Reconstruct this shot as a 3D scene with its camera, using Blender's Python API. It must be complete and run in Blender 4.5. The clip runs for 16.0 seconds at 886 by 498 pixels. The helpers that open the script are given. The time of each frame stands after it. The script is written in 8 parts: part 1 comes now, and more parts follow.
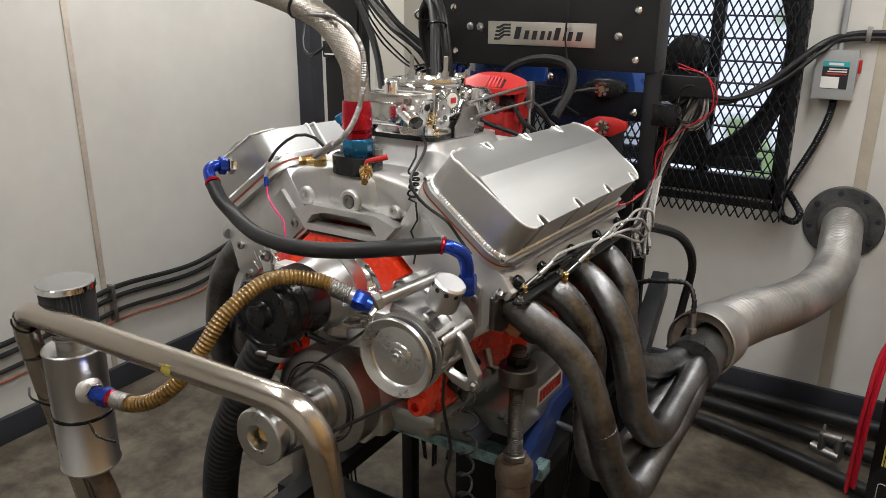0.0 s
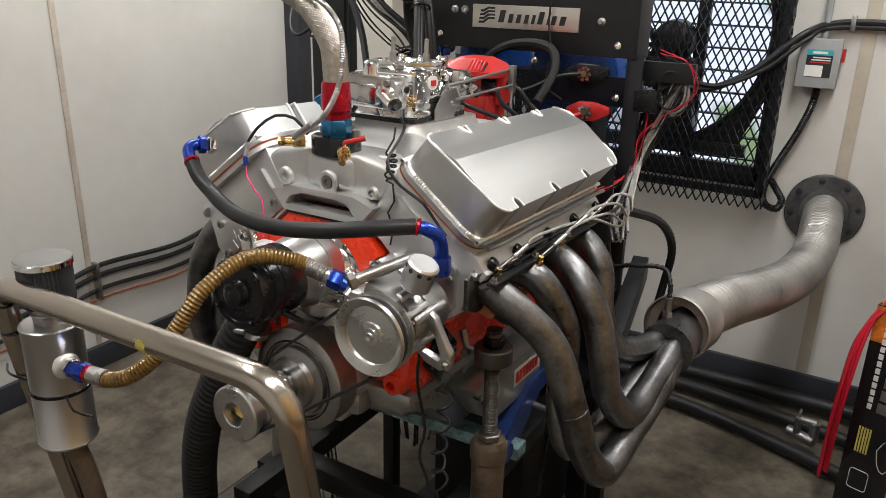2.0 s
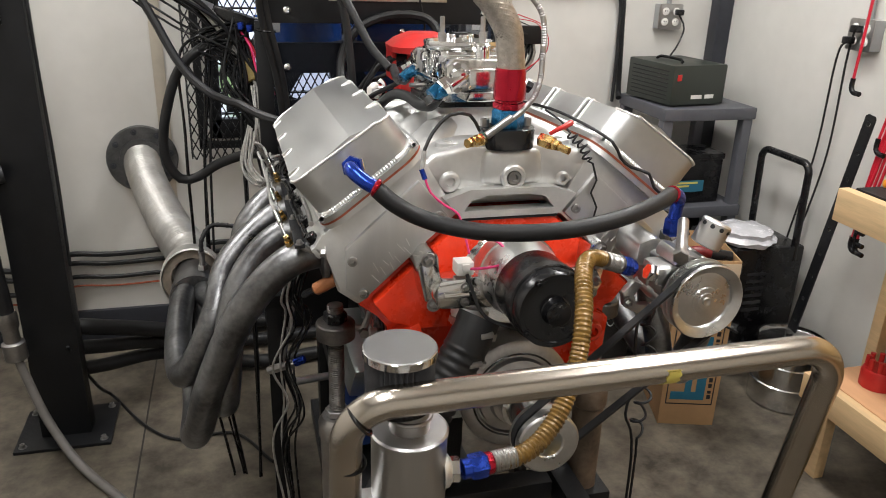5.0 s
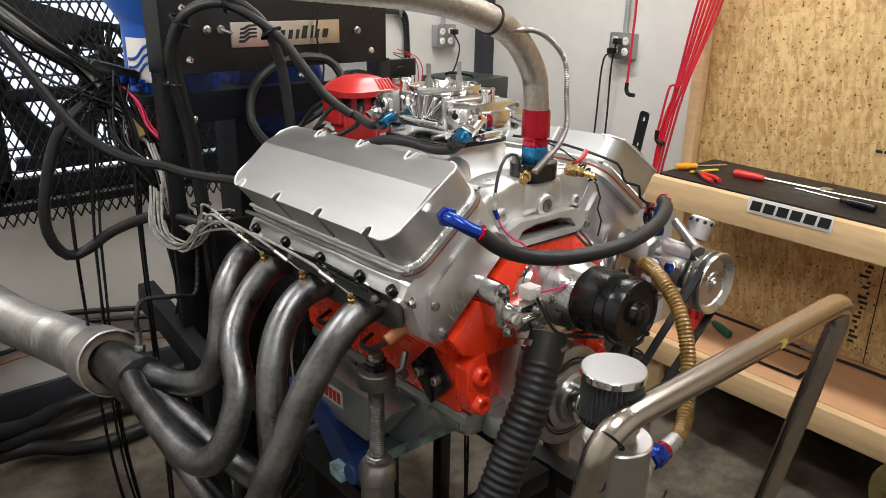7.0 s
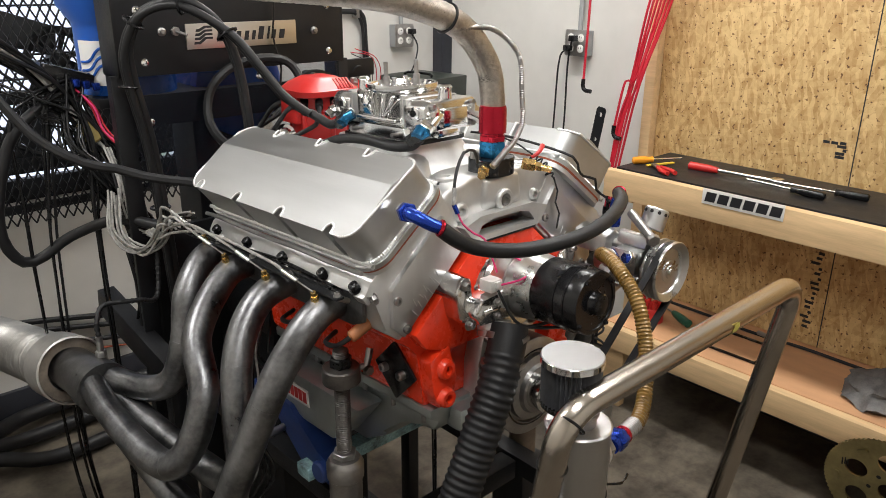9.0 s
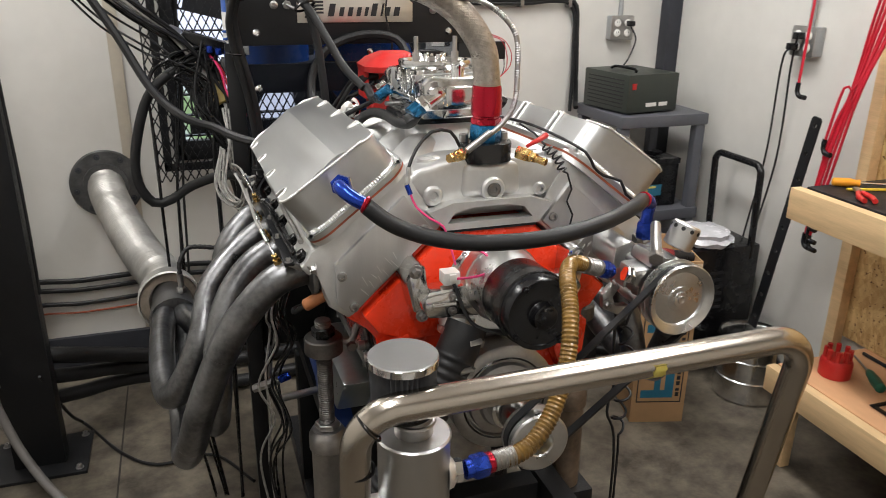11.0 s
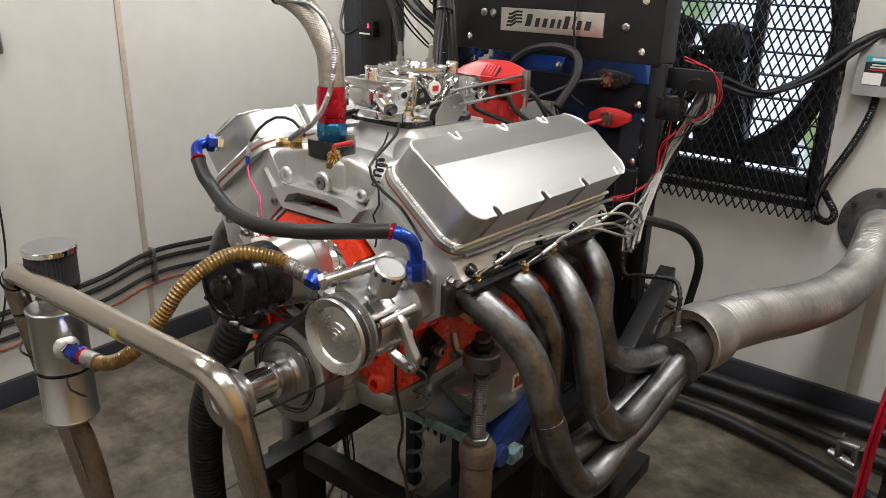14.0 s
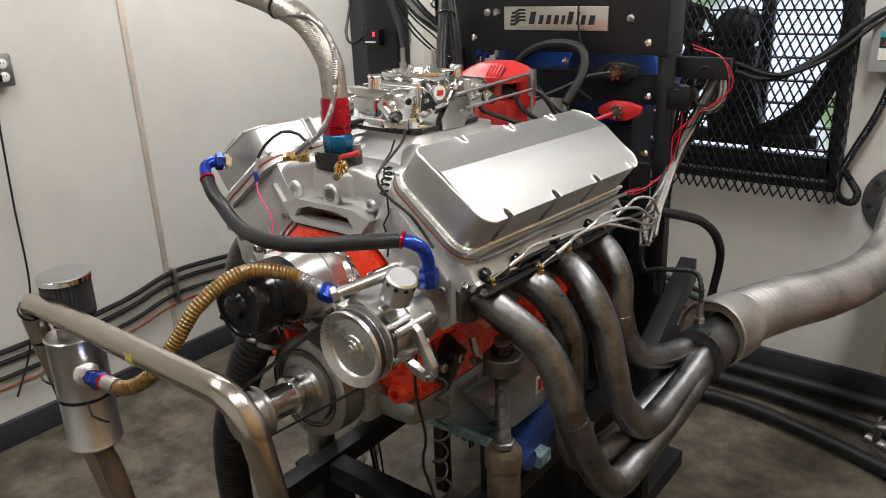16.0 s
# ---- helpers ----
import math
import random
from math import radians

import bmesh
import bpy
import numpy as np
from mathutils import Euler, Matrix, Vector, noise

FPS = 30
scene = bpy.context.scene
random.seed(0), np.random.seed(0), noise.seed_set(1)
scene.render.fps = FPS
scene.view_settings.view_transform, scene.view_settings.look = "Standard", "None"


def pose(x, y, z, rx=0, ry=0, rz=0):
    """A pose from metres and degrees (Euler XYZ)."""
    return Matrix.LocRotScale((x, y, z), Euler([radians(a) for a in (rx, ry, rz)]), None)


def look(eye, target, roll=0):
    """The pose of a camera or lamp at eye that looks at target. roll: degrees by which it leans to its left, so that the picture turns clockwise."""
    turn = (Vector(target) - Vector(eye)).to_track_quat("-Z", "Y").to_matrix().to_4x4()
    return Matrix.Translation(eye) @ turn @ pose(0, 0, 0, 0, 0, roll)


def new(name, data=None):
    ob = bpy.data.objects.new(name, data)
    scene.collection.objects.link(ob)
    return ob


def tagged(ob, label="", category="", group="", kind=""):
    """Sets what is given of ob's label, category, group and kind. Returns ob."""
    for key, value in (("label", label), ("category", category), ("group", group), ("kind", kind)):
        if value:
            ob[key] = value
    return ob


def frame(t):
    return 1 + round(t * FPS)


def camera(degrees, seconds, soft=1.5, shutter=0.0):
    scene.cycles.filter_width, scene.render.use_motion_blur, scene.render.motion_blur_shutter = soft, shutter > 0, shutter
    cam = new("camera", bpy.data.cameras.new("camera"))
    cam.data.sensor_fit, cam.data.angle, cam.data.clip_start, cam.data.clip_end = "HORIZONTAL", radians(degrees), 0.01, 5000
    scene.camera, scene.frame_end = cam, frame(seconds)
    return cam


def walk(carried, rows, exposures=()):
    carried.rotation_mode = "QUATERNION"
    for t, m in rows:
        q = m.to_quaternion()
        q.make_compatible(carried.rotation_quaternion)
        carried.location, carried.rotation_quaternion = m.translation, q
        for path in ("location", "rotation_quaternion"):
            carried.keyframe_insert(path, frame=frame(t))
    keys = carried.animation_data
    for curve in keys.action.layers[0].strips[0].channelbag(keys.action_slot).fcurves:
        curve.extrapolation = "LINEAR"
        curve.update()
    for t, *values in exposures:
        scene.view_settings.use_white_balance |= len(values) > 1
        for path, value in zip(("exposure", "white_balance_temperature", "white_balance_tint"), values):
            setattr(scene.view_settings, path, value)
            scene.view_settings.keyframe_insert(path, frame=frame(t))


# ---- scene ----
cam = camera(60.3, 16.0, soft=0.6, shutter=0.15)
PATH = [
    (0, (0.8029, -0.9916, 1.5846), (0.2825, -0.132, 1.248), 0.4),
    (0.5, (0.7971, -0.9922, 1.5814), (0.2788, -0.132, 1.2427), 0.3),
    (1, (0.8014, -0.9922, 1.5851), (0.283, -0.1325, 1.2438), 0.3),
    (1.5, (0.8162, -0.9959, 1.5904), (0.2947, -0.1394, 1.2454), 0.7),
    (2, (0.831, -0.9911, 1.5872), (0.3254, -0.1309, 1.2284), 1.4),
    (2.5, (0.768, -1.0208, 1.5718), (0.3127, -0.141, 1.195), 1.7),
    (3, (0.583, -1.1204, 1.5665), (0.2194, -0.2083, 1.1675), 1.4),
    (3.5, (0.3206, -1.1061, 1.5363), (0.1086, -0.1521, 1.1272), 1.9),
    (4, (0.0233, -1.1284, 1.5544), (-0.0154, -0.1516, 1.1447), 2.3),
    (4.5, (-0.2348, -1.2042, 1.5957), (-0.1208, -0.2274, 1.1998), 2.5),
    (5, (-0.4171, -1.1045, 1.5793), (-0.1537, -0.1521, 1.1945), 1.9),
    (7.5, (-1.0234, -0.8782, 1.646), (-0.3461, -0.1468, 1.2867), 1.0),
    (8.2, (-1.0112, -0.8872, 1.6413), (-0.3169, -0.1696, 1.2856), 0.9),
    (10.3, (-0.8183, -1.0012, 1.6026), (-0.2703, -0.1669, 1.2454), 0.4),
    (10.5, (-0.7314, -1.0574, 1.583), (-0.2295, -0.1903, 1.2364), 0.9),
    (11, (-0.4728, -1.1331, 1.5936), (-0.1521, -0.1919, 1.2263), 0.7),
    (11.5, (-0.2231, -1.0446, 1.5607), (-0.0784, -0.0662, 1.1802), 1.6),
    (11.8, (-0.0493, -0.9784, 1.5734), (-0.0154, 0.0069, 1.1839), 1.6),
    (12, (0.0821, -0.9938, 1.5708), (0.0435, -0.0064, 1.1865), 1.9),
    (12.5, (0.3948, -0.9826, 1.5941), (0.1834, -0.018, 1.2099), 2.6),
    (13, (0.6053, -0.875, 1.5893), (0.2131, 0.0276, 1.195), 2.5),
    (13.5, (0.8141, -0.8835, 1.6068), (0.2714, -0.0631, 1.212), 2.2),
    (14, (0.9736, -0.91, 1.6132), (0.3774, -0.115, 1.2454), 1.6),
    (14.5, (0.9953, -0.8989, 1.6137), (0.3567, -0.1298, 1.2607), 1.0),
    (15, (0.9784, -0.8952, 1.6111), (0.3212, -0.1389, 1.2655), 0.7),
    (15.5, (0.9752, -0.893, 1.6116), (0.3132, -0.1431, 1.2607), 0.6),
    (16, (0.9778, -0.8888, 1.6127), (0.3562, -0.1113, 1.2491), -2.3),
]
EXPOSURES = [(0.0, -0.06), (2.5, 0.0), (3.5, 0.25), (4.0, 0.35), (5.0, 0.28), (7.5, 0.2), (8.2, 0.22), (10.5, 0.22), (12.0, 0.25), (13.0, 0.2), (14.5, 0.04), (16.0, 0.06)]
walk(cam, [(t, look(eye, target, roll)) for t, eye, target, roll in PATH], EXPOSURES)

# ---- light ----
world = bpy.data.worlds.new("world")
scene.world = world
world.use_nodes = True
wn = world.node_tree
sky = wn.nodes.new("ShaderNodeTexSky")
sky.sky_type = "NISHITA"
sky.sun_disc = False
sky.sun_elevation, sky.sun_rotation = radians(40), radians(20)
wn.links.new(sky.outputs[0], wn.nodes["Background"].inputs[0])
wn.nodes["Background"].inputs[1].default_value = 0.1

for lx, ly, sx, sy, power in ((-0.68, -0.7, 0.28, 1.2, 22), (0.8, -0.7, 0.28, 1.2, 23), (-1.22, 1.25, 0.28, 1.2, 32), (0.85, 0.95, 0.28, 1.2, 29)):
    ld = bpy.data.lights.new("ceiling_lamp", "AREA")
    ld.shape, ld.size, ld.size_y, ld.energy, ld.color = "RECTANGLE", sx, sy, power, (1.0, 0.985, 0.965)
    lo = new("ceiling_lamp", ld)
    lo.location = (lx, ly, 2.66)


# ---- materials ----
def mat(name, color, rough=0.5, metal=0.0, var=0.12, scale=9.0, bump=0.0, bscale=120.0, rvar=0.08, spec=0.5, coat=0.0, stretch=(1, 1, 1), dark=None, island=0.0):
    m = bpy.data.materials.new(name)
    m.use_nodes = True
    nt = m.node_tree
    b = nt.nodes["Principled BSDF"]
    tc = nt.nodes.new("ShaderNodeTexCoord")
    mp = nt.nodes.new("ShaderNodeMapping")
    mp.inputs["Scale"].default_value = stretch
    nt.links.new(tc.outputs["Object"], mp.inputs["Vector"])
    n1 = nt.nodes.new("ShaderNodeTexNoise")
    n1.inputs["Scale"].default_value, n1.inputs["Detail"].default_value = scale, 5
    n2 = nt.nodes.new("ShaderNodeTexNoise")
    n2.inputs["Scale"].default_value, n2.inputs["Detail"].default_value = scale * 7.3, 3
    for n in (n1, n2):
        nt.links.new(mp.outputs[0], n.inputs["Vector"])
    add = nt.nodes.new("ShaderNodeMath")
    add.operation = "MULTIPLY_ADD"
    nt.links.new(n2.outputs[0], add.inputs[0])
    add.inputs[1].default_value = 0.4
    nt.links.new(n1.outputs[0], add.inputs[2])
    ramp = nt.nodes.new("ShaderNodeValToRGB")
    low = dark if dark else tuple(c * (1 - var) for c in color)
    ramp.color_ramp.elements[0].position, ramp.color_ramp.elements[1].position = 0.45, 0.95
    ramp.color_ramp.elements[0].color = (*low, 1)
    ramp.color_ramp.elements[1].color = (*(min(1, c * (1 + var * 0.6)) for c in color), 1)
    nt.links.new(add.outputs[0], ramp.inputs[0])
    nt.links.new(ramp.outputs[0], b.inputs["Base Color"])
    mr = nt.nodes.new("ShaderNodeMapRange")
    mr.inputs["From Min"].default_value, mr.inputs["From Max"].default_value = 0.4, 1.0
    mr.inputs["To Min"].default_value, mr.inputs["To Max"].default_value = max(0.02, rough - rvar), min(1, rough + rvar)
    nt.links.new(add.outputs[0], mr.inputs[0])
    nt.links.new(mr.outputs[0], b.inputs["Roughness"])
    b.inputs["Metallic"].default_value = metal
    b.inputs["Specular IOR Level"].default_value = spec
    b.inputs["Coat Weight"].default_value = coat
    if bump:
        n3 = nt.nodes.new("ShaderNodeTexNoise")
        n3.inputs["Scale"].default_value, n3.inputs["Detail"].default_value = bscale, 3
        nt.links.new(mp.outputs[0], n3.inputs["Vector"])
        bp = nt.nodes.new("ShaderNodeBump")
        bp.inputs["Strength"].default_value, bp.inputs["Distance"].default_value = bump, 0.002
        nt.links.new(n3.outputs[0], bp.inputs["Height"])
        nt.links.new(bp.outputs[0], b.inputs["Normal"])
    return m


WALL = mat("wall_paint", (0.61, 0.595, 0.56), 0.5, var=0.09, scale=1.8, bump=0.06, bscale=35, rvar=0.12)
CEIL = mat("ceiling_paint", (0.7, 0.69, 0.66), 0.7, var=0.04, scale=2)
CHAR = mat("charcoal_paint", (0.032, 0.034, 0.042), 0.5, var=0.25, scale=6, bump=0.1, spec=0.35)
ALU = mat("brushed_aluminium", (0.50, 0.505, 0.50), 0.43, 1.0, var=0.14, scale=7, rvar=0.09, bump=0.06, bscale=300, stretch=(1, 0.1, 1))
CAST = mat("cast_aluminium", (0.62, 0.62, 0.61), 0.46, 0.8, var=0.12, scale=14, bump=0.14, bscale=700)
MACH = mat("machined_aluminium", (0.60, 0.60, 0.60), 0.36, 1.0, var=0.1, scale=10, rvar=0.1, bump=0.06, bscale=400, stretch=(1, 1, 0.15))
POL = mat("polished_aluminium", (0.72, 0.72, 0.71), 0.17, 1.0, var=0.16, scale=16, rvar=0.08)
CHROME = mat("chrome", (0.85, 0.85, 0.85), 0.07, 1.0, var=0.03, scale=9, rvar=0.03)
WELD = mat("weld_bead", (0.80, 0.80, 0.79), 0.42, 0.9, var=0.08, scale=40, bump=0.08, bscale=300)
HEAD = mat("header_steel", (0.225, 0.226, 0.230), 0.38, 1.0, var=0.35, scale=15, bump=0.22, bscale=160, rvar=0.14, dark=(0.082, 0.083, 0.086))
COLL = mat("flex_pipe_metal", (0.55, 0.54, 0.52), 0.48, 1.0, var=0.25, scale=9, rvar=0.1, bump=0.1)
STAIN = mat("stainless_tube", (0.50, 0.455, 0.40), 0.22, 1.0, var=0.1, scale=8, rvar=0.06, bump=0.03, bscale=300, stretch=(0.05, 1, 1))
STEEL = mat("plain_steel", (0.38, 0.37, 0.36), 0.38, 1.0, var=0.25, scale=18, bump=0.1)
RUST = mat("rusty_steel", (0.20, 0.15, 0.11), 0.6, 0.6, var=0.5, scale=14, bump=0.3)
BLACK = mat("black_plastic", (0.007, 0.007, 0.008), 0.26, var=0.3, scale=14, rvar=0.08, spec=0.4)
GLOSSB = mat("black_anodised", (0.01, 0.01, 0.011), 0.18, var=0.2, scale=12)
RUB = mat("black_rubber", (0.012, 0.012, 0.013), 0.48, var=0.3, scale=20, bump=0.15, bscale=300, spec=0.35)
POWD = mat("black_powder_coat", (0.009, 0.0095, 0.011), 0.42, var=0.3, scale=12, bump=0.25, bscale=500, spec=0.35)
ORANGE = mat("orange_engine_paint", (0.80, 0.042, 0.010), 0.27, var=0.16, scale=16, bump=0.25, bscale=90, coat=0.4)
GASK = mat("brown_gasket", (0.30, 0.07, 0.03), 0.7, var=0.25, scale=40)
RED = mat("red_anodised", (0.42, 0.012, 0.03), 0.25, 0.75, var=0.1, scale=20)
BLUE = mat("blue_anodised", (0.02, 0.06, 0.42), 0.24, 0.75, var=0.12, scale=20)
TEAL = mat("faded_blue_anodised", (0.02, 0.16, 0.33), 0.26, 0.7, var=0.15, scale=20)
REDP = mat("red_plastic", (0.48, 0.02, 0.018), 0.38, var=0.12, scale=14, bump=0.08)
BRASS = mat("brass", (0.72, 0.50, 0.20), 0.26, 1.0, var=0.15, scale=30)
DSTEEL = mat("oily_dark_steel", (0.17, 0.16, 0.15), 0.48, 0.9, var=0.4, scale=30, bump=0.1)
GOLD = mat("gold_coolant_hose", (0.20, 0.11, 0.02), 0.3, 0.25, var=0.4, scale=60, coat=0.5)
def spun(name, color, rough):
    """Lathe-turned metal with fine rings about its own axis."""
    m = mat(name, color, rough, 1.0, var=0.14, scale=18, rvar=0.08)
    nt = m.node_tree
    tc = nt.nodes.new("ShaderNodeTexCoord")
    wv = nt.nodes.new("ShaderNodeTexWave")
    wv.wave_type, wv.rings_direction = "RINGS", "Y"
    wv.inputs["Scale"].default_value, wv.inputs["Distortion"].default_value = 80, 1.2
    wv.inputs["Detail"].default_value, wv.inputs["Detail Scale"].default_value = 3, 2
    nt.links.new(tc.outputs["Object"], wv.inputs["Vector"])
    bp = nt.nodes.new("ShaderNodeBump")
    bp.inputs["Strength"].default_value, bp.inputs["Distance"].default_value = 0.10, 0.0006
    nt.links.new(wv.outputs["Fac"], bp.inputs["Height"])
    nt.links.new(bp.outputs[0], nt.nodes["Principled BSDF"].inputs["Normal"])
    return m


SPUN = spun("spun_aluminium", (0.60, 0.60, 0.59), 0.3)
PUMPC = mat("tumbled_cast_aluminium", (0.50, 0.50, 0.495), 0.36, 1.0, var=0.2, scale=22, bump=0.1, bscale=600, rvar=0.1)
CAPM = mat("satin_chrome", (0.32, 0.32, 0.32), 0.42, 1.0, var=0.05, scale=30, rvar=0.05)
TURN = mat("turned_aluminium", (0.62, 0.62, 0.61), 0.3, 1.0, var=0.1, scale=14, rvar=0.08, bump=0.04, bscale=300)
BRAID = mat("braided_steel", (0.50, 0.46, 0.41), 0.36, 1.0, var=0.25, scale=120)
PAN = mat("oil_pan_metal", (0.40, 0.43, 0.42), 0.33, 0.8, var=0.18, scale=8, bump=0.05)
BLUEP = mat("blue_paint", (0.014, 0.04, 0.17), 0.4, var=0.3, scale=10, bump=0.1)
BLUET = mat("blue_tank_paint", (0.012, 0.09, 0.42), 0.28, var=0.1, scale=5)
WORN = mat("chipped_light_blue_paint", (0.32, 0.52, 0.55), 0.5, var=0.5, scale=22, dark=(0.03, 0.03, 0.03))
CARD = mat("cardboard", (0.43, 0.26, 0.13), 0.8, var=0.12, scale=6, bump=0.15, bscale=80)
LUMB = mat("pale_lumber", (0.66, 0.46, 0.25), 0.6, var=0.18, scale=5, stretch=(8, 0.7, 8), bump=0.1)
PLY = mat("plywood_shelf", (0.60, 0.33, 0.17), 0.6, var=0.25, scale=4, stretch=(1, 0.3, 1))
WHITE = mat("white_plastic", (0.72, 0.71, 0.68), 0.4, var=0.06, scale=12)
GREYB = mat("grey_enamel", (0.30, 0.31, 0.31), 0.42, var=0.1, scale=10)
YELL = mat("yellow_tape", (0.62, 0.53, 0.12), 0.5, var=0.08, scale=30)
WIRER = mat("red_wire", (0.50, 0.012, 0.03), 0.36, var=0.1, scale=20)
WIREP = mat("pink_wire", (0.75, 0.05, 0.20), 0.4, var=0.1, scale=20)
WIREW = mat("white_wire", (0.36, 0.35, 0.33), 0.42, var=0.5, scale=90, bump=0.3, bscale=500)
COPPER = mat("copper_plug_boot", (0.38, 0.14, 0.05), 0.5, var=0.25, scale=30)
# near-black for print, and for shade painted in place of holes and slots
PRINT_SHADE = mat("dark_print_and_hole_shade", (0.01, 0.01, 0.012), 0.6, var=0.1, scale=10)
BLUEINK = mat("blue_print", (0.016, 0.13, 0.21), 0.7, var=0.15, scale=30)
REDINK = mat("red_print", (0.45, 0.02, 0.02), 0.6, var=0.2, scale=30)
TEALINK = mat("teal_print", (0.02, 0.33, 0.38), 0.5, var=0.1, scale=30)
PALE = mat("pale_print", (0.70, 0.69, 0.66), 0.55, var=0.05, scale=10)
OLIVE = mat("dark_green_metal", (0.028, 0.034, 0.028), 0.42, var=0.15, scale=9)
ZINC = mat("yellow_zinc_steel", (0.42, 0.36, 0.18), 0.34, 1.0, var=0.3, scale=10)
PLATE = mat("brushed_name_plate", (0.62, 0.59, 0.54), 0.36, 1.0, var=0.06, scale=6, stretch=(0.05, 1, 8), bump=0.05, bscale=300)
SKYM = bpy.data.materials.new("daylight_distance")


def concrete():
    m = mat("stained_concrete", (0.116, 0.101, 0.081), 0.5, var=0.35, scale=3.2, bump=0.12, bscale=60, rvar=0.14)
    nt = m.node_tree
    b = nt.nodes["Principled BSDF"]
    base = b.inputs["Base Color"].links[0].from_socket
    tc = nt.nodes.new("ShaderNodeTexCoord")
    n = nt.nodes.new("ShaderNodeTexNoise")
    n.inputs["Scale"].default_value, n.inputs["Detail"].default_value, n.inputs["Roughness"].default_value = 7.5, 12, 0.68
    n.inputs["Distortion"].default_value = 0.1
    nt.links.new(tc.outputs["Object"], n.inputs["Vector"])
    r = nt.nodes.new("ShaderNodeValToRGB")
    r.color_ramp.elements[0].position, r.color_ramp.elements[0].color = 0.36, (0.32, 0.29, 0.26, 1)
    r.color_ramp.elements[1].position, r.color_ramp.elements[1].color = 0.64, (1.42, 1.38, 1.3, 1)
    nt.links.new(n.outputs[0], r.inputs[0])
    mx = nt.nodes.new("ShaderNodeMix")
    mx.data_type, mx.blend_type = "RGBA", "MULTIPLY"
    mx.inputs[0].default_value = 0.9
    nt.links.new(base, mx.inputs[6])
    nt.links.new(r.outputs[0], mx.inputs[7])
    nt.links.new(mx.outputs[2], b.inputs["Base Color"])
    return m


CONC = concrete()


def osb():
    m = mat("oriented_strand_board", (0.52, 0.33, 0.14), 0.55, var=0.2, scale=7, bump=0.2, bscale=60)
    nt = m.node_tree
    b = nt.nodes["Principled BSDF"]
    tc = nt.nodes.new("ShaderNodeTexCoord")
    warp = nt.nodes.new("ShaderNodeTexNoise")
    warp.inputs["Scale"].default_value = 14
    nt.links.new(tc.outputs["Object"], warp.inputs["Vector"])
    bent = nt.nodes.new("ShaderNodeMix")
    bent.data_type, bent.blend_type = "RGBA", "LINEAR_LIGHT"
    bent.inputs[0].default_value = 0.012
    nt.links.new(tc.outputs["Object"], bent.inputs[6])
    nt.links.new(warp.outputs["Color"], bent.inputs[7])
    mixed = None
    for ang, sc in ((8, (1, 13, 62)), (-38, (1, 15, 75)), (62, (1, 14, 70)), (100, (1, 18, 90))):
        turn = nt.nodes.new("ShaderNodeMapping")
        turn.inputs["Rotation"].default_value = (radians(ang), 0, 0)
        nt.links.new(bent.outputs[2], turn.inputs["Vector"])
        mp = nt.nodes.new("ShaderNodeMapping")
        mp.inputs["Scale"].default_value = sc
        nt.links.new(turn.outputs[0], mp.inputs["Vector"])
        v = nt.nodes.new("ShaderNodeTexVoronoi")
        v.inputs["Scale"].default_value = 1.0
        nt.links.new(mp.outputs[0], v.inputs["Vector"])
        if mixed is None:
            mixed = v.outputs["Color"]
        else:
            mx = nt.nodes.new("ShaderNodeMix")
            mx.data_type = "RGBA"
            mx.inputs[0].default_value = 0.42
            nt.links.new(mixed, mx.inputs[6])
            nt.links.new(v.outputs["Color"], mx.inputs[7])
            mixed = mx.outputs[2]
    bw = nt.nodes.new("ShaderNodeRGBToBW")
    nt.links.new(mixed, bw.inputs[0])
    r = nt.nodes.new("ShaderNodeValToRGB")
    r.color_ramp.elements[0].position, r.color_ramp.elements[0].color = 0.26, (0.38, 0.22, 0.078, 1)
    r.color_ramp.elements[1].position, r.color_ramp.elements[1].color = 0.70, (0.64, 0.45, 0.21, 1)
    nt.links.new(bw.outputs[0], r.inputs[0])
    # scattered dark bark specks
    sp = nt.nodes.new("ShaderNodeTexNoise")
    sp.inputs["Scale"].default_value, sp.inputs["Detail"].default_value = 75, 2
    nt.links.new(tc.outputs["Object"], sp.inputs["Vector"])
    sr = nt.nodes.new("ShaderNodeValToRGB")
    sr.color_ramp.elements[0].position, sr.color_ramp.elements[0].color = 0.31, (0.26, 0.18, 0.12, 1)
    sr.color_ramp.elements[1].position, sr.color_ramp.elements[1].color = 0.37, (1, 1, 1, 1)
    nt.links.new(sp.outputs[0], sr.inputs[0])
    mul = nt.nodes.new("ShaderNodeMix")
    mul.data_type, mul.blend_type = "RGBA", "MULTIPLY"
    mul.inputs[0].default_value = 1.0
    nt.links.new(r.outputs[0], mul.inputs[6])
    nt.links.new(sr.outputs[0], mul.inputs[7])
    nt.links.new(mul.outputs[2], b.inputs["Base Color"])
    return m


OSB = osb()


def glass(name, tint, rough=0.05, mixin=0.12):
    m = bpy.data.materials.new(name)
    m.use_nodes = True
    nt = m.node_tree
    b = nt.nodes["Principled BSDF"]
    b.inputs["Base Color"].default_value = (*tint, 1)
    b.inputs["Roughness"].default_value = rough
    tr = nt.nodes.new("ShaderNodeBsdfTransparent")
    tr.inputs[0].default_value = (0.78, 0.79, 0.81, 1)
    mx = nt.nodes.new("ShaderNodeMixShader")
    mx.inputs[0].default_value = mixin
    nt.links.new(tr.outputs[0], mx.inputs[1])
    nt.links.new(b.outputs[0], mx.inputs[2])
    nt.links.new(mx.outputs[0], nt.nodes["Material Output"].inputs[0])
    return m


PLEXI = glass("tinted_acrylic", (0.03, 0.035, 0.05))


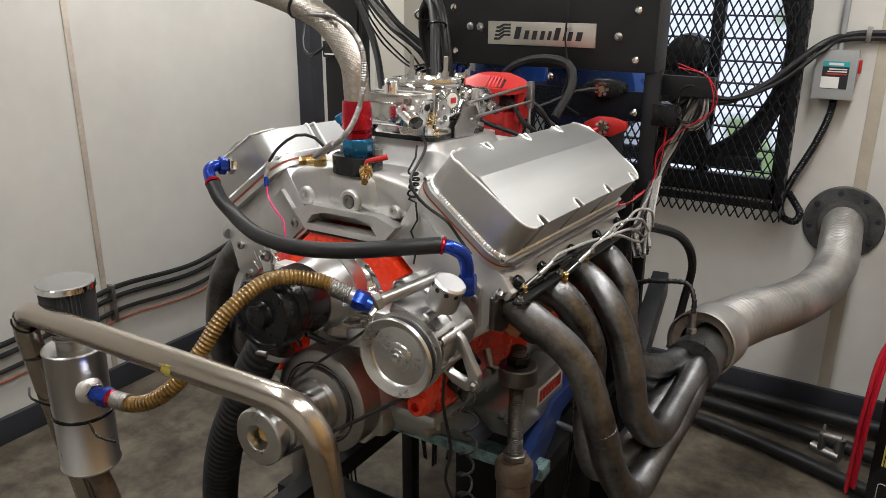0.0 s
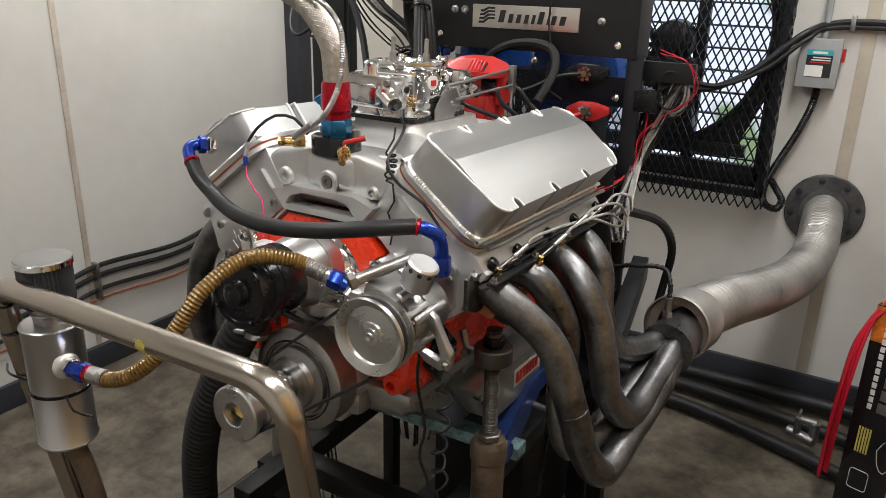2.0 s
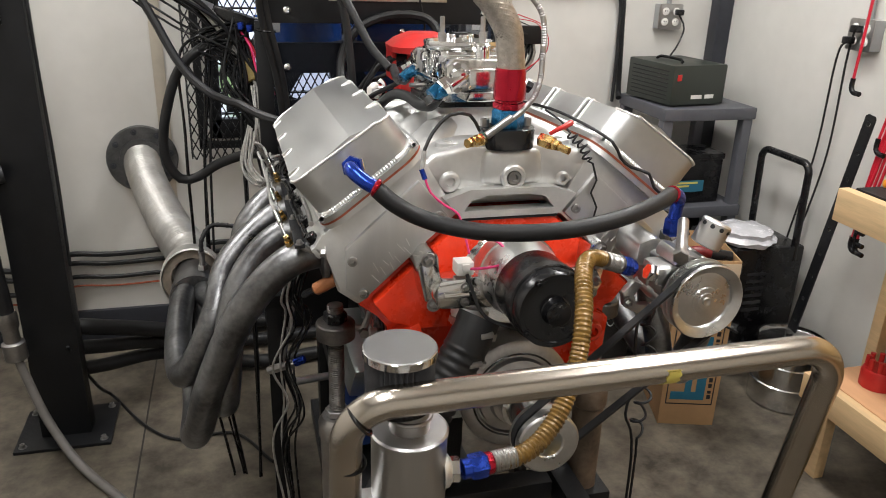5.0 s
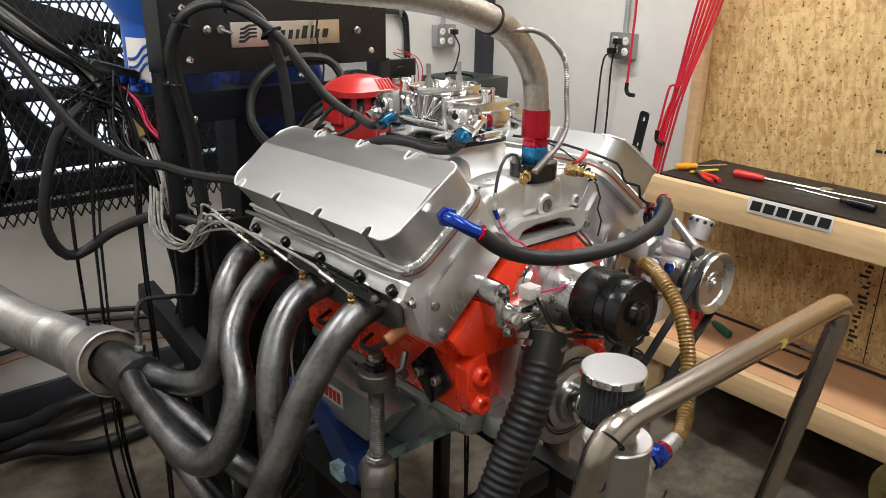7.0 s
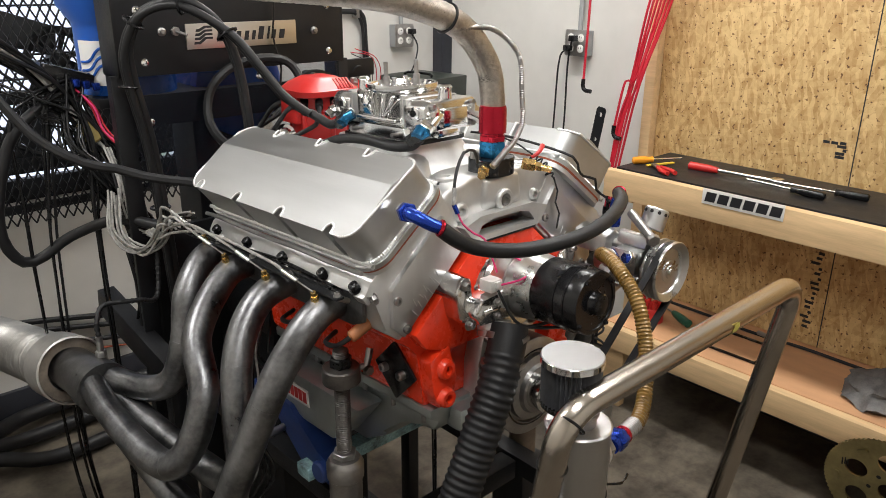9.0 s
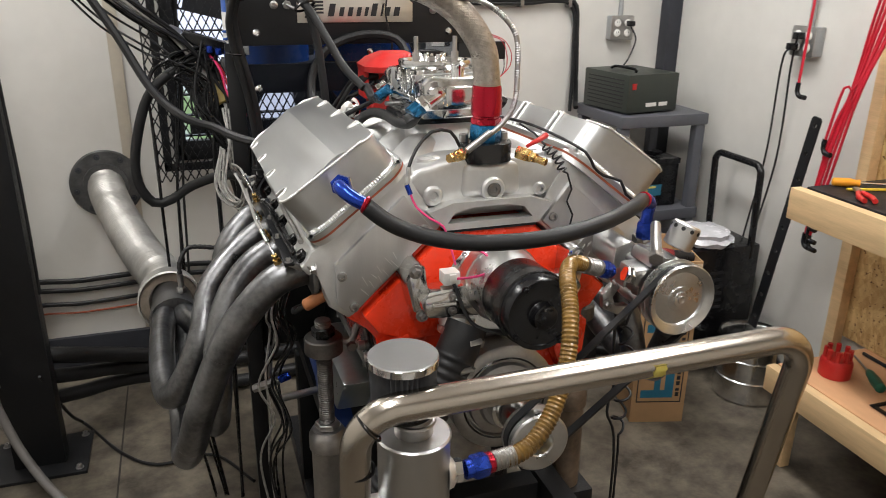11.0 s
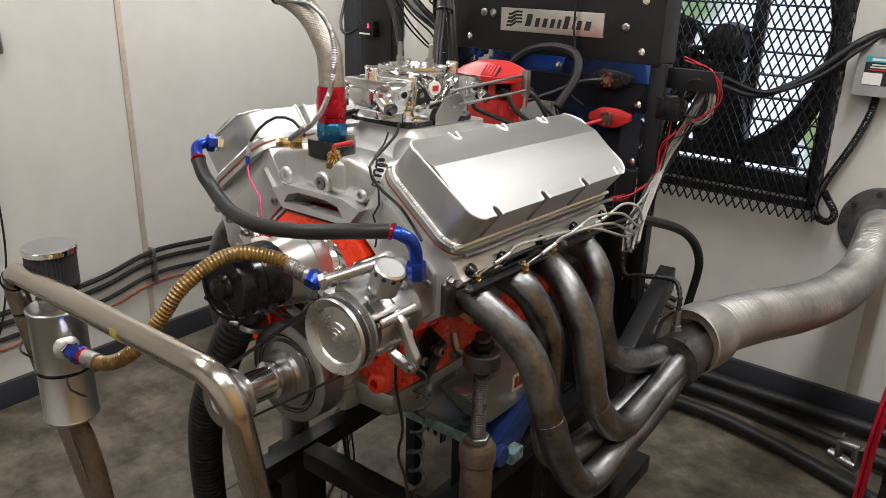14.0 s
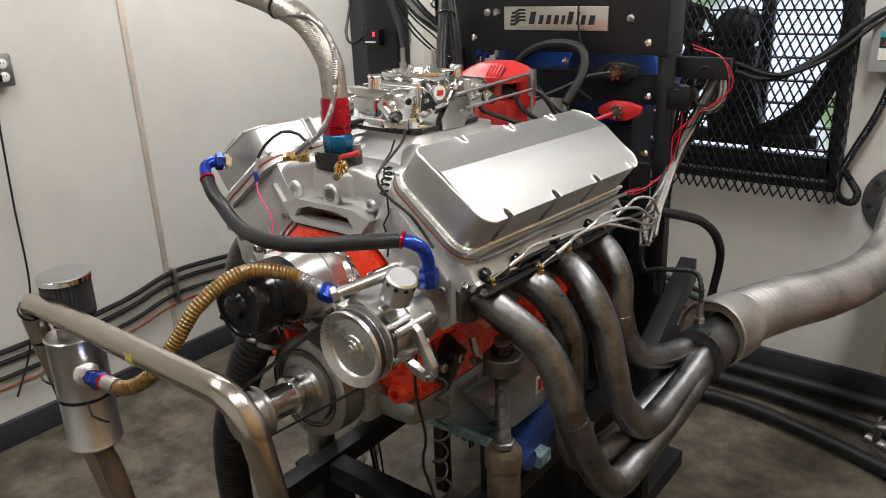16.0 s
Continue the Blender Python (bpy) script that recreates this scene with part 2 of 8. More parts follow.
# ---- mesh helpers ----
def finish(name, bm, material, smooth=38):
    me = bpy.data.meshes.new(name)
    bmesh.ops.recalc_face_normals(bm, faces=bm.faces)
    bm.to_mesh(me)
    bm.free()
    me.materials.append(material)
    me.polygons.foreach_set("use_smooth", [True] * len(me.polygons))
    me.set_sharp_from_angle(angle=radians(smooth))
    return me


def part(name, bm, material, parent, label="", smooth=38):
    ob = new(name, finish(name, bm, material, smooth))
    ob.parent = parent
    return tagged(ob, label)


def thing(name, label, category, m=None, group="", kind=""):
    ob = new(name)
    ob.empty_display_size = 0.05
    if m is not None:
        ob.matrix_world = m
    return tagged(ob, label, category, group, kind)


def single(name, bm, material, label, category, group="", kind="", smooth=38):
    return tagged(new(name, finish(name, bm, material, smooth)), label, category, group, kind)


def B():
    return bmesh.new()


def box(bm, c, s, bev=0.002, m=None):
    r = bmesh.ops.create_cube(bm, size=1.0)
    vs = r["verts"]
    t = Matrix.Translation(c) @ (m if m is not None else Matrix()) @ Matrix.Diagonal((*s, 1))
    bmesh.ops.transform(bm, matrix=t, verts=vs)
    if bev:
        es = list({e for v in vs for e in v.link_edges})
        bmesh.ops.bevel(bm, geom=es, offset=min(bev, min(s) * 0.45), segments=2, affect="EDGES", profile=0.6)
    return bm


def span(bm, x0, x1, y0, y1, z0, z1, bev=0.002):
    return box(bm, ((x0 + x1) / 2, (y0 + y1) / 2, (z0 + z1) / 2), (abs(x1 - x0), abs(y1 - y0), abs(z1 - z0)), bev)


def lathe(bm, a, d, prof, n=32, cap=True):
    """Turns the profile (distance along the axis, radius) round the axis from a along d."""
    a, d = Vector(a), Vector(d).normalized()
    u = d.orthogonal().normalized()
    w = d.cross(u)
    rings = []
    for s, r in prof:
        if r < 1e-6:
            rings.append([bm.verts.new(a + d * s)])
        else:
            rings.append([bm.verts.new(a + d * s + (u * math.cos(k * math.tau / n) + w * math.sin(k * math.tau / n)) * r) for k in range(n)])
    for p, q in zip(rings, rings[1:]):
        for k in range(n):
            k2 = (k + 1) % n
            if len(p) == 1 and len(q) == 1:
                continue
            if len(p) == 1:
                bm.faces.new((p[0], q[k], q[k2]))
            elif len(q) == 1:
                bm.faces.new((p[k], p[k2], q[0]))
            else:
                bm.faces.new((p[k], p[k2], q[k2], q[k]))
    if cap:
        for r in (rings[0], rings[-1]):
            if len(r) > 2:
                bm.faces.new(r)
    return bm


def rod(bm, a, b, r, n=16, bev=0.0):
    a, b = Vector(a), Vector(b)
    L = (b - a).length
    if bev:
        return lathe(bm, a, b - a, [(0, r - bev), (bev, r), (L - bev, r), (L, r - bev)], n)
    return lathe(bm, a, b - a, [(0, r), (L, r)], n)


def hexa(bm, a, b, r):
    a, b = Vector(a), Vector(b)
    L = (b - a).length
    return lathe(bm, a, b - a, [(0, r * 0.9), (L * 0.12, r), (L * 0.88, r), (L, r * 0.9)], 6)


def smoothed(pts, step):
    pts = [Vector(p) for p in pts]
    if len(pts) == 2:
        pts = [pts[0], pts[0].lerp(pts[1], 0.5), pts[1]]
    ext = [pts[0] * 2 - pts[1]] + pts + [pts[-1] * 2 - pts[-2]]
    out = []
    for i in range(1, len(ext) - 2):
        p0, p1, p2, p3 = ext[i - 1:i + 3]
        k = max(2, int((p2 - p1).length / step))
        for j in range(k):
            t = j / k
            out.append(0.5 * ((2 * p1) + (p2 - p0) * t + (2 * p0 - 5 * p1 + 4 * p2 - p3) * t * t + (3 * p1 - p0 - 3 * p2 + p3) * t ** 3))
    out.append(pts[-1])
    return out


def tube(bm, pts, r, n=12, step=0.012, prof=None, raw=False):
    """A tube along a smooth curve through pts; prof(s) scales the radius along its length."""
    c = [Vector(p) for p in pts] if raw else smoothed(pts, step)
    t0 = (c[1] - c[0]).normalized()
    u = t0.orthogonal().normalized()
    rings, s = [], 0.0
    for i, p in enumerate(c):
        t = (c[min(i + 1, len(c) - 1)] - c[max(i - 1, 0)]).normalized()
        u = (u - t * u.dot(t)).normalized()
        w = t.cross(u)
        if i:
            s += (p - c[i - 1]).length
        rr = r * (prof(s) if prof else 1)
        rings.append([bm.verts.new(p + (u * math.cos(k * math.tau / n) + w * math.sin(k * math.tau / n)) * rr) for k in range(n)])
    for p, q in zip(rings, rings[1:]):
        for k in range(n):
            bm.faces.new((p[k], p[(k + 1) % n], q[(k + 1) % n], q[k]))
    bm.faces.new(rings[0])
    bm.faces.new(rings[-1])
    return bm


def prism(bm, poly, lo, hi, axis="y", bev=0.002, seg=2):
    """A polygon extruded along an axis: (x, z) along y, (x, y) along z, (y, z) along x."""
    def at(p, h):
        return {"y": (p[0], h, p[1]), "z": (p[0], p[1], h), "x": (h, p[0], p[1])}[axis]
    a = [bm.verts.new(at(p, lo)) for p in poly]
    b = [bm.verts.new(at(p, hi)) for p in poly]
    n = len(poly)
    fs = [bm.faces.new(a), bm.faces.new(list(reversed(b)))]
    for k in range(n):
        fs.append(bm.faces.new((a[k], a[(k + 1) % n], b[(k + 1) % n], b[k])))
    if bev:
        es = list({e for f in fs for e in f.edges})
        bmesh.ops.bevel(bm, geom=es, offset=bev, segments=seg, affect="EDGES", profile=0.55)
    return bm


def rounded(x0, y0, x1, y1, r, n=5):
    out = []
    for cx, cy, a0 in ((x1 - r, y1 - r, 0), (x0 + r, y1 - r, 90), (x0 + r, y0 + r, 180), (x1 - r, y0 + r, 270)):
        for k in range(n + 1):
            a = radians(a0 + 90 * k / n)
            out.append((cx + r * math.cos(a), cy + r * math.sin(a)))
    return out


def bolt(bm, p, d, r=0.007, h=0.006, washer=True):
    p, d = Vector(p), Vector(d).normalized()
    if washer:
        lathe(bm, p, d, [(0, r * 1.45), (0.0015, r * 1.45)], 14)
    lathe(bm, p + d * 0.0015, d, [(0, r), (h * 0.8, r), (h, r * 0.8), (h, r * 0.5), (h * 0.6, r * 0.45), (h * 0.6, 0)], 6, cap=False)
    return bm


def ring(bm, c, d, r, rad=0.003, n=28):
    c, d = Vector(c), Vector(d).normalized()
    u = d.orthogonal().normalized()
    w = d.cross(u)
    pts = [c + (u * math.cos(k * math.tau / n) + w * math.sin(k * math.tau / n)) * r for k in range(n + 1)]
    return tube(bm, pts, rad, 6, raw=True)


def ribs(pitch, depth):
    return lambda s: 1 + depth * math.sin(s / pitch * math.tau)


def plate(bm, outline, holes, lo, hi, axis="y"):
    """A flat plate with real holes, lo to hi along the axis."""
    def at(p, h):
        return {"y": (p[0], h, p[1]), "z": (p[0], p[1], h), "x": (h, p[0], p[1])}[axis]
    edges = []
    for loop in [outline] + holes:
        vs = [bm.verts.new(at(p, lo)) for p in loop]
        edges += [bm.edges.new((vs[k], vs[(k + 1) % len(vs)])) for k in range(len(vs))]
    fs = [g for g in bmesh.ops.triangle_fill(bm, edges=edges, use_beauty=True)["geom"] if isinstance(g, bmesh.types.BMFace)]
    out = bmesh.ops.extrude_face_region(bm, geom=fs)["geom"]
    bmesh.ops.translate(bm, verts=[g for g in out if isinstance(g, bmesh.types.BMVert)], vec=Vector(at((0, 0), hi)) - Vector(at((0, 0), lo)))
    return bm


def circle(cx, cy, r, n=24):
    return [(cx + r * math.cos(k * math.tau / n), cy + r * math.sin(k * math.tau / n)) for k in range(n)]


# ---- the room ----
X0, X1, Y0, Y1, H = -1.85, 1.74, -2.3, 2.06, 2.75
single("floor", span(B(), X0 - 0.2, X1 + 0.2, Y0 - 0.2, Y1 + 0.2, -0.15, 0, 0), CONC, "stained grey brown concrete floor with dark patches", "floor", kind="structure")
single("ceiling", span(B(), X0 - 0.2, X1 + 0.2, Y0 - 0.2, Y1 + 0.2, H, H + 0.1, 0), CEIL, "plain pale ceiling", "ceiling", kind="structure")
single("wall_west", span(B(), X0 - 0.12, X0, Y0, Y1 + 0.12, 0, H, 0), WALL, "off-white painted panel wall with vertical seams", "wall", kind="structure")
single("wall_east", span(B(), X1, X1 + 0.12, Y0, Y1 + 0.12, 0, H, 0), WALL, "off-white painted wall behind the workbench", "wall", kind="structure")
# added out of view, so bounce light and metal reflections meet a wall
single("unseen_wall_south", span(B(), X0, X1, Y0 - 0.12, Y0, 0, H, 0), WALL, "unseen plain off-white wall added to close the room", "wall", kind="structure")
OX0, OX1, OZ0, OZ1 = -0.53, 0.45, 0.85, 2.0
bm = B()
span(bm, X0, OX0, Y1, Y1 + 0.12, 0, H, 0)
span(bm, OX1, X1, Y1, Y1 + 0.12, 0, H, 0)
span(bm, OX0, OX1, Y1, Y1 + 0.12, 0, OZ0, 0)
span(bm, OX0, OX1, Y1, Y1 + 0.12, OZ1, H, 0)
single("wall_north", bm, WALL, "off-white painted panel wall with a fan opening", "wall", kind="structure")
for nm, args in (("baseboard_north", (X0, X1, Y1 - 0.022, Y1, 0, 0.135)), ("baseboard_west", (X0, X0 + 0.022, Y0, Y1 - 0.022, 0, 0.10)), ("baseboard_east", (X1 - 0.022, X1, Y0, Y1 - 0.022, 0, 0.12))):
    single(nm, span(B(), *args, 0.004), CHAR, "charcoal painted steel base channel along the wall", "baseboard", kind="structure")
for nm, x, y in (("corner_post_west", X0 + 0.045, Y1 - 0.045), ("corner_post_east", X1 - 0.035, Y1 - 0.035)):
    w = 0.045 if x < 0 else 0.035
    single(nm, span(B(), x - w, x + w, y - w, y + w, 0, H, 0.004), CHAR, "charcoal painted steel corner post", "post", kind="structure")
for x in (0.70, -0.70):
    single("trim_north", span(B(), x - 0.022, x + 0.022, Y1 - 0.006, Y1, 0.135, H, 0.002), mat("seam_strip", (0.47, 0.42, 0.34), 0.5, var=0.15, scale=6), "narrow beige metal strip over a wall panel joint", "trim", kind="structure")
for y in (0.75, -0.35):
    single("trim_west", span(B(), X0, X0 + 0.005, y - 0.012, y + 0.012, 0.10, H, 0.001), mat("seam_strip_west", (0.54, 0.47, 0.40), 0.5, var=0.3, scale=9), "narrow stained metal strip over a wall panel joint", "trim", kind="structure")
JOINT = mat("joint_filler", (0.035, 0.03, 0.026), 0.8, var=0.3, scale=20)
single("floor_joint", span(B(), -0.803, -0.797, Y0, Y1 - 0.022, 0, 0.0012, 0), JOINT, "dark expansion joint in the concrete floor", "floor joint", kind="structure")

# black steel column on a floor plate
col = thing("steel_column", "black painted steel column bolted to a floor plate", "column")
part("floor_plate", span(B(), -1.20, -0.90, 1.25, 1.50, 0, 0.012, 0.003), POWD, col)
bm = B()
span(bm, -1.125, -0.970, 1.32, 1.33, 0.012, H, 0.002)
span(bm, -1.125, -1.115, 1.33, 1.395, 0.012, H, 0.002)
span(bm, -0.980, -0.970, 1.33, 1.395, 0.012, H, 0.002)
part("beam", bm, POWD, col)
part("edge_cable", tube(B(), [(-0.962, 1.33, H), (-0.958, 1.335, 1.9), (-0.963, 1.33, 1.4), (-0.957, 1.335, 0.95), (-0.960, 1.34, 0.62)], 0.005, 8), RUB, col)
for x in (-1.175, -0.925):
    for y in (1.275, 1.475):
        part("anchor_bolt", bolt(B(), (x, y, 0.012), (0, 0, 1), 0.009, 0.012), STEEL, col)
# darker beige than the wall paint: the pier's shade is in its colour
single("wall_pilaster", span(B(), -1.32, -1.155, 1.90, Y1, 0, H, 0.003), mat("shaded_pier_paint", (0.52, 0.495, 0.44), 0.55, var=0.06, scale=2, bump=0.05, bscale=40), "boxed pier behind the steel column with its shade painted in as beige", "wall", kind="structure")

# ---- fan opening ----
FX, FZ, FR = -0.04, 1.40, 0.435
fan = thing("exhaust_fan", "dark wall exhaust fan with a round shroud and louvres", "fan")
bm = B()
n = 64
inner, outer = [], []
for k in range(n):
    a = math.tau * k / n
    cx, cz = math.cos(a), math.sin(a)
    s = 1 / max(abs(cx), abs(cz))
    inner.append((FX + FR * cx, FZ + FR * cz))
    outer.append((FX + min(0.49, FR * 1.128 * s) * cx, FZ + FR * 1.04 * s * cz))
for yy in (2.075, 2.085):
    vi = [bm.verts.new((p[0], yy, p[1])) for p in inner]
    vo = [bm.verts.new((p[0], yy, p[1])) for p in outer]
    for k in range(n):
        bm.faces.new((vi[k], vi[(k + 1) % n], vo[(k + 1) % n], vo[k]))
part("shroud", bm, POWD, fan)
bm = B()
tube(bm, [(p[0], 2.08, p[1]) for p in inner + inner[:1]], 0.012, 8, raw=True)
part("orifice_ring", bm, POWD, fan)
bm = B()
span(bm, OX0, OX1, 2.05, 2.09, OZ0, 0.928, 0.004)
span(bm, OX0, OX1, 2.05, 2.09, FZ + FR * 1.04, OZ1, 0.004)
span(bm, OX0, FX - 0.44, 2.05, 2.09, OZ0, OZ1, 0.004)
span(bm, FX + 0.44, OX1, 2.05, 2.09, OZ0, OZ1, 0.004)
part("frame", bm, POWD, fan)
for z in [0.93 + 0.083 * k for k in range(12)]:
    part("louvre", span(B(), OX0 + 0.02, OX1 - 0.02, 2.128, 2.16, z, z + 0.006, 0), POWD, fan)
part("upright", span(B(), 0.112, 0.158, 2.092, 2.122, OZ0, OZ1, 0.003), POWD, fan)
part("motor_housing", lathe(B(), (0.050, 1.985, 1.372), (0, 1, 0), [(0, 0.03), (0.004, 0.05), (0.018, 0.074), (0.05, 0.078), (0.10, 0.078)], 32), POWD, fan)
part("motor_foot", span(B(), -0.03, 0.135, 2.0, 2.09, 1.24, 1.31, 0.006), POWD, fan)
part("belt_cover", prism(B(), [(-0.02, 0.95), (0.165, 0.95), (0.165, 1.03), (0.14, 1.16), (0.09, 1.30), (-0.01, 1.30), (-0.05, 1.12)], 2.03, 2.088, "y", 0.006), POWD, fan, "dark sheet steel belt cover")
part("pulley", ring(B(), (-0.121, 2.045, 1.338), (0, 1, 0), 0.098, 0.014, 44), POWD, fan)
for a in (10, 70, 130):
    ca, sa = 0.09 * math.cos(radians(a)), 0.09 * math.sin(radians(a))
    part("pulley_spoke", rod(B(), (-0.121 - ca, 2.045, 1.338 - sa), (-0.121 + ca, 2.045, 1.338 + sa), 0.009, 10), POWD, fan)
part("pulley_hub", lathe(B(), (-0.121, 2.02, 1.338), (0, 1, 0), [(0, 0.022), (0.004, 0.03), (0.06, 0.03)], 24), POWD, fan)
for a in (169, 241):
    ca, sa = math.cos(radians(a)), math.sin(radians(a))
    bm = B()
    v = [bm.verts.new((FX + x, y, FZ - 0.02 + z)) for x, y, z in ((0.06 * ca - 0.05 * sa, 2.10, 0.06 * sa + 0.05 * ca), (0.06 * ca + 0.05 * sa, 2.118, 0.06 * sa - 0.05 * ca), (0.40 * ca + 0.10 * sa, 2.118, 0.40 * sa - 0.10 * ca), (0.41 * ca - 0.03 * sa, 2.098, 0.41 * sa + 0.03 * ca))]
    f0 = bm.faces.new(v)
    up = bmesh.ops.extrude_face_region(bm, geom=[f0])["geom"]
    bmesh.ops.translate(bm, verts=[q for q in up if isinstance(q, bmesh.types.BMVert)], vec=(0, 0.003, 0))
    part("fan_blade", bm, POWD, fan)
part("cross_brace", span(B(), -0.46, 0.14, 2.05, 2.088, 1.19, 1.235, 0.004), POWD, fan)
part("cross_brace", span(B(), -0.46, 0.36, 2.05, 2.088, 0.955, 1.00, 0.004), POWD, fan)

SKYM.use_nodes = True
snt = SKYM.node_tree
for nd in list(snt.nodes):
    if nd.type == "BSDF_PRINCIPLED":
        snt.nodes.remove(nd)
em = snt.nodes.new("ShaderNodeEmission")
stc = snt.nodes.new("ShaderNodeTexCoord")
sno = snt.nodes.new("ShaderNodeTexNoise")
sno.inputs["Scale"].default_value = 1.3
snt.links.new(stc.outputs["Object"], sno.inputs["Vector"])
srp = snt.nodes.new("ShaderNodeValToRGB")
srp.color_ramp.elements[0].position, srp.color_ramp.elements[0].color = 0.36, (0.20, 0.30, 0.16, 1)
srp.color_ramp.elements[1].position, srp.color_ramp.elements[1].color = 0.46, (0.74, 0.81, 1.0, 1)
snt.links.new(sno.outputs[0], srp.inputs[0])
snt.links.new(srp.outputs[0], em.inputs[0])
em.inputs[1].default_value = 1.2
snt.links.new(em.outputs[0], snt.nodes["Material Output"].inputs[0])
single("backdrop", span(B(), -6, 6, 6.5, 6.55, -1, 6, 0), SKYM, "bright overcast daylight with blurred greenery outside", "backdrop", kind="structure")

# expanded mesh guard
guard = thing("mesh_guard", "black expanded metal guard over the exhaust fan", "guard")
bm = B()
GX0, GX1, GZ0, GZ1, GY = -0.60, 0.49, 0.79, 1.99, 1.955
dw, dh = 0.0312, 0.060
nc, nr = int((GX1 - GX0) / dw), int((GZ1 - GZ0) / dh)


def strut(bm, a, b, w=0.0024, d=0.003):
    a, b = Vector(a), Vector(b)
    t = (b - a).normalized()
    nrm = Vector((0, 1, 0)) if abs(t.y) < 0.9 else Vector((1, 0, 0))
    s = t.cross(nrm).normalized() * w
    nrm = nrm * d
    v = [bm.verts.new(p + q) for p in (a, b) for q in (s + nrm, s - nrm, -s - nrm, -s + nrm)]
    for k in range(4):
        bm.faces.new((v[k], v[(k + 1) % 4], v[4 + (k + 1) % 4], v[4 + k]))


for i in range(nc):
    for j in range(nr):
        x, z = GX0 + i * dw, GZ0 + j * dh
        for p, q in (((x, z + dh / 2), (x + dw / 2, z + dh)), ((x + dw / 2, z + dh), (x + dw, z + dh / 2)), ((x, z + dh / 2), (x + dw / 2, z)), ((x + dw / 2, z), (x + dw, z + dh / 2))):
            strut(bm, (p[0], GY, p[1]), (q[0], GY, q[1]))
for side in (GX0, GX0 + nc * dw):
    for i in range(2):
        for j in range(nr):
            y, z = GY + i * dw, GZ0 + j * dh
            for p, q in (((y, z + dh / 2), (y + dw / 2, z + dh)), ((y + dw / 2, z + dh), (y + dw, z + dh / 2)), ((y, z + dh / 2), (y + dw / 2, z)), ((y + dw / 2, z), (y + dw, z + dh / 2))):
                strut(bm, (side, p[0], p[1]), (side, q[0], q[1]))
part("expanded_mesh", bm, POWD, guard)
bm = B()
span(bm, GX0 + 0.03, GX1 - 0.03, 1.962, 1.975, 0.83, 0.86, 0.002)
for x in (GX0 + 0.03, GX1 - 0.06):
    span(bm, x, x + 0.03, 1.962, 1.975, 0.83, 1.98, 0.002)
part("angle_frame", bm, POWD, guard)

# ---- the engine ----
EZ = 0.894
engine = thing("engine", "orange V8 engine with bare aluminium heads and valve covers", "engine", pose(0, 0, EZ, -2.4, 0, 0))

# block
bm = B()
prism(bm, [(-0.083, 0.288), (0.083, 0.288), (0.248, 0.140), (0.215, 0.118), (0.193, 0.10), (0.188, 0.0), (0.186, -0.012), (-0.186, -0.012), (-0.188, 0.0), (-0.193, 0.10), (-0.215, 0.118), (-0.248, 0.140)], 0.02, 0.545, "y", 0.006)
part("block", bm, ORANGE, engine, "orange painted engine block")
part("front_wall", prism(B(), [(-0.078, 0.284), (0.078, 0.284), (0.225, 0.152), (0.20, 0.118), (0.15, 0.10), (-0.15, 0.10), (-0.20, 0.118), (-0.225, 0.152)], -0.009, 0.03, "y", 0.004), ORANGE, engine)
part("valley_seal", span(B(), -0.082, 0.082, -0.013, 0.02, 0.2842, 0.2898, 0.002), RUB, engine, "black sealer bead")
for s in (-1, 1):
    bm = B()
    prism(bm, [(s * 0.148, 0.115), (s * 0.196, 0.092), (s * 0.190, 0.03), (s * 0.178, -0.008), (s * 0.145, -0.008), (s * 0.128, 0.04)], -0.012, 0.06, "y", 0.008)
    for z in (0.07, 0.012):
        lathe(bm, (s * 0.162, -0.005, z), (0, -1, 0), [(0, 0.021), (0.016, 0.018), (0.019, 0.015), (0.019, 0.009), (0.004, 0.008), (0.004, 0)], 20, cap=False)
    part("mount_boss", bm, ORANGE, engine, "orange cast mounting boss with two threaded holes")
    bm = B()
    box(bm, (s * 0.1975, 0.085, 0.045), (0.006, 0.085, 0.085), 0.003, pose(0, 0, 0, 45, 0, 0))
    part("side_plate", bm, GLOSSB, engine)
    for y in (0.06, 0.11):
        part("plate_bolt", lathe(B(), (s * 0.20, y, 0.045), (s, 0, 0), [(0, 0.009), (0.012, 0.009), (0.014, 0.007), (0.014, 0.004), (0.008, 0.004), (0.008, 0)], 14, cap=False), STEEL, engine)

# valve covers: e1 points outward along the rail, e2 up from it
COVER_IN, COVER_DIR = Vector((0.152, 0.409)), Vector((0.792, -0.611))
NOTCH = (0.062, 0.213, 0.364, 0.514)
Y_FRONT, Y_BACK = -0.004, 0.556


def cover_at(s, e1, y, e2):
    up = Vector((-COVER_DIR.y, COVER_DIR.x))
    p = COVER_IN + COVER_DIR * e1 + up * e2
    return Vector((s * p.x, y, p.y))


def roof(e1):
    return 0.061 + (e1 - 0.01) / 0.065 * 0.0165 if e1 < 0.075 else 0.0775 - (e1 - 0.075) / 0.11 * 0.005


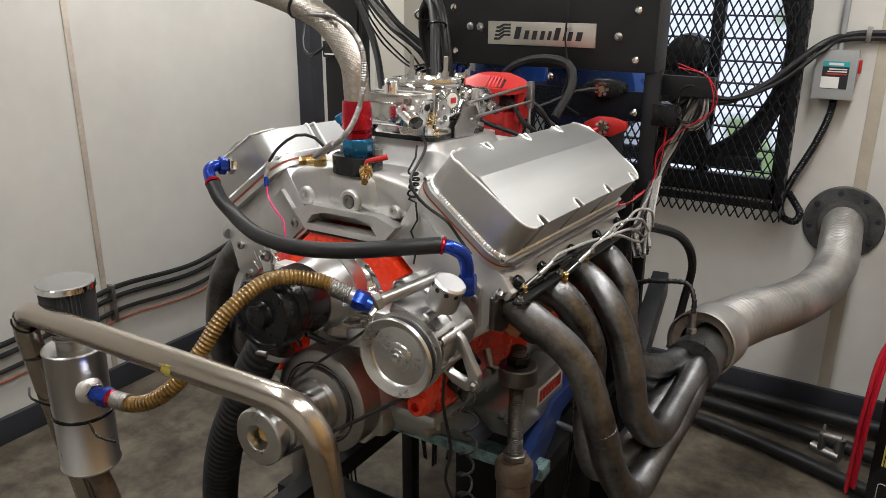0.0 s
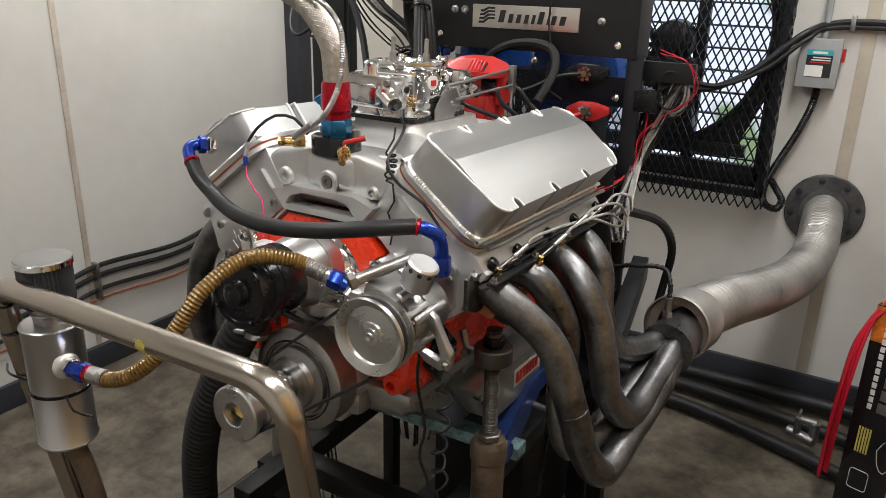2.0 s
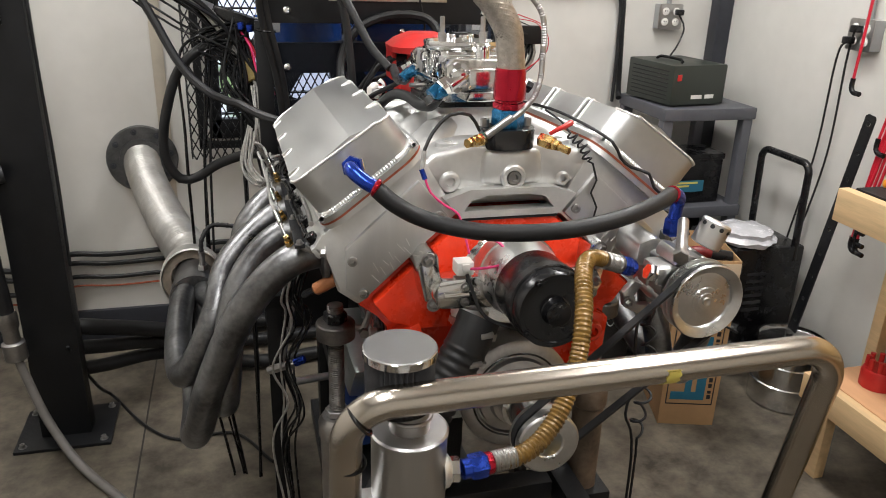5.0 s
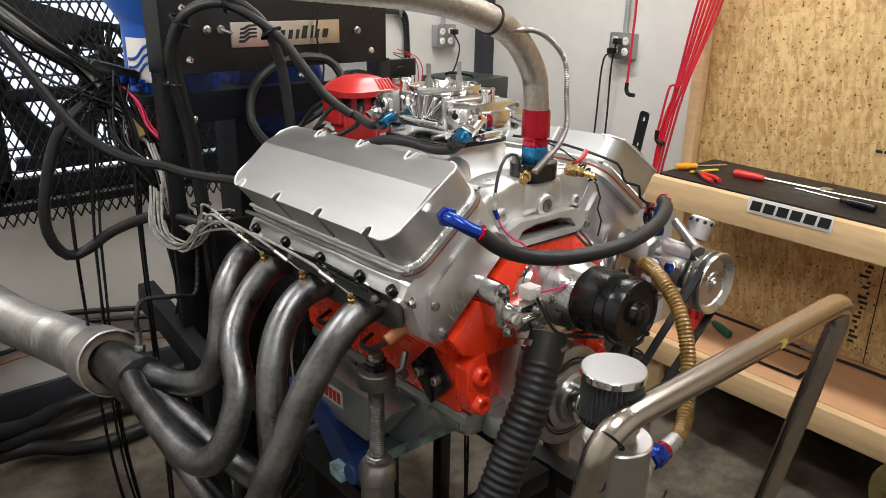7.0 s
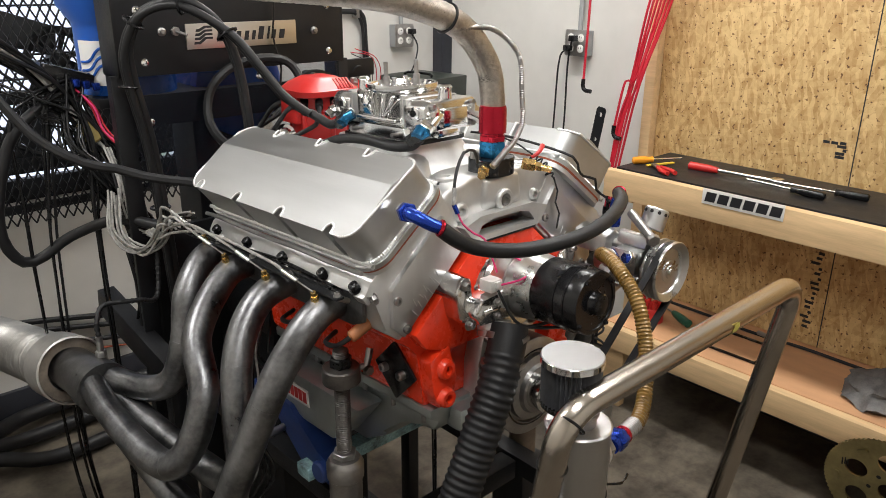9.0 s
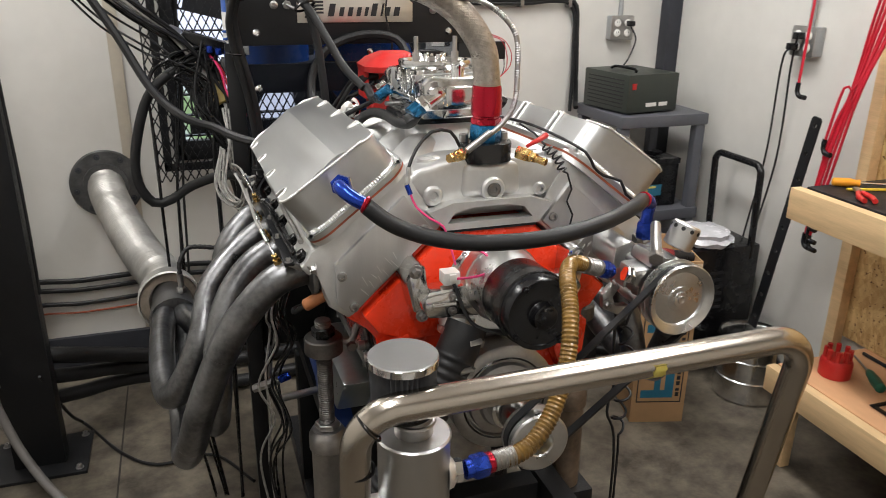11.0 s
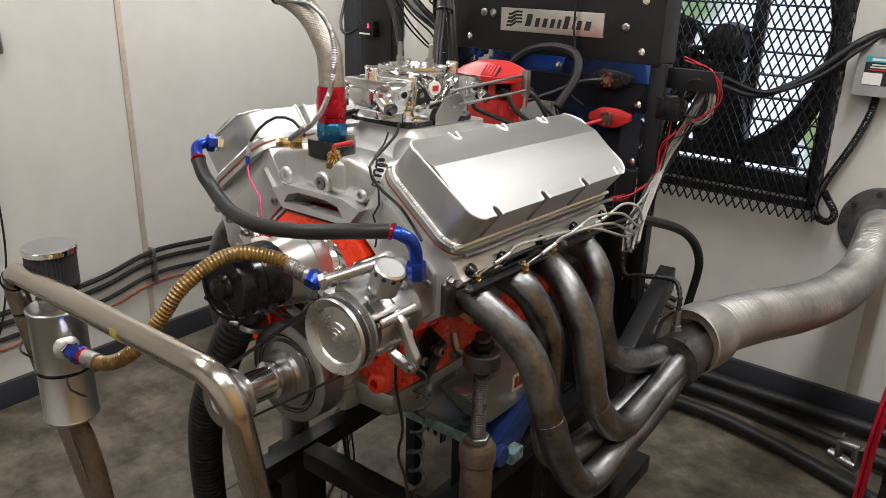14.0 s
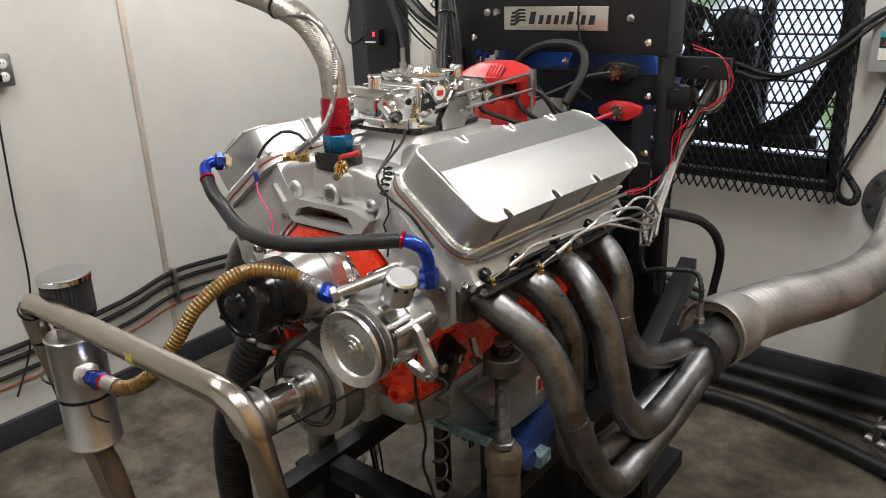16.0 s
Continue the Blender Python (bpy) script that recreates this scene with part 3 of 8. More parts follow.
def cover_outline(grow=0.0, notched=True):
    r = 0.034 + grow
    x0, x1, y0, y1 = 0.006 - grow, 0.188 + grow, Y_FRONT - grow, Y_BACK + grow
    out = []

    def corner(cx, cy, a0):
        for k in range(13):
            a = radians(a0 + 7.5 * k)
            out.append((cx + r * math.cos(a), cy + r * math.sin(a)))

    def notch(x, y, into, up):
        w, dep = 0.0095, 0.017
        pts = [(x, y - w)] + [(x + into * (dep - w + w * math.cos(radians(a))), y + w * math.sin(radians(a))) for a in range(-90, 91, 20)] + [(x, y + w)]
        out.extend(pts if up else reversed(pts))
    corner(x1 - r, y0 + r, -90)
    if notched:
        for y in NOTCH:
            if y + 0.012 < y1 - r or y < 0.5:
                notch(x1, max(y, y0 + r + 0.011), -1, True)
    corner(x1 - r, y1 - r, 0)
    corner(x0 + r, y1 - r, 90)
    if notched:
        for y in (0.43, 0.28, 0.13):
            notch(x0, y, 1, False)
    corner(x0 + r, y0 + r, 180)
    return out


def cover_shell(s):
    bm = B()
    out = cover_outline()
    base = [bm.verts.new(cover_at(s, e, y, 0.0)) for e, y in out]
    fold = 0.075
    verts = list(out)
    ring_pts = []
    m = len(verts)
    for k in range(m):
        a, b = verts[k], verts[(k + 1) % m]
        ring_pts.append((a[0], a[1], k))
        if (a[0] - fold) * (b[0] - fold) < 0:
            t = (fold - a[0]) / (b[0] - a[0])
            ring_pts.append((fold, a[1] + t * (b[1] - a[1]), None))
    tv = [(bm.verts.new(cover_at(s, e, y, roof(e))), e, k) for e, y, k in ring_pts]
    # the two roof faces, walked from one fold point to the other
    f = [i for i, (_, e, k) in enumerate(tv) if k is None]
    i, j = f[0], f[1]
    one = [tv[q][0] for q in range(i, j + 1)]
    two = [tv[q % len(tv)][0] for q in range(j, i + len(tv) + 1)]
    bm.faces.new(one)
    bm.faces.new(two)
    allv = [v for v, e, k in tv]
    order = [k for _, _, k in tv]
    for q in range(len(tv)):
        q2 = (q + 1) % len(tv)
        k, k2 = order[q], order[q2]
        if k is not None and k2 is not None:
            bm.faces.new((base[k], base[k2], allv[q2], allv[q]))
        elif k2 is None:
            q3 = (q2 + 1) % len(tv)
            k3 = order[q3]
            bm.faces.new((base[k], base[k3], allv[q3], allv[q2], allv[q]))
    return bm


for s in (-1, 1):
    cover = part("valve_cover", cover_shell(s), ALU, engine, "brushed fabricated aluminium valve cover with welded seams", smooth=11)
    plain = cover_outline(0.0, False)
    # weld beads along the roof and the rail
    def bead(pts, r=0.0026, step=0.003, **kw):
        part("weld_bead", tube(B(), pts, r, 8, step, **kw), WELD, cover)
    seq = sorted([p for p in plain if p[1] < 0.034], key=lambda p: p[0])
    bead([cover_at(s, e, y - 0.0003, roof(e)) for e, y in seq], 0.0021, 0.0014, prof=lambda d: 1 + 0.22 * math.sin(d / 0.0045 * math.tau))
    seqr = sorted([p for p in plain if p[1] > Y_BACK - 0.034], key=lambda p: p[0])
    bead([cover_at(s, e, y, roof(e)) for e, y in seqr], 0.0021)
    for y in NOTCH:
        bead([cover_at(s, 0.189 - 0.0005, y - 0.011, roof(0.188)), cover_at(s, 0.176, y - 0.009, roof(0.176)), cover_at(s, 0.1695, y, roof(0.17)), cover_at(s, 0.176, y + 0.009, roof(0.176)), cover_at(s, 0.189, y + 0.011, roof(0.188))], 0.0022)
    for y in (0.43, 0.28, 0.13):
        bead([cover_at(s, 0.005, y - 0.011, roof(0.01)), cover_at(s, 0.021, y - 0.006, roof(0.02)), cover_at(s, 0.024, y, roof(0.024)), cover_at(s, 0.021, y + 0.006, roof(0.02)), cover_at(s, 0.005, y + 0.011, roof(0.01))])
        for dy in (-0.0105, 0.0105):
            bead([cover_at(s, 0.005, y + dy, 0.004), cover_at(s, 0.005, y + dy, roof(0.01))], 0.0028)
    bm = B()
    loop = [cover_at(s, e, y, 0.004) for e, y in plain + plain[:1]]
    tube(bm, loop, 0.0042, 8, 0.0016, prof=lambda d: 1 + 0.2 * math.sin(d / 0.005 * math.tau))
    part("rail_weld", bm, WELD, cover)
    for nm, lo, hi2, g, mt in (("rail", -0.007, 0.002, 0.009, ALU), ("gasket", -0.0108, -0.007, 0.0085, GASK), ("head_rail", -0.0200, -0.0108, 0.0075, CAST)):
        bm = B()
        ol = cover_outline(g, False)
        a = [bm.verts.new(cover_at(s, e, y, lo)) for e, y in ol]
        b = [bm.verts.new(cover_at(s, e, y, hi2)) for e, y in ol]
        bm.faces.new(a), bm.faces.new(b)
        for k in range(len(ol)):
            bm.faces.new((a[k], a[(k + 1) % len(ol)], b[(k + 1) % len(ol)], b[k]))
        part(nm, bm, mt, cover if nm == "rail" else engine, "thick reddish brown valve cover gasket" if nm == "gasket" else "")
    for y in NOTCH:
        part("cover_bolt", bolt(B(), cover_at(s, 0.181, y, 0.002), cover_at(s, 0, 0, 1) - cover_at(s, 0, 0, 0), 0.006, 0.008), STEEL, cover)

    # cylinder head
    bm = B()
    hp = [(0.146, 0.392), (0.304, 0.268), (0.318, 0.245), (0.292, 0.232), (0.281, 0.172), (0.247, 0.146), (0.084, 0.292)]
    prism(bm, [(s * x, z) for x, z in hp], 0.006, 0.552, "y", 0.005)
    head = part("cylinder_head", bm, CAST, engine, "cast aluminium cylinder head")
    bm = B()
    pl = [(0.150, 0.352), (0.268, 0.246), (0.268, 0.178), (0.244, 0.154), (0.098, 0.287)]
    prism(bm, [(s * x, z) for x, z in pl], -0.004, 0.008, "y", 0.003)
    part("end_face", bm, MACH, head, "machined end face with scratched marks")
    for x, z in ((0.258, 0.226), (0.240, 0.170), (0.118, 0.293)):
        bm = B()
        lathe(bm, (s * x, -0.004, z), (0, -1, 0), [(0, 0.008), (0.004, 0.008), (0.005, 0.006), (0.005, 0.004), (0.001, 0.0038), (0.001, 0)], 16, cap=False)
        part("end_plug", bm, STEEL, head)
    bm = B()
    rr = random.Random(5 + s)
    for k in range(10):
        x, z = 0.17 + 0.012 * (k % 5) + rr.uniform(-.003, .003), 0.255 - 0.011 * (k % 5) - 0.018 * (k // 5) + rr.uniform(-.003, .003)
        box(bm, (s * x, -0.0045, z), (0.0012, 0.001, rr.uniform(0.010, 0.02)), 0, pose(0, 0, 0, 0, s * (35 + rr.uniform(-12, 12)), 0))
    part("scratched_mark", bm, WELD, head)
    # exhaust side: bolt rail with black bolts
    for y in (0.022, 0.115, 0.245, 0.375, 0.50):
        bm = B()
        box(bm, (s * 0.306, y, 0.243), (0.024, 0.03, 0.022), 0.006, pose(0, 0, 0, 0, s * 38, 0))
        part("bolt_boss", bm, CAST, head)
        bm = B()
        d = Vector((s * 0.61, 0, 0.79))
        p = Vector((s * 0.312, y + 0.012, 0.252))
        lathe(bm, p, d, [(0, 0.0125), (0.003, 0.0125), (0.003, 0.009), (0.013, 0.009), (0.014, 0.007), (0.014, 0.004), (0.008, 0)], 12, cap=False)
        part("head_bolt", bm, BLACK, head)

# intake manifold
intake = thing("intake_manifold", "cast aluminium single plane intake manifold between the heads", "manifold", pose(0, 0, EZ, -2.4, 0, 0))
bm = B()
prism(bm, [(-0.112, 0.334), (-0.078, 0.330), (0.078, 0.330), (0.112, 0.334), (0.148, 0.352), (0.150, 0.372), (0.122, 0.392), (0.060, 0.404), (-0.060, 0.404), (-0.122, 0.392), (-0.150, 0.372), (-0.148, 0.352)], 0.008, 0.10, "y", 0.012, 4)
for x in (-0.092, 0.10):
    lathe(bm, (x, 0.05, 0.352), (0, 0, 1), [(0, 0.040), (0.012, 0.036), (0.024, 0.029), (0.034, 0.0245), (0.040, 0.022)], 28)
part("water_crossover", bm, CAST, intake, "cast front water crossover")
bm = B()
plate(bm, [(-0.112, 0.322), (-0.084, 0.290), (0.084, 0.290), (0.112, 0.322), (0.070, 0.336), (-0.070, 0.336)], [[(-0.080, 0.301), (0.074, 0.301), (0.058, 0.320), (0.030, 0.326), (-0.040, 0.326), (-0.068, 0.318)]], -0.016, 0.012)
part("front_lip", bm, CAST, intake, "cast front lip with a long cored opening", smooth=20)
bm = B()
lathe(bm, (0.006, 0.014, 0.350), (0, -1, 0), [(0, 0.022), (0.016, 0.021), (0.019, 0.018), (0.019, 0.0125), (0.002, 0.011)], 24, cap=False)
for x, r in ((-0.098, 0.016), (0.095, 0.011)):
    lathe(bm, (x, 0.016, 0.345 if x < 0 else 0.343), (0, -1, 0), [(0, r * 1.3), (0.012, r), (0.014, r * 0.8), (0.014, r * .5), (0.006, r * .4), (0.006, 0)], 18, cap=False)
for x in (-0.092, 0.10):
    lathe(bm, (x, 0.05, 0.385), (0, 0, 1), [(0, 0.022), (0.016, 0.020), (0.018, 0.016), (0.018, 0.008), (0.012, 0.007), (0.012, 0)], 20, cap=False)
prism(bm, [(-0.052, 0.335), (0.062, 0.335), (0.056, 0.398), (-0.048, 0.398)], 0.002, 0.06, "y", 0.016, 5)
part("front_boss", bm, CAST, intake)
part("socket_plug", lathe(B(), (0.006, -0.002, 0.350), (0, -1, 0), [(0, 0.011), (0.004, 0.011), (0.004, 0.006), (0.0, 0.005), (0.0, 0)], 12, cap=False), STEEL, intake)
# plenum tower and runners
bm = B()
levels = [(0.355, 0.15, 0.20), (0.372, 0.125, 0.185), (0.392, 0.10, 0.165), (0.410, 0.086, 0.142), (0.430, 0.080, 0.126), (0.438, 0.080, 0.124)]
prev = None
for z, hx, hy in levels:
    ringv = [bm.verts.new((x, y + 0.29, z)) for x, y in rounded(-hx, -hy, hx, hy, min(hx, hy) * 0.42, 5)]
    if prev:
        for k in range(len(ringv)):
            bm.faces.new((prev[k], prev[(k + 1) % len(ringv)], ringv[(k + 1) % len(ringv)], ringv[k]))
    else:
        bm.faces.new(ringv)
    prev = ringv
bm.faces.new(prev)
part("plenum", bm, CAST, intake, "cast plenum tower under the carburettor")
for s in (-1, 1):
    for y, ty in ((0.10, 0.20), (0.22, 0.26), (0.36, 0.33), (0.48, 0.40)):
        bm = B()
        tube(bm, [(s * 0.03, ty, 0.392), (s * 0.085, (y + ty) / 2, 0.388), (s * 0.122, y, 0.370), (s * 0.15, y, 0.340)], 0.034, 16, 0.01)
        part("runner", bm, CAST, intake)
    bm = B()
    prism(bm, [(s * 0.118, 0.392), (s * 0.146, 0.374), (s * 0.110, 0.318), (s * 0.080, 0.296)], 0.02, 0.545, "y", 0.003)
    part("side_flange", bm, CAST, intake)
bm = B()
span(bm, -0.10, 0.10, 0.03, 0.54, 0.30, 0.36, 0.004)
part("valley_floor", bm, CAST, intake)
bm = B()
for k, (z, r) in enumerate(((0.443, 0.0035), (0.428, 0.0035), (0.413, 0.0035), (0.398, 0.0035))):
    box(bm, (-0.089 - 0.008 * k, 0.19 + 0.001 * k, z - 0.042), (0.003, 0.014, 0.009), 0.001, pose(0, 0, 0, 0, 25, 0))
part("cast_mark", bm, CAST, intake)

# thermostat spacer and the big braided water hose
neck = thing("water_outlet", "black billet water outlet spacer with brass fittings", "fitting")
bm = B()
prism(bm, rounded(-0.044, 0.012, 0.046, 0.078, 0.030, 6), 1.288, 1.320, "z", 0.002)
part("spacer", bm, GLOSSB, neck)
for x in (-0.038, 0.042):
    part("flange_bolt", lathe(B(), (x * 0.9, 0.055, 1.320), (0, 0, 1), [(0, 0.008), (0.012, 0.008), (0.012, 0.004), (0.007, 0.004), (0.007, 0)], 14, cap=False), STEEL, neck)
bm = B()
hexa(bm, (0.046, 0.010, 1.306), (0.060, -0.010, 1.303), 0.012)
hexa(bm, (0.058, -0.007, 1.303), (0.066, -0.020, 1.301), 0.009)
rod(bm, (0.064, -0.016, 1.301), (0.076, -0.036, 1.297), 0.006)
part("drain_cock", bm, BRASS, neck, "brass drain cock")
bm = B()
tube(bm, [(0.056, -0.004, 1.318), (0.064, -0.010, 1.325), (0.080, -0.004, 1.329), (0.094, 0.004, 1.333)], 0.004, 8, 0.006, prof=lambda s: 0.8 + s * 10)
part("lever", bm, REDP, neck, "red valve lever")
bm = B()
hexa(bm, (-0.046, 0.018, 1.308), (-0.062, 0.004, 1.308), 0.011)
rod(bm, (-0.060, 0.006, 1.308), (-0.072, -0.003, 1.308), 0.008)
hexa(bm, (-0.071, -0.003, 1.308), (-0.082, -0.011, 1.308), 0.008)
part("sensor_fitting", bm, BRASS, neck, "brass temperature fitting")
bm = B()
hexa(bm, (0.002, 0.046, 1.320), (0.002, 0.046, 1.349), 0.0262)
part("lower_nut", bm, TEAL, neck, "faded blue anodised hex fitting")

hose = thing("braided_hose", "large braided stainless water hose with a red hex end", "hose")
HP = [(0.004, 0.046, 1.385), (0.001, 0.048, 1.43), (-0.010, 0.050, 1.480), (-0.060, 0.050, 1.538), (-0.142, 0.043, 1.575), (-0.271, 0.046, 1.604), (-0.507, 0.091, 1.625), (-0.9, 0.22, 1.66), (-1.4, 0.3, 1.72), (-1.84, 0.34, 1.78)]
part("core", tube(B(), HP, 0.0208, 24, 0.02), mat("braid_core", (0.13, 0.12, 0.105), 0.5, 0.6, var=0.3, scale=80), hose)


def braid(pts, r, count, pitch):
    """Flat steel strands wound both ways round a hose, over and under."""
    c = smoothed(pts, 0.0052)
    bm = B()
    t0 = (c[1] - c[0]).normalized()
    u = t0.orthogonal().normalized()
    frames, s = [], 0.0
    for i, p in enumerate(c):
        t = (c[min(i + 1, len(c) - 1)] - c[max(i - 1, 0)]).normalized()
        u = (u - t * u.dot(t)).normalized()
        if i:
            s += (p - c[i - 1]).length
        frames.append((p, u.copy(), t.cross(u), s))
    half = math.tau / count * 0.46
    for turn in (-1, 1):
        for k in range(count):
            prev = None
            for i, (p, u, w, s) in enumerate(frames):
                a = turn * s / pitch * math.tau + k * math.tau / count
                lift = r + 0.0004 * turn * math.cos(count * (s / pitch) * math.tau + k * math.pi)
                row = [bm.verts.new(p + (u * math.cos(a + d) + w * math.sin(a + d)) * (lift + e)) for d, e in ((-half, 0), (0, 0.0007), (half, 0))]
                if prev:
                    bm.faces.new((prev[0], prev[1], row[1], row[0]))
                    bm.faces.new((prev[1], prev[2], row[2], row[1]))
                prev = row
    return bm


strands = part("braid", braid(HP[:8], 0.0215, 26, 0.135), BRAID, hose, "", 80)
tagged(strands, kind="stuff")
bm = B()
lathe(bm, (0.002, 0.046, 1.349), (0, 0, 1), [(0, 0.022), (0.001, 0.0255), (0.010, 0.0255), (0.011, 0.0225), (0.014, 0.0225)], 6)
lathe(bm, (0.002, 0.046, 1.363), (0, 0, 1), [(0, 0.022), (0.002, 0.0262), (0.026, 0.0262), (0.029, 0.0252)], 10)
lathe(bm, (0.002, 0.046, 1.391), (0, 0, 1), [(0, 0.0250), (0.016, 0.0248), (0.022, 0.0232)], 24)
part("hose_end", bm, RED, hose, "red anodised hose end")
part("cable_tie", ring(B(), (-0.115, 0.046, 1.566), (-0.9, 0, 0.4), 0.0235, 0.003), BLACK, hose)

probe = thing("probe_cable", "armoured thermocouple cable running down the hose", "cable")
part("armour", tube(B(), [(-0.10, 0.03, 1.55), (-0.02, 0.03, 1.545), (0.035, 0.02, 1.50), (0.040, 0.012, 1.43), (0.030, 0.000, 1.385), (0.005, -0.004, 1.353), (-0.025, -0.004, 1.335)], 0.0045, 10, 0.0018, prof=ribs(0.004, 0.12)), STEEL, probe)
part("probe_sleeve", rod(B(), (-0.010, -0.005, 1.345), (-0.050, -0.006, 1.318), 0.0062, 14), STEEL, probe)

# breather hose between the two covers
bh = thing("breather_hose", "black rubber breather hose with blue and red anodised ends", "hose")
eb_l = [(-0.256, -0.016, 1.280), (-0.264, -0.036, 1.283), (-0.260, -0.054, 1.279), (-0.246, -0.066, 1.269), (-0.236, -0.071, 1.264)]
eb_r = [(0.273, -0.045, 1.176), (0.273, -0.047, 1.196), (0.270, -0.055, 1.216), (0.257, -0.066, 1.227), (0.249, -0.070, 1.229)]
HB = [(-0.232, -0.073, 1.260), (-0.208, -0.082, 1.240), (-0.176, -0.088, 1.222), (-0.130, -0.104, 1.209), (-0.066, -0.125, 1.203), (0.027, -0.145, 1.208), (0.120, -0.138, 1.218), (0.20, -0.108, 1.229), (0.242, -0.073, 1.230)]
part("rubber_hose", tube(B(), HB, 0.0128, 18, 0.008), RUB, bh)
for pts, nut in ((eb_l, ((-0.250, -0.002, 1.278), (-0.255, -0.014, 1.280))), (eb_r, ((0.273, -0.044, 1.150), (0.273, -0.045, 1.180)))):
    elbow = part("elbow", tube(B(), pts, 0.0108, 16, 0.005), BLUE, bh, "blue anodised elbow")
    part("elbow_nut", hexa(B(), *nut, 0.0155), BLUE if nut[0][0] > 0 else CHROME, elbow)
    a, b = Vector(pts[-1]), Vector(pts[-1]) * 2 - Vector(pts[-2])
    part("red_collar", rod(B(), a, a + (b - a).normalized() * 0.007, 0.0140, 20, 0.002), RED, elbow, "red collar")
part("blue_nut", hexa(B(), (-0.2565, -0.017, 1.2805), (-0.262, -0.030, 1.283), 0.0165), BLUE, bh)

# ---- carburettor ----
carb = thing("carburettor", "polished four barrel carburettor with two studs", "carburettor", pose(-0.008, 0.284, 1.322, -2.4, 0, 0))
bm = B()
prism(bm, rounded(-0.062, -0.075, 0.062, 0.075, 0.012), 0.008, 0.03, "z", 0.002)
part("throttle_body", bm, POL, carb)
part("gasket", prism(B(), rounded(-0.066, -0.079, 0.066, 0.079, 0.012), 0.0, 0.008, "z", 0.001), BLACK, carb)
bm = B()
prism(bm, rounded(-0.052, -0.058, 0.052, 0.058, 0.010), 0.03, 0.088, "z", 0.003)
part("main_body", bm, POL, carb)
for s in (-1, 1):
    for k in range(6):
        a = radians(-75 + 30 * k)
        part("body_rib", box(B(), (s * 0.053, -0.028 * math.sin(a), 0.06), (0.006, 0.0035, 0.055), 0.001, pose(0, 0, 0, math.degrees(a) * 0.6, 0, 0)), POL, carb)
    part("vacuum_tube", rod(B(), (s * 0.058, -0.045, 0.04), (s * 0.058, 0.045, 0.04), 0.0045, 12, 0.001), POL, carb)
    part("side_boss", lathe(B(), (s * 0.052, 0.028, 0.070), (s, 0, 0), [(0, 0.010), (0.006, 0.009), (0.008, 0.006), (0.008, 0)], 16, cap=False), CHROME, carb)
for s in (-1, 1):
    bm = B()
    prism(bm, [(-0.058, 0.026), (0.058, 0.026), (0.060, 0.070), (0.048, 0.082), (-0.048, 0.082), (-0.060, 0.070)], s * 0.062, s * 0.106, "y", 0.005)
    box(bm, (0, s * 0.108, 0.05), (0.056, 0.014, 0.034), 0.005)
    box(bm, (0.042, s * 0.106, 0.056), (0.022, 0.022, 0.024), 0.006, pose(0, 0, 0, 0, 35, 0))
    box(bm, (-0.042, s * 0.106, 0.056), (0.022, 0.022, 0.024), 0.006, pose(0, 0, 0, 0, -35, 0))
    bowl = part("float_bowl", bm, POL, carb, "polished float bowl")
    part("metering_block", span(B(), -0.057, 0.057, s * 0.058, s * 0.066, 0.03, 0.082, 0.002), MACH, carb)
    bm = B()
    lathe(bm, (0.0, s * 0.092, 0.080), (0, 0, 1), [(0, 0.011), (0.018, 0.010), (0.022, 0.012), (0.026, 0.008), (0.026, 0.0)], 16, cap=False)
    part("needle_seat", bm, CHROME, bowl)
    for x in (-0.058, 0.058):
        part("sight_hex", hexa(B(), (x, s * 0.084, 0.060), (x * 1.06, s * 0.084, 0.060), 0.012), CHROME, bowl)
    for x in (-0.044, 0.044):
        for z in (0.034, 0.072):
            part("bowl_screw", hexa(B(), (x, s * 0.104, z), (x, s * 0.112, z), 0.0055), STEEL, bowl)
    part("pump_cover", prism(B(), [(-0.026, 0.012), (0.026, 0.012), (0.020, 0.028), (-0.020, 0.028)], s * 0.072, s * 0.100, "y", 0.003), POL, bowl)
    for x in (-0.0615, 0.0615):
        part("sight_plug", lathe(B(), (x, s * 0.084, 0.060), (x, 0, 0), [(0, 0.006), (0.0012, 0.006), (0.0012, 0)], 14, cap=False), BLACK, bowl)
bm = B()
lathe(bm, (0, 0, 0.086), (0, 0, 1), [(0, 0.060), (0.006, 0.066), (0.012, 0.067), (0.016, 0.066), (0.016, 0.060), (0.006, 0.056), (0.004, 0.0)], 48, cap=False)
part("air_horn", bm, POL, carb)
for x in (-0.024, 0.024):
    for y in (-0.024, 0.024):
        bm = B()
        lathe(bm, (x, y, 0.088), (0, 0, 1), [(0, 0.021), (0.006, 0.020), (0.006, 0.017), (0.001, 0.015)], 24, cap=False)
        lathe(bm, (x, y, 0.088), (0, 0, 1), [(0, 0.007), (0.010, 0.006), (0.010, 0)], 12, cap=False)
        part("venturi", bm, POL, carb)
bm = B()
for x in (-0.036, 0.036):
    bm = B()
    rod(bm, (x, 0, 0.09), (x, 0, 0.115), 0.0065, 12)
    rod(bm, (x, 0, 0.113), (x, 0, 0.142), 0.0042, 10, 0.001)
    part("air_cleaner_stud", bm, STEEL, carb)
part("maker_badge", lathe(B(), (0.055, -0.012, 0.066), (1, 0, 0), [(0, 0.013), (0.003, 0.013), (0.003, 0)], 24, cap=False), PALE, carb, "white oval badge with red print")
part("badge_print", box(B(), (0.0588, -0.012, 0.066), (0.0012, 0.013, 0.010), 0), REDINK, carb)
bm = B()
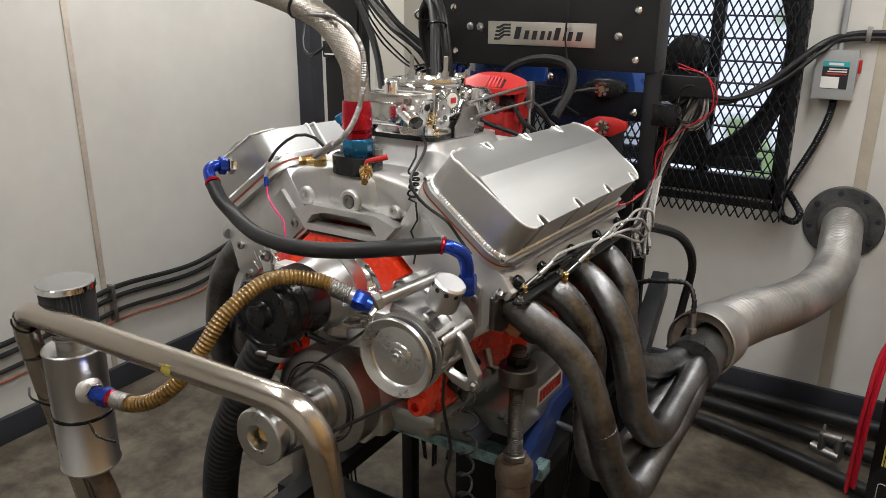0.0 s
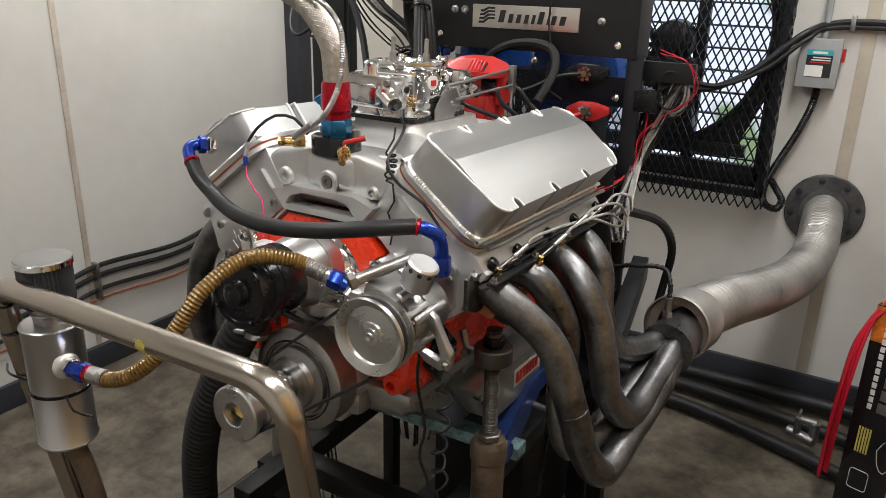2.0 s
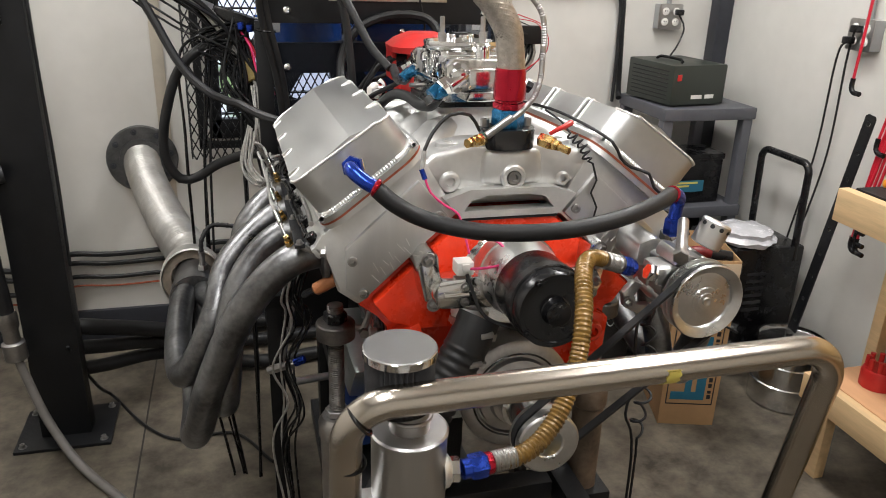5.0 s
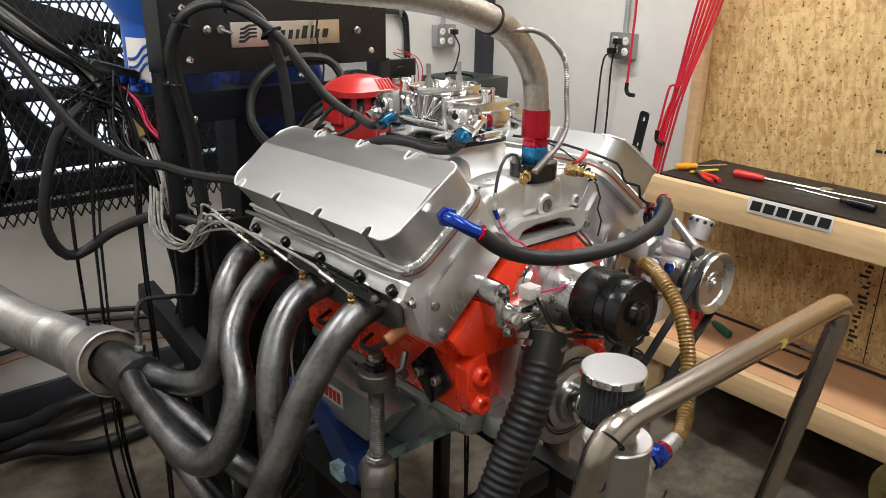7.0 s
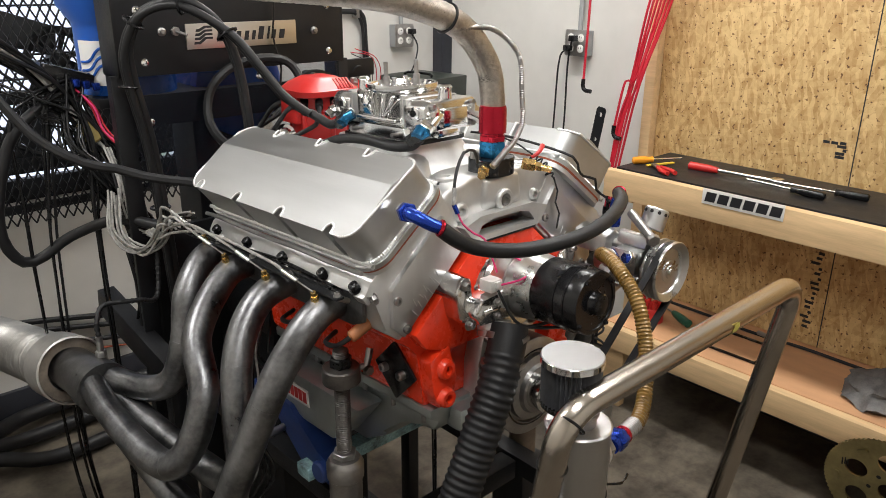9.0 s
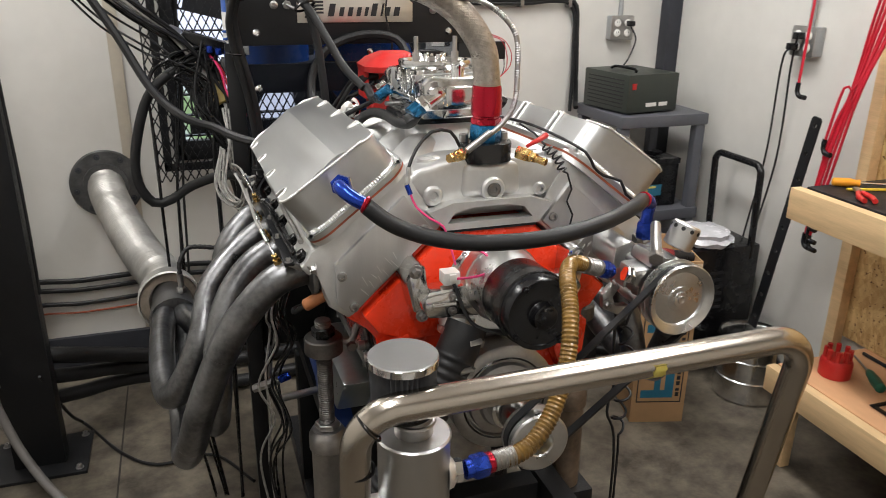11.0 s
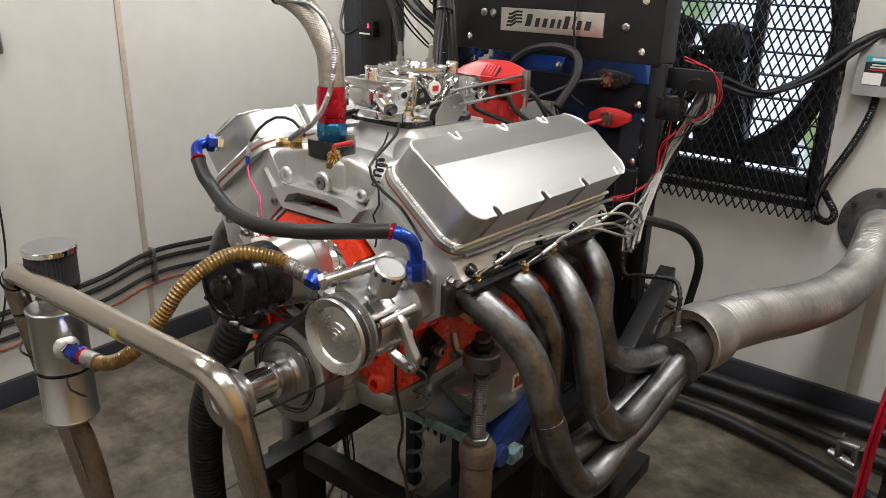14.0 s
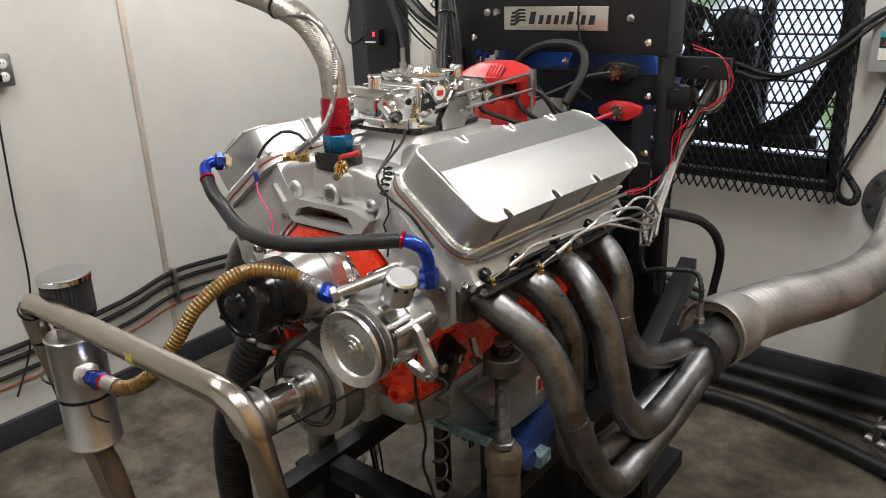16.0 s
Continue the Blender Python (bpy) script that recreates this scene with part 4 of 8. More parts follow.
rod(bm, (-0.075, -0.05, 0.018), (0.08, -0.05, 0.018), 0.004, 10)
rod(bm, (-0.075, 0.045, 0.018), (0.08, 0.045, 0.018), 0.004, 10)
prism(bm, [(-0.02, 0.0), (0.03, 0.0), (0.05, 0.03), (0.035, 0.055), (0.0, 0.05), (-0.02, 0.02)], 0.068, 0.071, "x", 0.0005)
part("throttle_lever", bm, STEEL, carb, "plated throttle linkage")
part("spring", tube(B(), [(0.06 + 0.006 * math.cos(k * 0.9), -0.06 + 0.006 * math.sin(k * 0.9), 0.0 + 0.0012 * k * 0.9) for k in range(45)], 0.0012, 6, raw=True), BRASS, carb)
for y0, z0, turn in ((-0.052, 0.046, 20), (0.030, 0.040, -15)):
    bm = B()
    plate(bm, [(y0 - 0.016, z0 - 0.024), (y0 + 0.016, z0 - 0.020), (y0 + 0.020, z0 + 0.004), (y0 + 0.006, z0 + 0.026), (y0 - 0.010, z0 + 0.022)], [circle(y0, z0 + 0.012, 0.005, 12), circle(y0 + 0.006, z0 - 0.008, 0.006, 12)], 0.0655, 0.0675, "x")
    part("linkage_plate", bm, CHROME, carb, "pierced plated linkage plate")
    part("linkage_screw", bolt(B(), (0.0675, y0 - 0.006, z0 - 0.012), (1, 0, 0), 0.0045, 0.005), STEEL, carb)
for k in range(8):
    a = k * math.tau / 8 + 0.39
    part("horn_screw", lathe(B(), (0.0535 * math.cos(a), 0.0535 * math.sin(a), 0.092), (0, 0, 1), [(0, 0.0045), (0.006, 0.0045), (0.008, 0.003), (0.008, 0)], 10, cap=False), CHROME, carb)
for x, y in ((-0.018, 0.0), (0.018, 0.012), (0.0, -0.018)):
    part("booster_post", rod(B(), (x, y, 0.090), (x, y, 0.112), 0.0055, 12, 0.001), CHROME, carb)
for s in (-1, 1):
    for t0 in (-1, 1):
        part("inlet_arm", rod(B(), (t0 * 0.030, s * 0.104, 0.058), (t0 * 0.060, s * 0.112, 0.040), 0.0115, 16, 0.002), POL, carb)
        part("inlet_plug", hexa(B(), (t0 * 0.060, s * 0.112, 0.040), (t0 * 0.068, s * 0.114, 0.035), 0.0105), GLOSSB if t0 > 0 else CHROME, carb)
for y0 in (-0.084, 0.084):
    bm = B()
    hexa(bm, (-0.058, y0 - 0.022, 0.046), (-0.072, y0 - 0.026, 0.038), 0.012)
    part("fuel_inlet", bm, CHROME, carb)
    bm = B()
    rod(bm, (-0.072, y0 - 0.026, 0.038), (-0.086, y0 - 0.030, 0.028), 0.009, 14)
    part("fuel_nut", bm, TEAL, carb, "blue anodised fuel nut")
for ob in carb.children:
    ob.scale = (1.08, 1.08, 1.05) if ob.name.split(".")[0] in ("air_horn", "venturi", "air_cleaner_stud", "horn_screw", "booster_post") else (1.15, 1.36, 1.05)
link = thing("throttle_rod", "thin zinc throttle rods running back from the carburettor", "linkage")
bm = B()
rod(bm, (0.075, 0.30, 1.385), (0.075, 0.56, 1.392), 0.0035, 10)
rod(bm, (0.075, 0.33, 1.355), (0.085, 0.58, 1.360), 0.003, 10)
part("rod", bm, STEEL, link)
bm = B()
span(bm, 0.074, 0.088, 0.562, 0.578, 1.345, 1.402, 0.002)
part("rod_bracket", bm, STEEL, link)
part("rod_support", rod(B(), (0.08, 0.57, 1.25), (0.08, 0.57, 1.35), 0.004, 10), STEEL, link)

# ---- distributor ----
dist = thing("distributor", "red distributor with a red cap cover and black plug leads", "distributor", pose(-0.014, 0.577, 1.222))
bm = B()
lathe(bm, (0, 0, 0.0), (0, 0, 1), [(0, 0.03), (0.035, 0.03), (0.04, 0.060), (0.052, 0.063), (0.108, 0.062), (0.112, 0.058)], 32)
part("cap", bm, REDP, dist, "red distributor cap")
for k in range(6):
    a = k * math.tau / 6 + 0.4
    part("cap_rib", rod(B(), (0.062 * math.cos(a), 0.062 * math.sin(a), 0.046), (0.062 * math.cos(a), 0.062 * math.sin(a), 0.112), 0.0065, 10), REDP, dist)
part("tower", lathe(B(), (0, 0, 0.11), (0, 0, 1), [(0, 0.044), (0.045, 0.042)], 24), REDP, dist)
bm = B()
prev = None
for z, hx, hy in ((0.152, 0.070, 0.060), (0.154, 0.076, 0.066), (0.166, 0.078, 0.068), (0.168, 0.074, 0.064), (0.180, 0.060, 0.052), (0.190, 0.036, 0.038), (0.192, 0.032, 0.034)):
    row = [bm.verts.new((x, y, z)) for x, y in rounded(-hx, -hy, hx, hy, min(hx, hy) * 0.55, 5)]
    if prev:
        for k in range(len(row)):
            bm.faces.new((prev[k], prev[(k + 1) % len(row)], row[(k + 1) % len(row)], row[k]))
    else:
        bm.faces.new(list(reversed(row)))
    prev = row
bm.faces.new(prev)
part("cover", bm, REDP, dist, "red lead retainer cover with cooling slots painted as dark bars", smooth=30)
for s in (-1, 1):
    part("cover_skirt", span(B(), s * 0.062, s * 0.074, -0.022, 0.044, 0.092, 0.156, 0.004), REDP, dist)
for k in range(5):
    part("cooling_rib", box(B(), (0.012 + 0.0085 * k, -0.052, 0.178), (0.0042, 0.030, 0.006), 0.0012, pose(0, 0, 0, 42, 0, 0)), REDP, dist)
    # no cut here: a near-black bar gives the slot its shade
    part("cooling_slot_shade", box(B(), (0.0162 + 0.0085 * k, -0.0525, 0.1755), (0.003, 0.026, 0.004), 0.0005, pose(0, 0, 0, 42, 0, 0)), PRINT_SHADE, dist)
for k in range(8):
    a = k * math.tau / 8 + 0.2
    c, s2 = math.cos(a), math.sin(a)
    sx = 1 if c > 0 else -1
    boot = part("plug_boot", tube(B(), [(0.040 * c, 0.040 * s2, 0.124), (0.040 * c, 0.040 * s2, 0.138), (0.050 * c, 0.050 * s2, 0.141), (0.082 * c, 0.082 * s2, 0.134)], 0.0088, 12, 0.006), RUB, dist)
    part("plug_lead", tube(B(), [(0.078 * c, 0.078 * s2, 0.135), (0.10 * c, 0.098 * s2, 0.126), (0.118 * c, 0.11 * s2 + 0.01, 0.100), (sx * 0.135, 0.07 * s2 + 0.04, 0.045), (sx * 0.17, 0.02 + 0.05 * s2, -0.03)], 0.0052, 10, 0.01), RUB, dist)
part("vacuum_canister", lathe(B(), (-0.098, -0.012, 0.068), (-0.75, -0.6, 0.25), [(0, 0.012), (0.004, 0.022), (0.008, 0.027), (0.012, 0.027), (0.013, 0.020), (0.020, 0.016), (0.022, 0.006), (0.024, 0)], 28, cap=False), CHROME, dist, "chrome vacuum canister")
for s in (-1, 1):
    part("hold_down_clip", span(B(), s * 0.060, s * 0.066, -0.03, -0.014, 0.02, 0.06, 0.002), STEEL, dist)

# ---- water pump ----
wp = thing("water_pump", "electric water pump with aluminium housing and black motor", "pump", pose(0, 0, EZ, -2.4, 0, 0))
bm = B()
lathe(bm, (0, 0.018, 0.176), (0, -1, 0), [(0, 0.092), (0.018, 0.092), (0.026, 0.088), (0.030, 0.080), (0.034, 0.076), (0.050, 0.074), (0.058, 0.066)], 48)
part("back_plate", bm, POL, wp, "polished round pump back plate")
for k in range(10):
    a = k * math.tau / 10 + 0.3
    part("plate_screw", bolt(B(), (0.084 * math.cos(a), -0.006, 0.176 + 0.084 * math.sin(a)), (0, -1, 0), 0.005, 0.005), STEEL, wp)
bm = B()
lathe(bm, (0, -0.03, 0.205), (0, -1, 0), [(0, 0.066), (0.05, 0.064), (0.075, 0.060), (0.088, 0.0585)], 40)
part("housing", bm, TURN, wp)
for s in (-1, 1):
    bm = B()
    prism(bm, [(s * 0.04, 0.155), (s * 0.132, 0.160), (s * 0.146, 0.185), (s * 0.132, 0.208), (s * 0.04, 0.215)], -0.075, -0.028, "y", 0.008)
    prism(bm, [(s * 0.118, 0.150), (s * 0.152, 0.165), (s * 0.165, 0.225), (s * 0.148, 0.252), (s * 0.128, 0.245)], -0.05, 0.022, "y", 0.009)
    part("arm", bm, POL, wp)
    for x, z in ((0.146, 0.236), (0.136, 0.160)):
        part("arm_bolt", bolt(B(), (s * x, -0.05, z), (0, -1, 0), 0.008, 0.009), STEEL, wp)
part("motor", lathe(B(), (0, -0.118, 0.208), (0, -1, 0), [(0, 0.0565), (0.003, 0.0588), (0.052, 0.0588), (0.0525, 0.0575), (0.055, 0.0575), (0.0555, 0.0600), (0.074, 0.0600), (0.0745, 0.0580), (0.0975, 0.0572), (0.1, 0.0555), (0.1, 0.049), (0.0975, 0.048), (0.0975, 0.022), (0.100, 0.020), (0.111, 0.019), (0.113, 0.016), (0.113, 0)], 48, cap=False), BLACK, wp, "black pump motor")
for k in range(4):
    a = k * math.tau / 4 + 0.6
    part("motor_lug", bolt(B(), (0.0525 * math.cos(a), -0.217, 0.208 + 0.0525 * math.sin(a)), (0, -1, 0), 0.004, 0.004), BLACK, wp)
part("housing_band", lathe(B(), (0, -0.052, 0.205), (0, -1, 0), [(0, 0.064), (0.001, 0.0675), (0.010, 0.0675), (0.011, 0.064)], 44), TURN, wp, "bright clamp band")
for s in (-1, 1):
    for dz in (-0.013, 0.013):
        part("housing_bolt", bolt(B(), (s * 0.092, -0.075, 0.184 + dz), (0, -1, 0), 0.005, 0.006), STEEL, wp)
    part("arm_rib", box(B(), (s * 0.098, -0.077, 0.185), (0.058, 0.006, 0.010), 0.002), POL, wp)
    part("side_port", lathe(B(), (s * 0.075, -0.052, 0.150), (s * 0.25, -0.25, -1), [(0, 0.030), (0.012, 0.031), (0.016, 0.029), (0.030, 0.028)], 28), CAST, wp)
bm = B()
box(bm, (-0.092, -0.06, 0.226), (0.028, 0.03, 0.022), 0.003)
part("connector", bm, WHITE, wp, "off-white wire connector")
part("connector_latch", box(B(), (-0.092, -0.077, 0.229), (0.012, 0.006, 0.012), 0.001), WHITE, wp)
for s in (-1, 1):
    part("port_clamp", lathe(B(), (s * 0.079, -0.056, 0.134), (s * 0.25, -0.25, -1), [(0, 0.0285), (0.001, 0.0315), (0.010, 0.0315), (0.011, 0.0285)], 28), STEEL, wp)
part("motor_band", lathe(B(), (0, -0.1735, 0.208), (0, -1, 0), [(0, 0.0596), (0.0005, 0.0606), (0.0165, 0.0606), (0.017, 0.0596)], 48), GLOSSB, wp, "glossy black band")
part("motor_wire", tube(B(), [(0.045, -0.165, 0.168), (0.055, -0.14, 0.150), (0.04, -0.11, 0.135), (0.0, -0.09, 0.128), (-0.06, -0.085, 0.138)], 0.0032, 8, 0.008), RUB, wp)
part("pump_wire", tube(B(), [(-0.085, -0.075, 0.226), (-0.06, -0.10, 0.236), (-0.03, -0.10, 0.245), (-0.035, -0.07, 0.262), (-0.06, -0.05, 0.272)], 0.0022, 6, 0.006), WIREP, wp)
part("pump_cable", tube(B(), [(-0.09, -0.075, 0.218), (-0.07, -0.10, 0.16), (-0.03, -0.12, 0.142), (0.02, -0.15, 0.138)], 0.003, 6, 0.008), RUB, wp)

# timing cover, damper and pulleys
tcv = part("timing_cover", prism(B(), [(-0.062, 0.13), (0.062, 0.13), (0.084, 0.05), (0.088, -0.05), (0.05, -0.10), (-0.05, -0.10), (-0.088, -0.05), (-0.084, 0.05)], -0.02, 0.022, "y", 0.006), CAST, engine)
for x, z in ((0.076, 0.05), (0.078, -0.03), (-0.076, 0.05), (-0.078, -0.03), (0.062, 0.10), (-0.062, 0.10)):
    part("cover_bolt", bolt(B(), (x, -0.02, z), (0, -1, 0), 0.006, 0.008), STEEL, tcv)
damper = part("damper", lathe(B(), (0, -0.03, 0), (0, -1, 0), [(0, 0.09), (0.003, 0.097), (0.050, 0.097), (0.053, 0.094), (0.055, 0.080), (0.055, 0.072), (0.048, 0.070), (0.048, 0.066), (0.058, 0.064), (0.062, 0.050), (0.070, 0.046), (0.070, 0.03)], 56), STEEL, engine, "machined steel harmonic damper")
part("damper_groove", ring(B(), (0, -0.084, 0), (0, 1, 0), 0.0755, 0.0022, 48), BLACK, damper)
part("crank_hub", lathe(B(), (-0.003, -0.09, 0), (0, -1, 0), [(0, 0.036), (0.035, 0.036), (0.037, 0.03), (0.105, 0.029)], 32), POL, engine)
part("crank_pulley", lathe(B(), (-0.003, -0.19, 0), (0, -1, 0), [(0, 0.030), (0.001, 0.046), (0.004, 0.049), (0.010, 0.049), (0.013, 0.043), (0.027, 0.043), (0.030, 0.049), (0.040, 0.049), (0.043, 0.046), (0.044, 0.023), (0.042, 0.021), (0.018, 0.020), (0.018, 0)], 48, cap=False), SPUN, engine, "machined crank pulley with a hollow centre")
part("crank_bolt", lathe(B(), (-0.003, -0.21, 0), (0, -1, 0), [(0, 0.013), (0.008, 0.013), (0.008, 0.008)], 6), BRASS, engine)

# oil pan
bm = B()
prism(bm, [(-0.188, -0.012), (0.188, -0.012), (0.188, -0.032), (0.16, -0.045), (-0.16, -0.045), (-0.188, -0.032)], 0.0, 0.54, "y", 0.004)
prism(bm, [(0.0, -0.04), (0.54, -0.04), (0.54, -0.19), (0.24, -0.19), (0.17, -0.15), (0.12, -0.08), (0.02, -0.075)], -0.165, 0.165, "x", 0.012)
pan = part("oil_pan", bm, PAN, engine, "grey fabricated oil pan with a deep rear sump")
for s in (-1, 1):
    bm = B()
    prism(bm, [(0.16, -0.06), (0.48, -0.06), (0.50, -0.17), (0.26, -0.17)], s * 0.165, s * 0.235, "x", 0.012)
    part("pan_kickout", bm, PAN, pan)
    part("pan_label", span(B(), s * 0.2355, s * 0.237, 0.34, 0.47, -0.125, -0.085, 0), PALE, pan, "white label with red print")
    for k in range(7):
        part("label_mark", span(B(), s * 0.2368, s * 0.238, 0.348 + 0.0165 * k, 0.361 + 0.0165 * k, -0.118, -0.092, 0), REDINK, pan)
    for k in range(6):
        part("pan_stud", rod(B(), (s * 0.18, 0.03 + 0.09 * k, -0.05), (s * 0.18, 0.03 + 0.09 * k, -0.012), 0.005, 10), STEEL, pan)
bm = B()
box(bm, (-0.02, -0.005, -0.045), (0.24, 0.05, 0.05), 0.015)
part("pan_front", bm, PAN, pan)

# ---- vacuum pump ----
vp = thing("vacuum_pump", "cast aluminium belt driven vacuum pump with a polished grooved pulley", "pump", pose(0.248, -0.2, 1.10))
part("pulley", lathe(B(), (0, 0.030, 0), (0, -1, 0), [(0, 0.035), (0.0, 0.058), (0.003, 0.060), (0.006, 0.060), (0.009, 0.046), (0.014, 0.046), (0.017, 0.060), (0.0185, 0.060), (0.0215, 0.047), (0.0265, 0.047), (0.0295, 0.060), (0.033, 0.060), (0.035, 0.0588), (0.0345, 0.0565), (0.0275, 0.0462), (0.0245, 0.0455), (0.0235, 0.0445), (0.0245, 0.034), (0.0252, 0.022), (0.0275, 0.0205), (0.0280, 0.0135), (0.0302, 0.0125), (0.0302, 0.007), (0.033, 0.0062), (0.033, 0.003), (0.031, 0)], 64, cap=False), SPUN, vp, "polished aluminium grooved pulley")
bm = B()
lathe(bm, (0, 0.036, 0), (0, 1, 0), [(0, 0.030), (0.004, 0.034), (0.010, 0.036), (0.012, 0.049), (0.030, 0.051), (0.032, 0.048), (0.052, 0.048), (0.054, 0.051), (0.080, 0.051), (0.088, 0.047), (0.11, 0.046), (0.115, 0.04)], 36)
box(bm, (-0.008, 0.068, 0.046), (0.060, 0.066, 0.026), 0.009, pose(0, 0, 0, 0, 20, 0))
box(bm, (-0.044, 0.062, 0.028), (0.044, 0.054, 0.032), 0.010)
box(bm, (0.042, 0.055, 0.030), (0.010, 0.060, 0.012), 0.003, pose(0, 0, 0, 0, 42, 0))
part("body", bm, PUMPC, vp, "cast pump body")
for a in (70, 130, 200, 320, 20):
    ca, sa = math.cos(radians(a)), math.sin(radians(a))
    part("body_lug", lathe(B(), (0.047 * ca, 0.046, 0.047 * sa), (0, 1, 0), [(0, 0.006), (0.003, 0.009), (0.08, 0.009), (0.083, 0.006)], 14), PUMPC, vp)
    part("body_bolt", bolt(B(), (0.047 * math.cos(radians(a)), 0.047, 0.047 * math.sin(radians(a))), (0, -1, 0), 0.0045, 0.005), STEEL, vp)
bm = B()
rod(bm, (-0.042, 0.020, 0.070), (0.010, 0.105, 0.092), 0.009, 16, 0.002)
hexa(bm, (-0.046, 0.014, 0.068), (-0.040, 0.023, 0.071), 0.013)
part("mount_bolt", bm, STEEL, vp)
bm = B()
lathe(bm, (0.030, 0.070, 0.062), (0.40, -0.02, 0.90), [(0, 0.020), (0.002, 0.024), (0.040, 0.024), (0.043, 0.021), (0.043, 0.0)], 28, cap=False)
br = part("breather", bm, MACH, vp, "machined breather can with round holes painted as dark discs")
# dark discs on the can wall paint the shade inside its holes
bm = B()
d = Vector((0.40, -0.02, 0.90)).normalized()
u = d.orthogonal().normalized()
w = d.cross(u)
for k in range(10):
    a = k * math.tau / 10
    o = u * math.cos(a) + w * math.sin(a)
    lathe(bm, Vector((0.030, 0.070, 0.062)) + d * 0.034 + o * 0.0236, o, [(0, 0.0036), (0.0009, 0.0036), (0.0009, 0)], 10, cap=False)
part("breather_hole_shade", bm, PRINT_SHADE, br)
part("bracket", prism(B(), [(0.040, 0.030), (0.062, 0.012), (0.074, -0.015), (0.090, -0.040), (0.088, -0.060), (0.070, -0.070), (0.045, -0.062), (0.030, -0.048), (0.036, -0.040), (0.050, -0.052), (0.068, -0.058), (0.077, -0.048), (0.062, -0.015), (0.050, 0.004), (0.034, 0.018)], 0.078, 0.092, "y", 0.003), PUMPC, vp, "curved cast bracket")
part("bracket", prism(B(), [(-0.03, -0.046), (-0.060, -0.056), (-0.090, -0.040), (-0.094, -0.016), (-0.076, 0.004), (-0.060, -0.004), (-0.078, -0.020), (-0.070, -0.040), (-0.046, -0.038)], 0.082, 0.095, "y", 0.003), PUMPC, vp)
for x, z in ((0.083, -0.056), (-0.086, -0.030)):
    part("bracket_bolt", bolt(B(), (x, 0.078, z), (0, -1, 0), 0.006, 0.007), STEEL, vp)
part("mount_block", prism(B(), [(-0.062, 0.018), (-0.030, 0.010), (-0.010, 0.050), (-0.028, 0.066), (-0.060, 0.056)], 0.11, 0.19, "y", 0.008), PUMPC, vp)
bm = B()
hexa(bm, (-0.060, 0.05, 0.028), (-0.076, 0.052, 0.034), 0.014)
part("outlet_fitting", bm, CHROME, vp)

belt = thing("drive_belt", "black flat drive belt between the pump and crank pulleys", "belt")
bm = B()
c1, r1, c2, r2 = Vector((-0.003, 0.904)), 0.0445, Vector((0.248, 1.10)), 0.054
dd = c2 - c1
L = dd.length
base = math.atan2(dd.y, dd.x)
al = math.acos((r1 - r2) / L)
loop = []
for k in range(25):
    a = base + al + (math.tau - 2 * al) * k / 24
    loop.append(c1 + Vector((math.cos(a), math.sin(a))) * r1)
for k in range(25):
    a = base - al + 2 * al * k / 24
    loop.append(c2 + Vector((math.cos(a), math.sin(a))) * r2)
cen = (c1 + c2) / 2
loops = []
for off, y in ((0, -0.214), (0.004, -0.214), (0.004, -0.200), (0, -0.200)):
    row = []
    for i, p in enumerate(loop):
        c = c1 if i < 25 else c2
        row.append(bm.verts.new(((p + (p - c).normalized() * off).x, y + 0.012 * (0 if i < 25 else 1), (p + (p - c).normalized() * off).y)))
    loops.append(row)
for q in range(4):
    a, b = loops[q], loops[(q + 1) % 4]
    for k in range(len(loop)):
        bm.faces.new((a[k], a[(k + 1) % len(loop)], b[(k + 1) % len(loop)], b[k]))
part("belt", bm, RUB, belt)

# ---- exhaust headers ----
LEFT = [
    [(0.272, 0.060, 1.104), (0.320, 0.058, 1.092), (0.411, 0.082, 1.015), (0.455, 0.092, 0.900), (0.466, 0.135, 0.800), (0.490, 0.190, 0.728), (0.497, 0.320, 0.740), (0.510, 0.467, 0.778), (0.503, 0.620, 0.812)],
    [(0.272, 0.165, 1.108), (0.345, 0.172, 1.083), (0.390, 0.188, 1.006), (0.397, 0.190, 0.921), (0.411, 0.165, 0.835), (0.428, 0.180, 0.768), (0.447, 0.280, 0.755), (0.462, 0.450, 0.775), (0.475, 0.620, 0.800)],
    [(0.272, 0.295, 1.100), (0.345, 0.268, 1.094), (0.400, 0.250, 1.060), (0.435, 0.245, 0.995), (0.455, 0.240, 0.925), (0.463, 0.262, 0.850), (0.490, 0.310, 0.788), (0.497, 0.425, 0.788), (0.506, 0.620, 0.830)],
    [(0.272, 0.443, 1.085), (0.327, 0.441, 1.077), (0.370, 0.428, 1.028), (0.384, 0.413, 0.951), (0.406, 0.430, 0.873), (0.440, 0.497, 0.835), (0.480, 0.620, 0.825)],
]
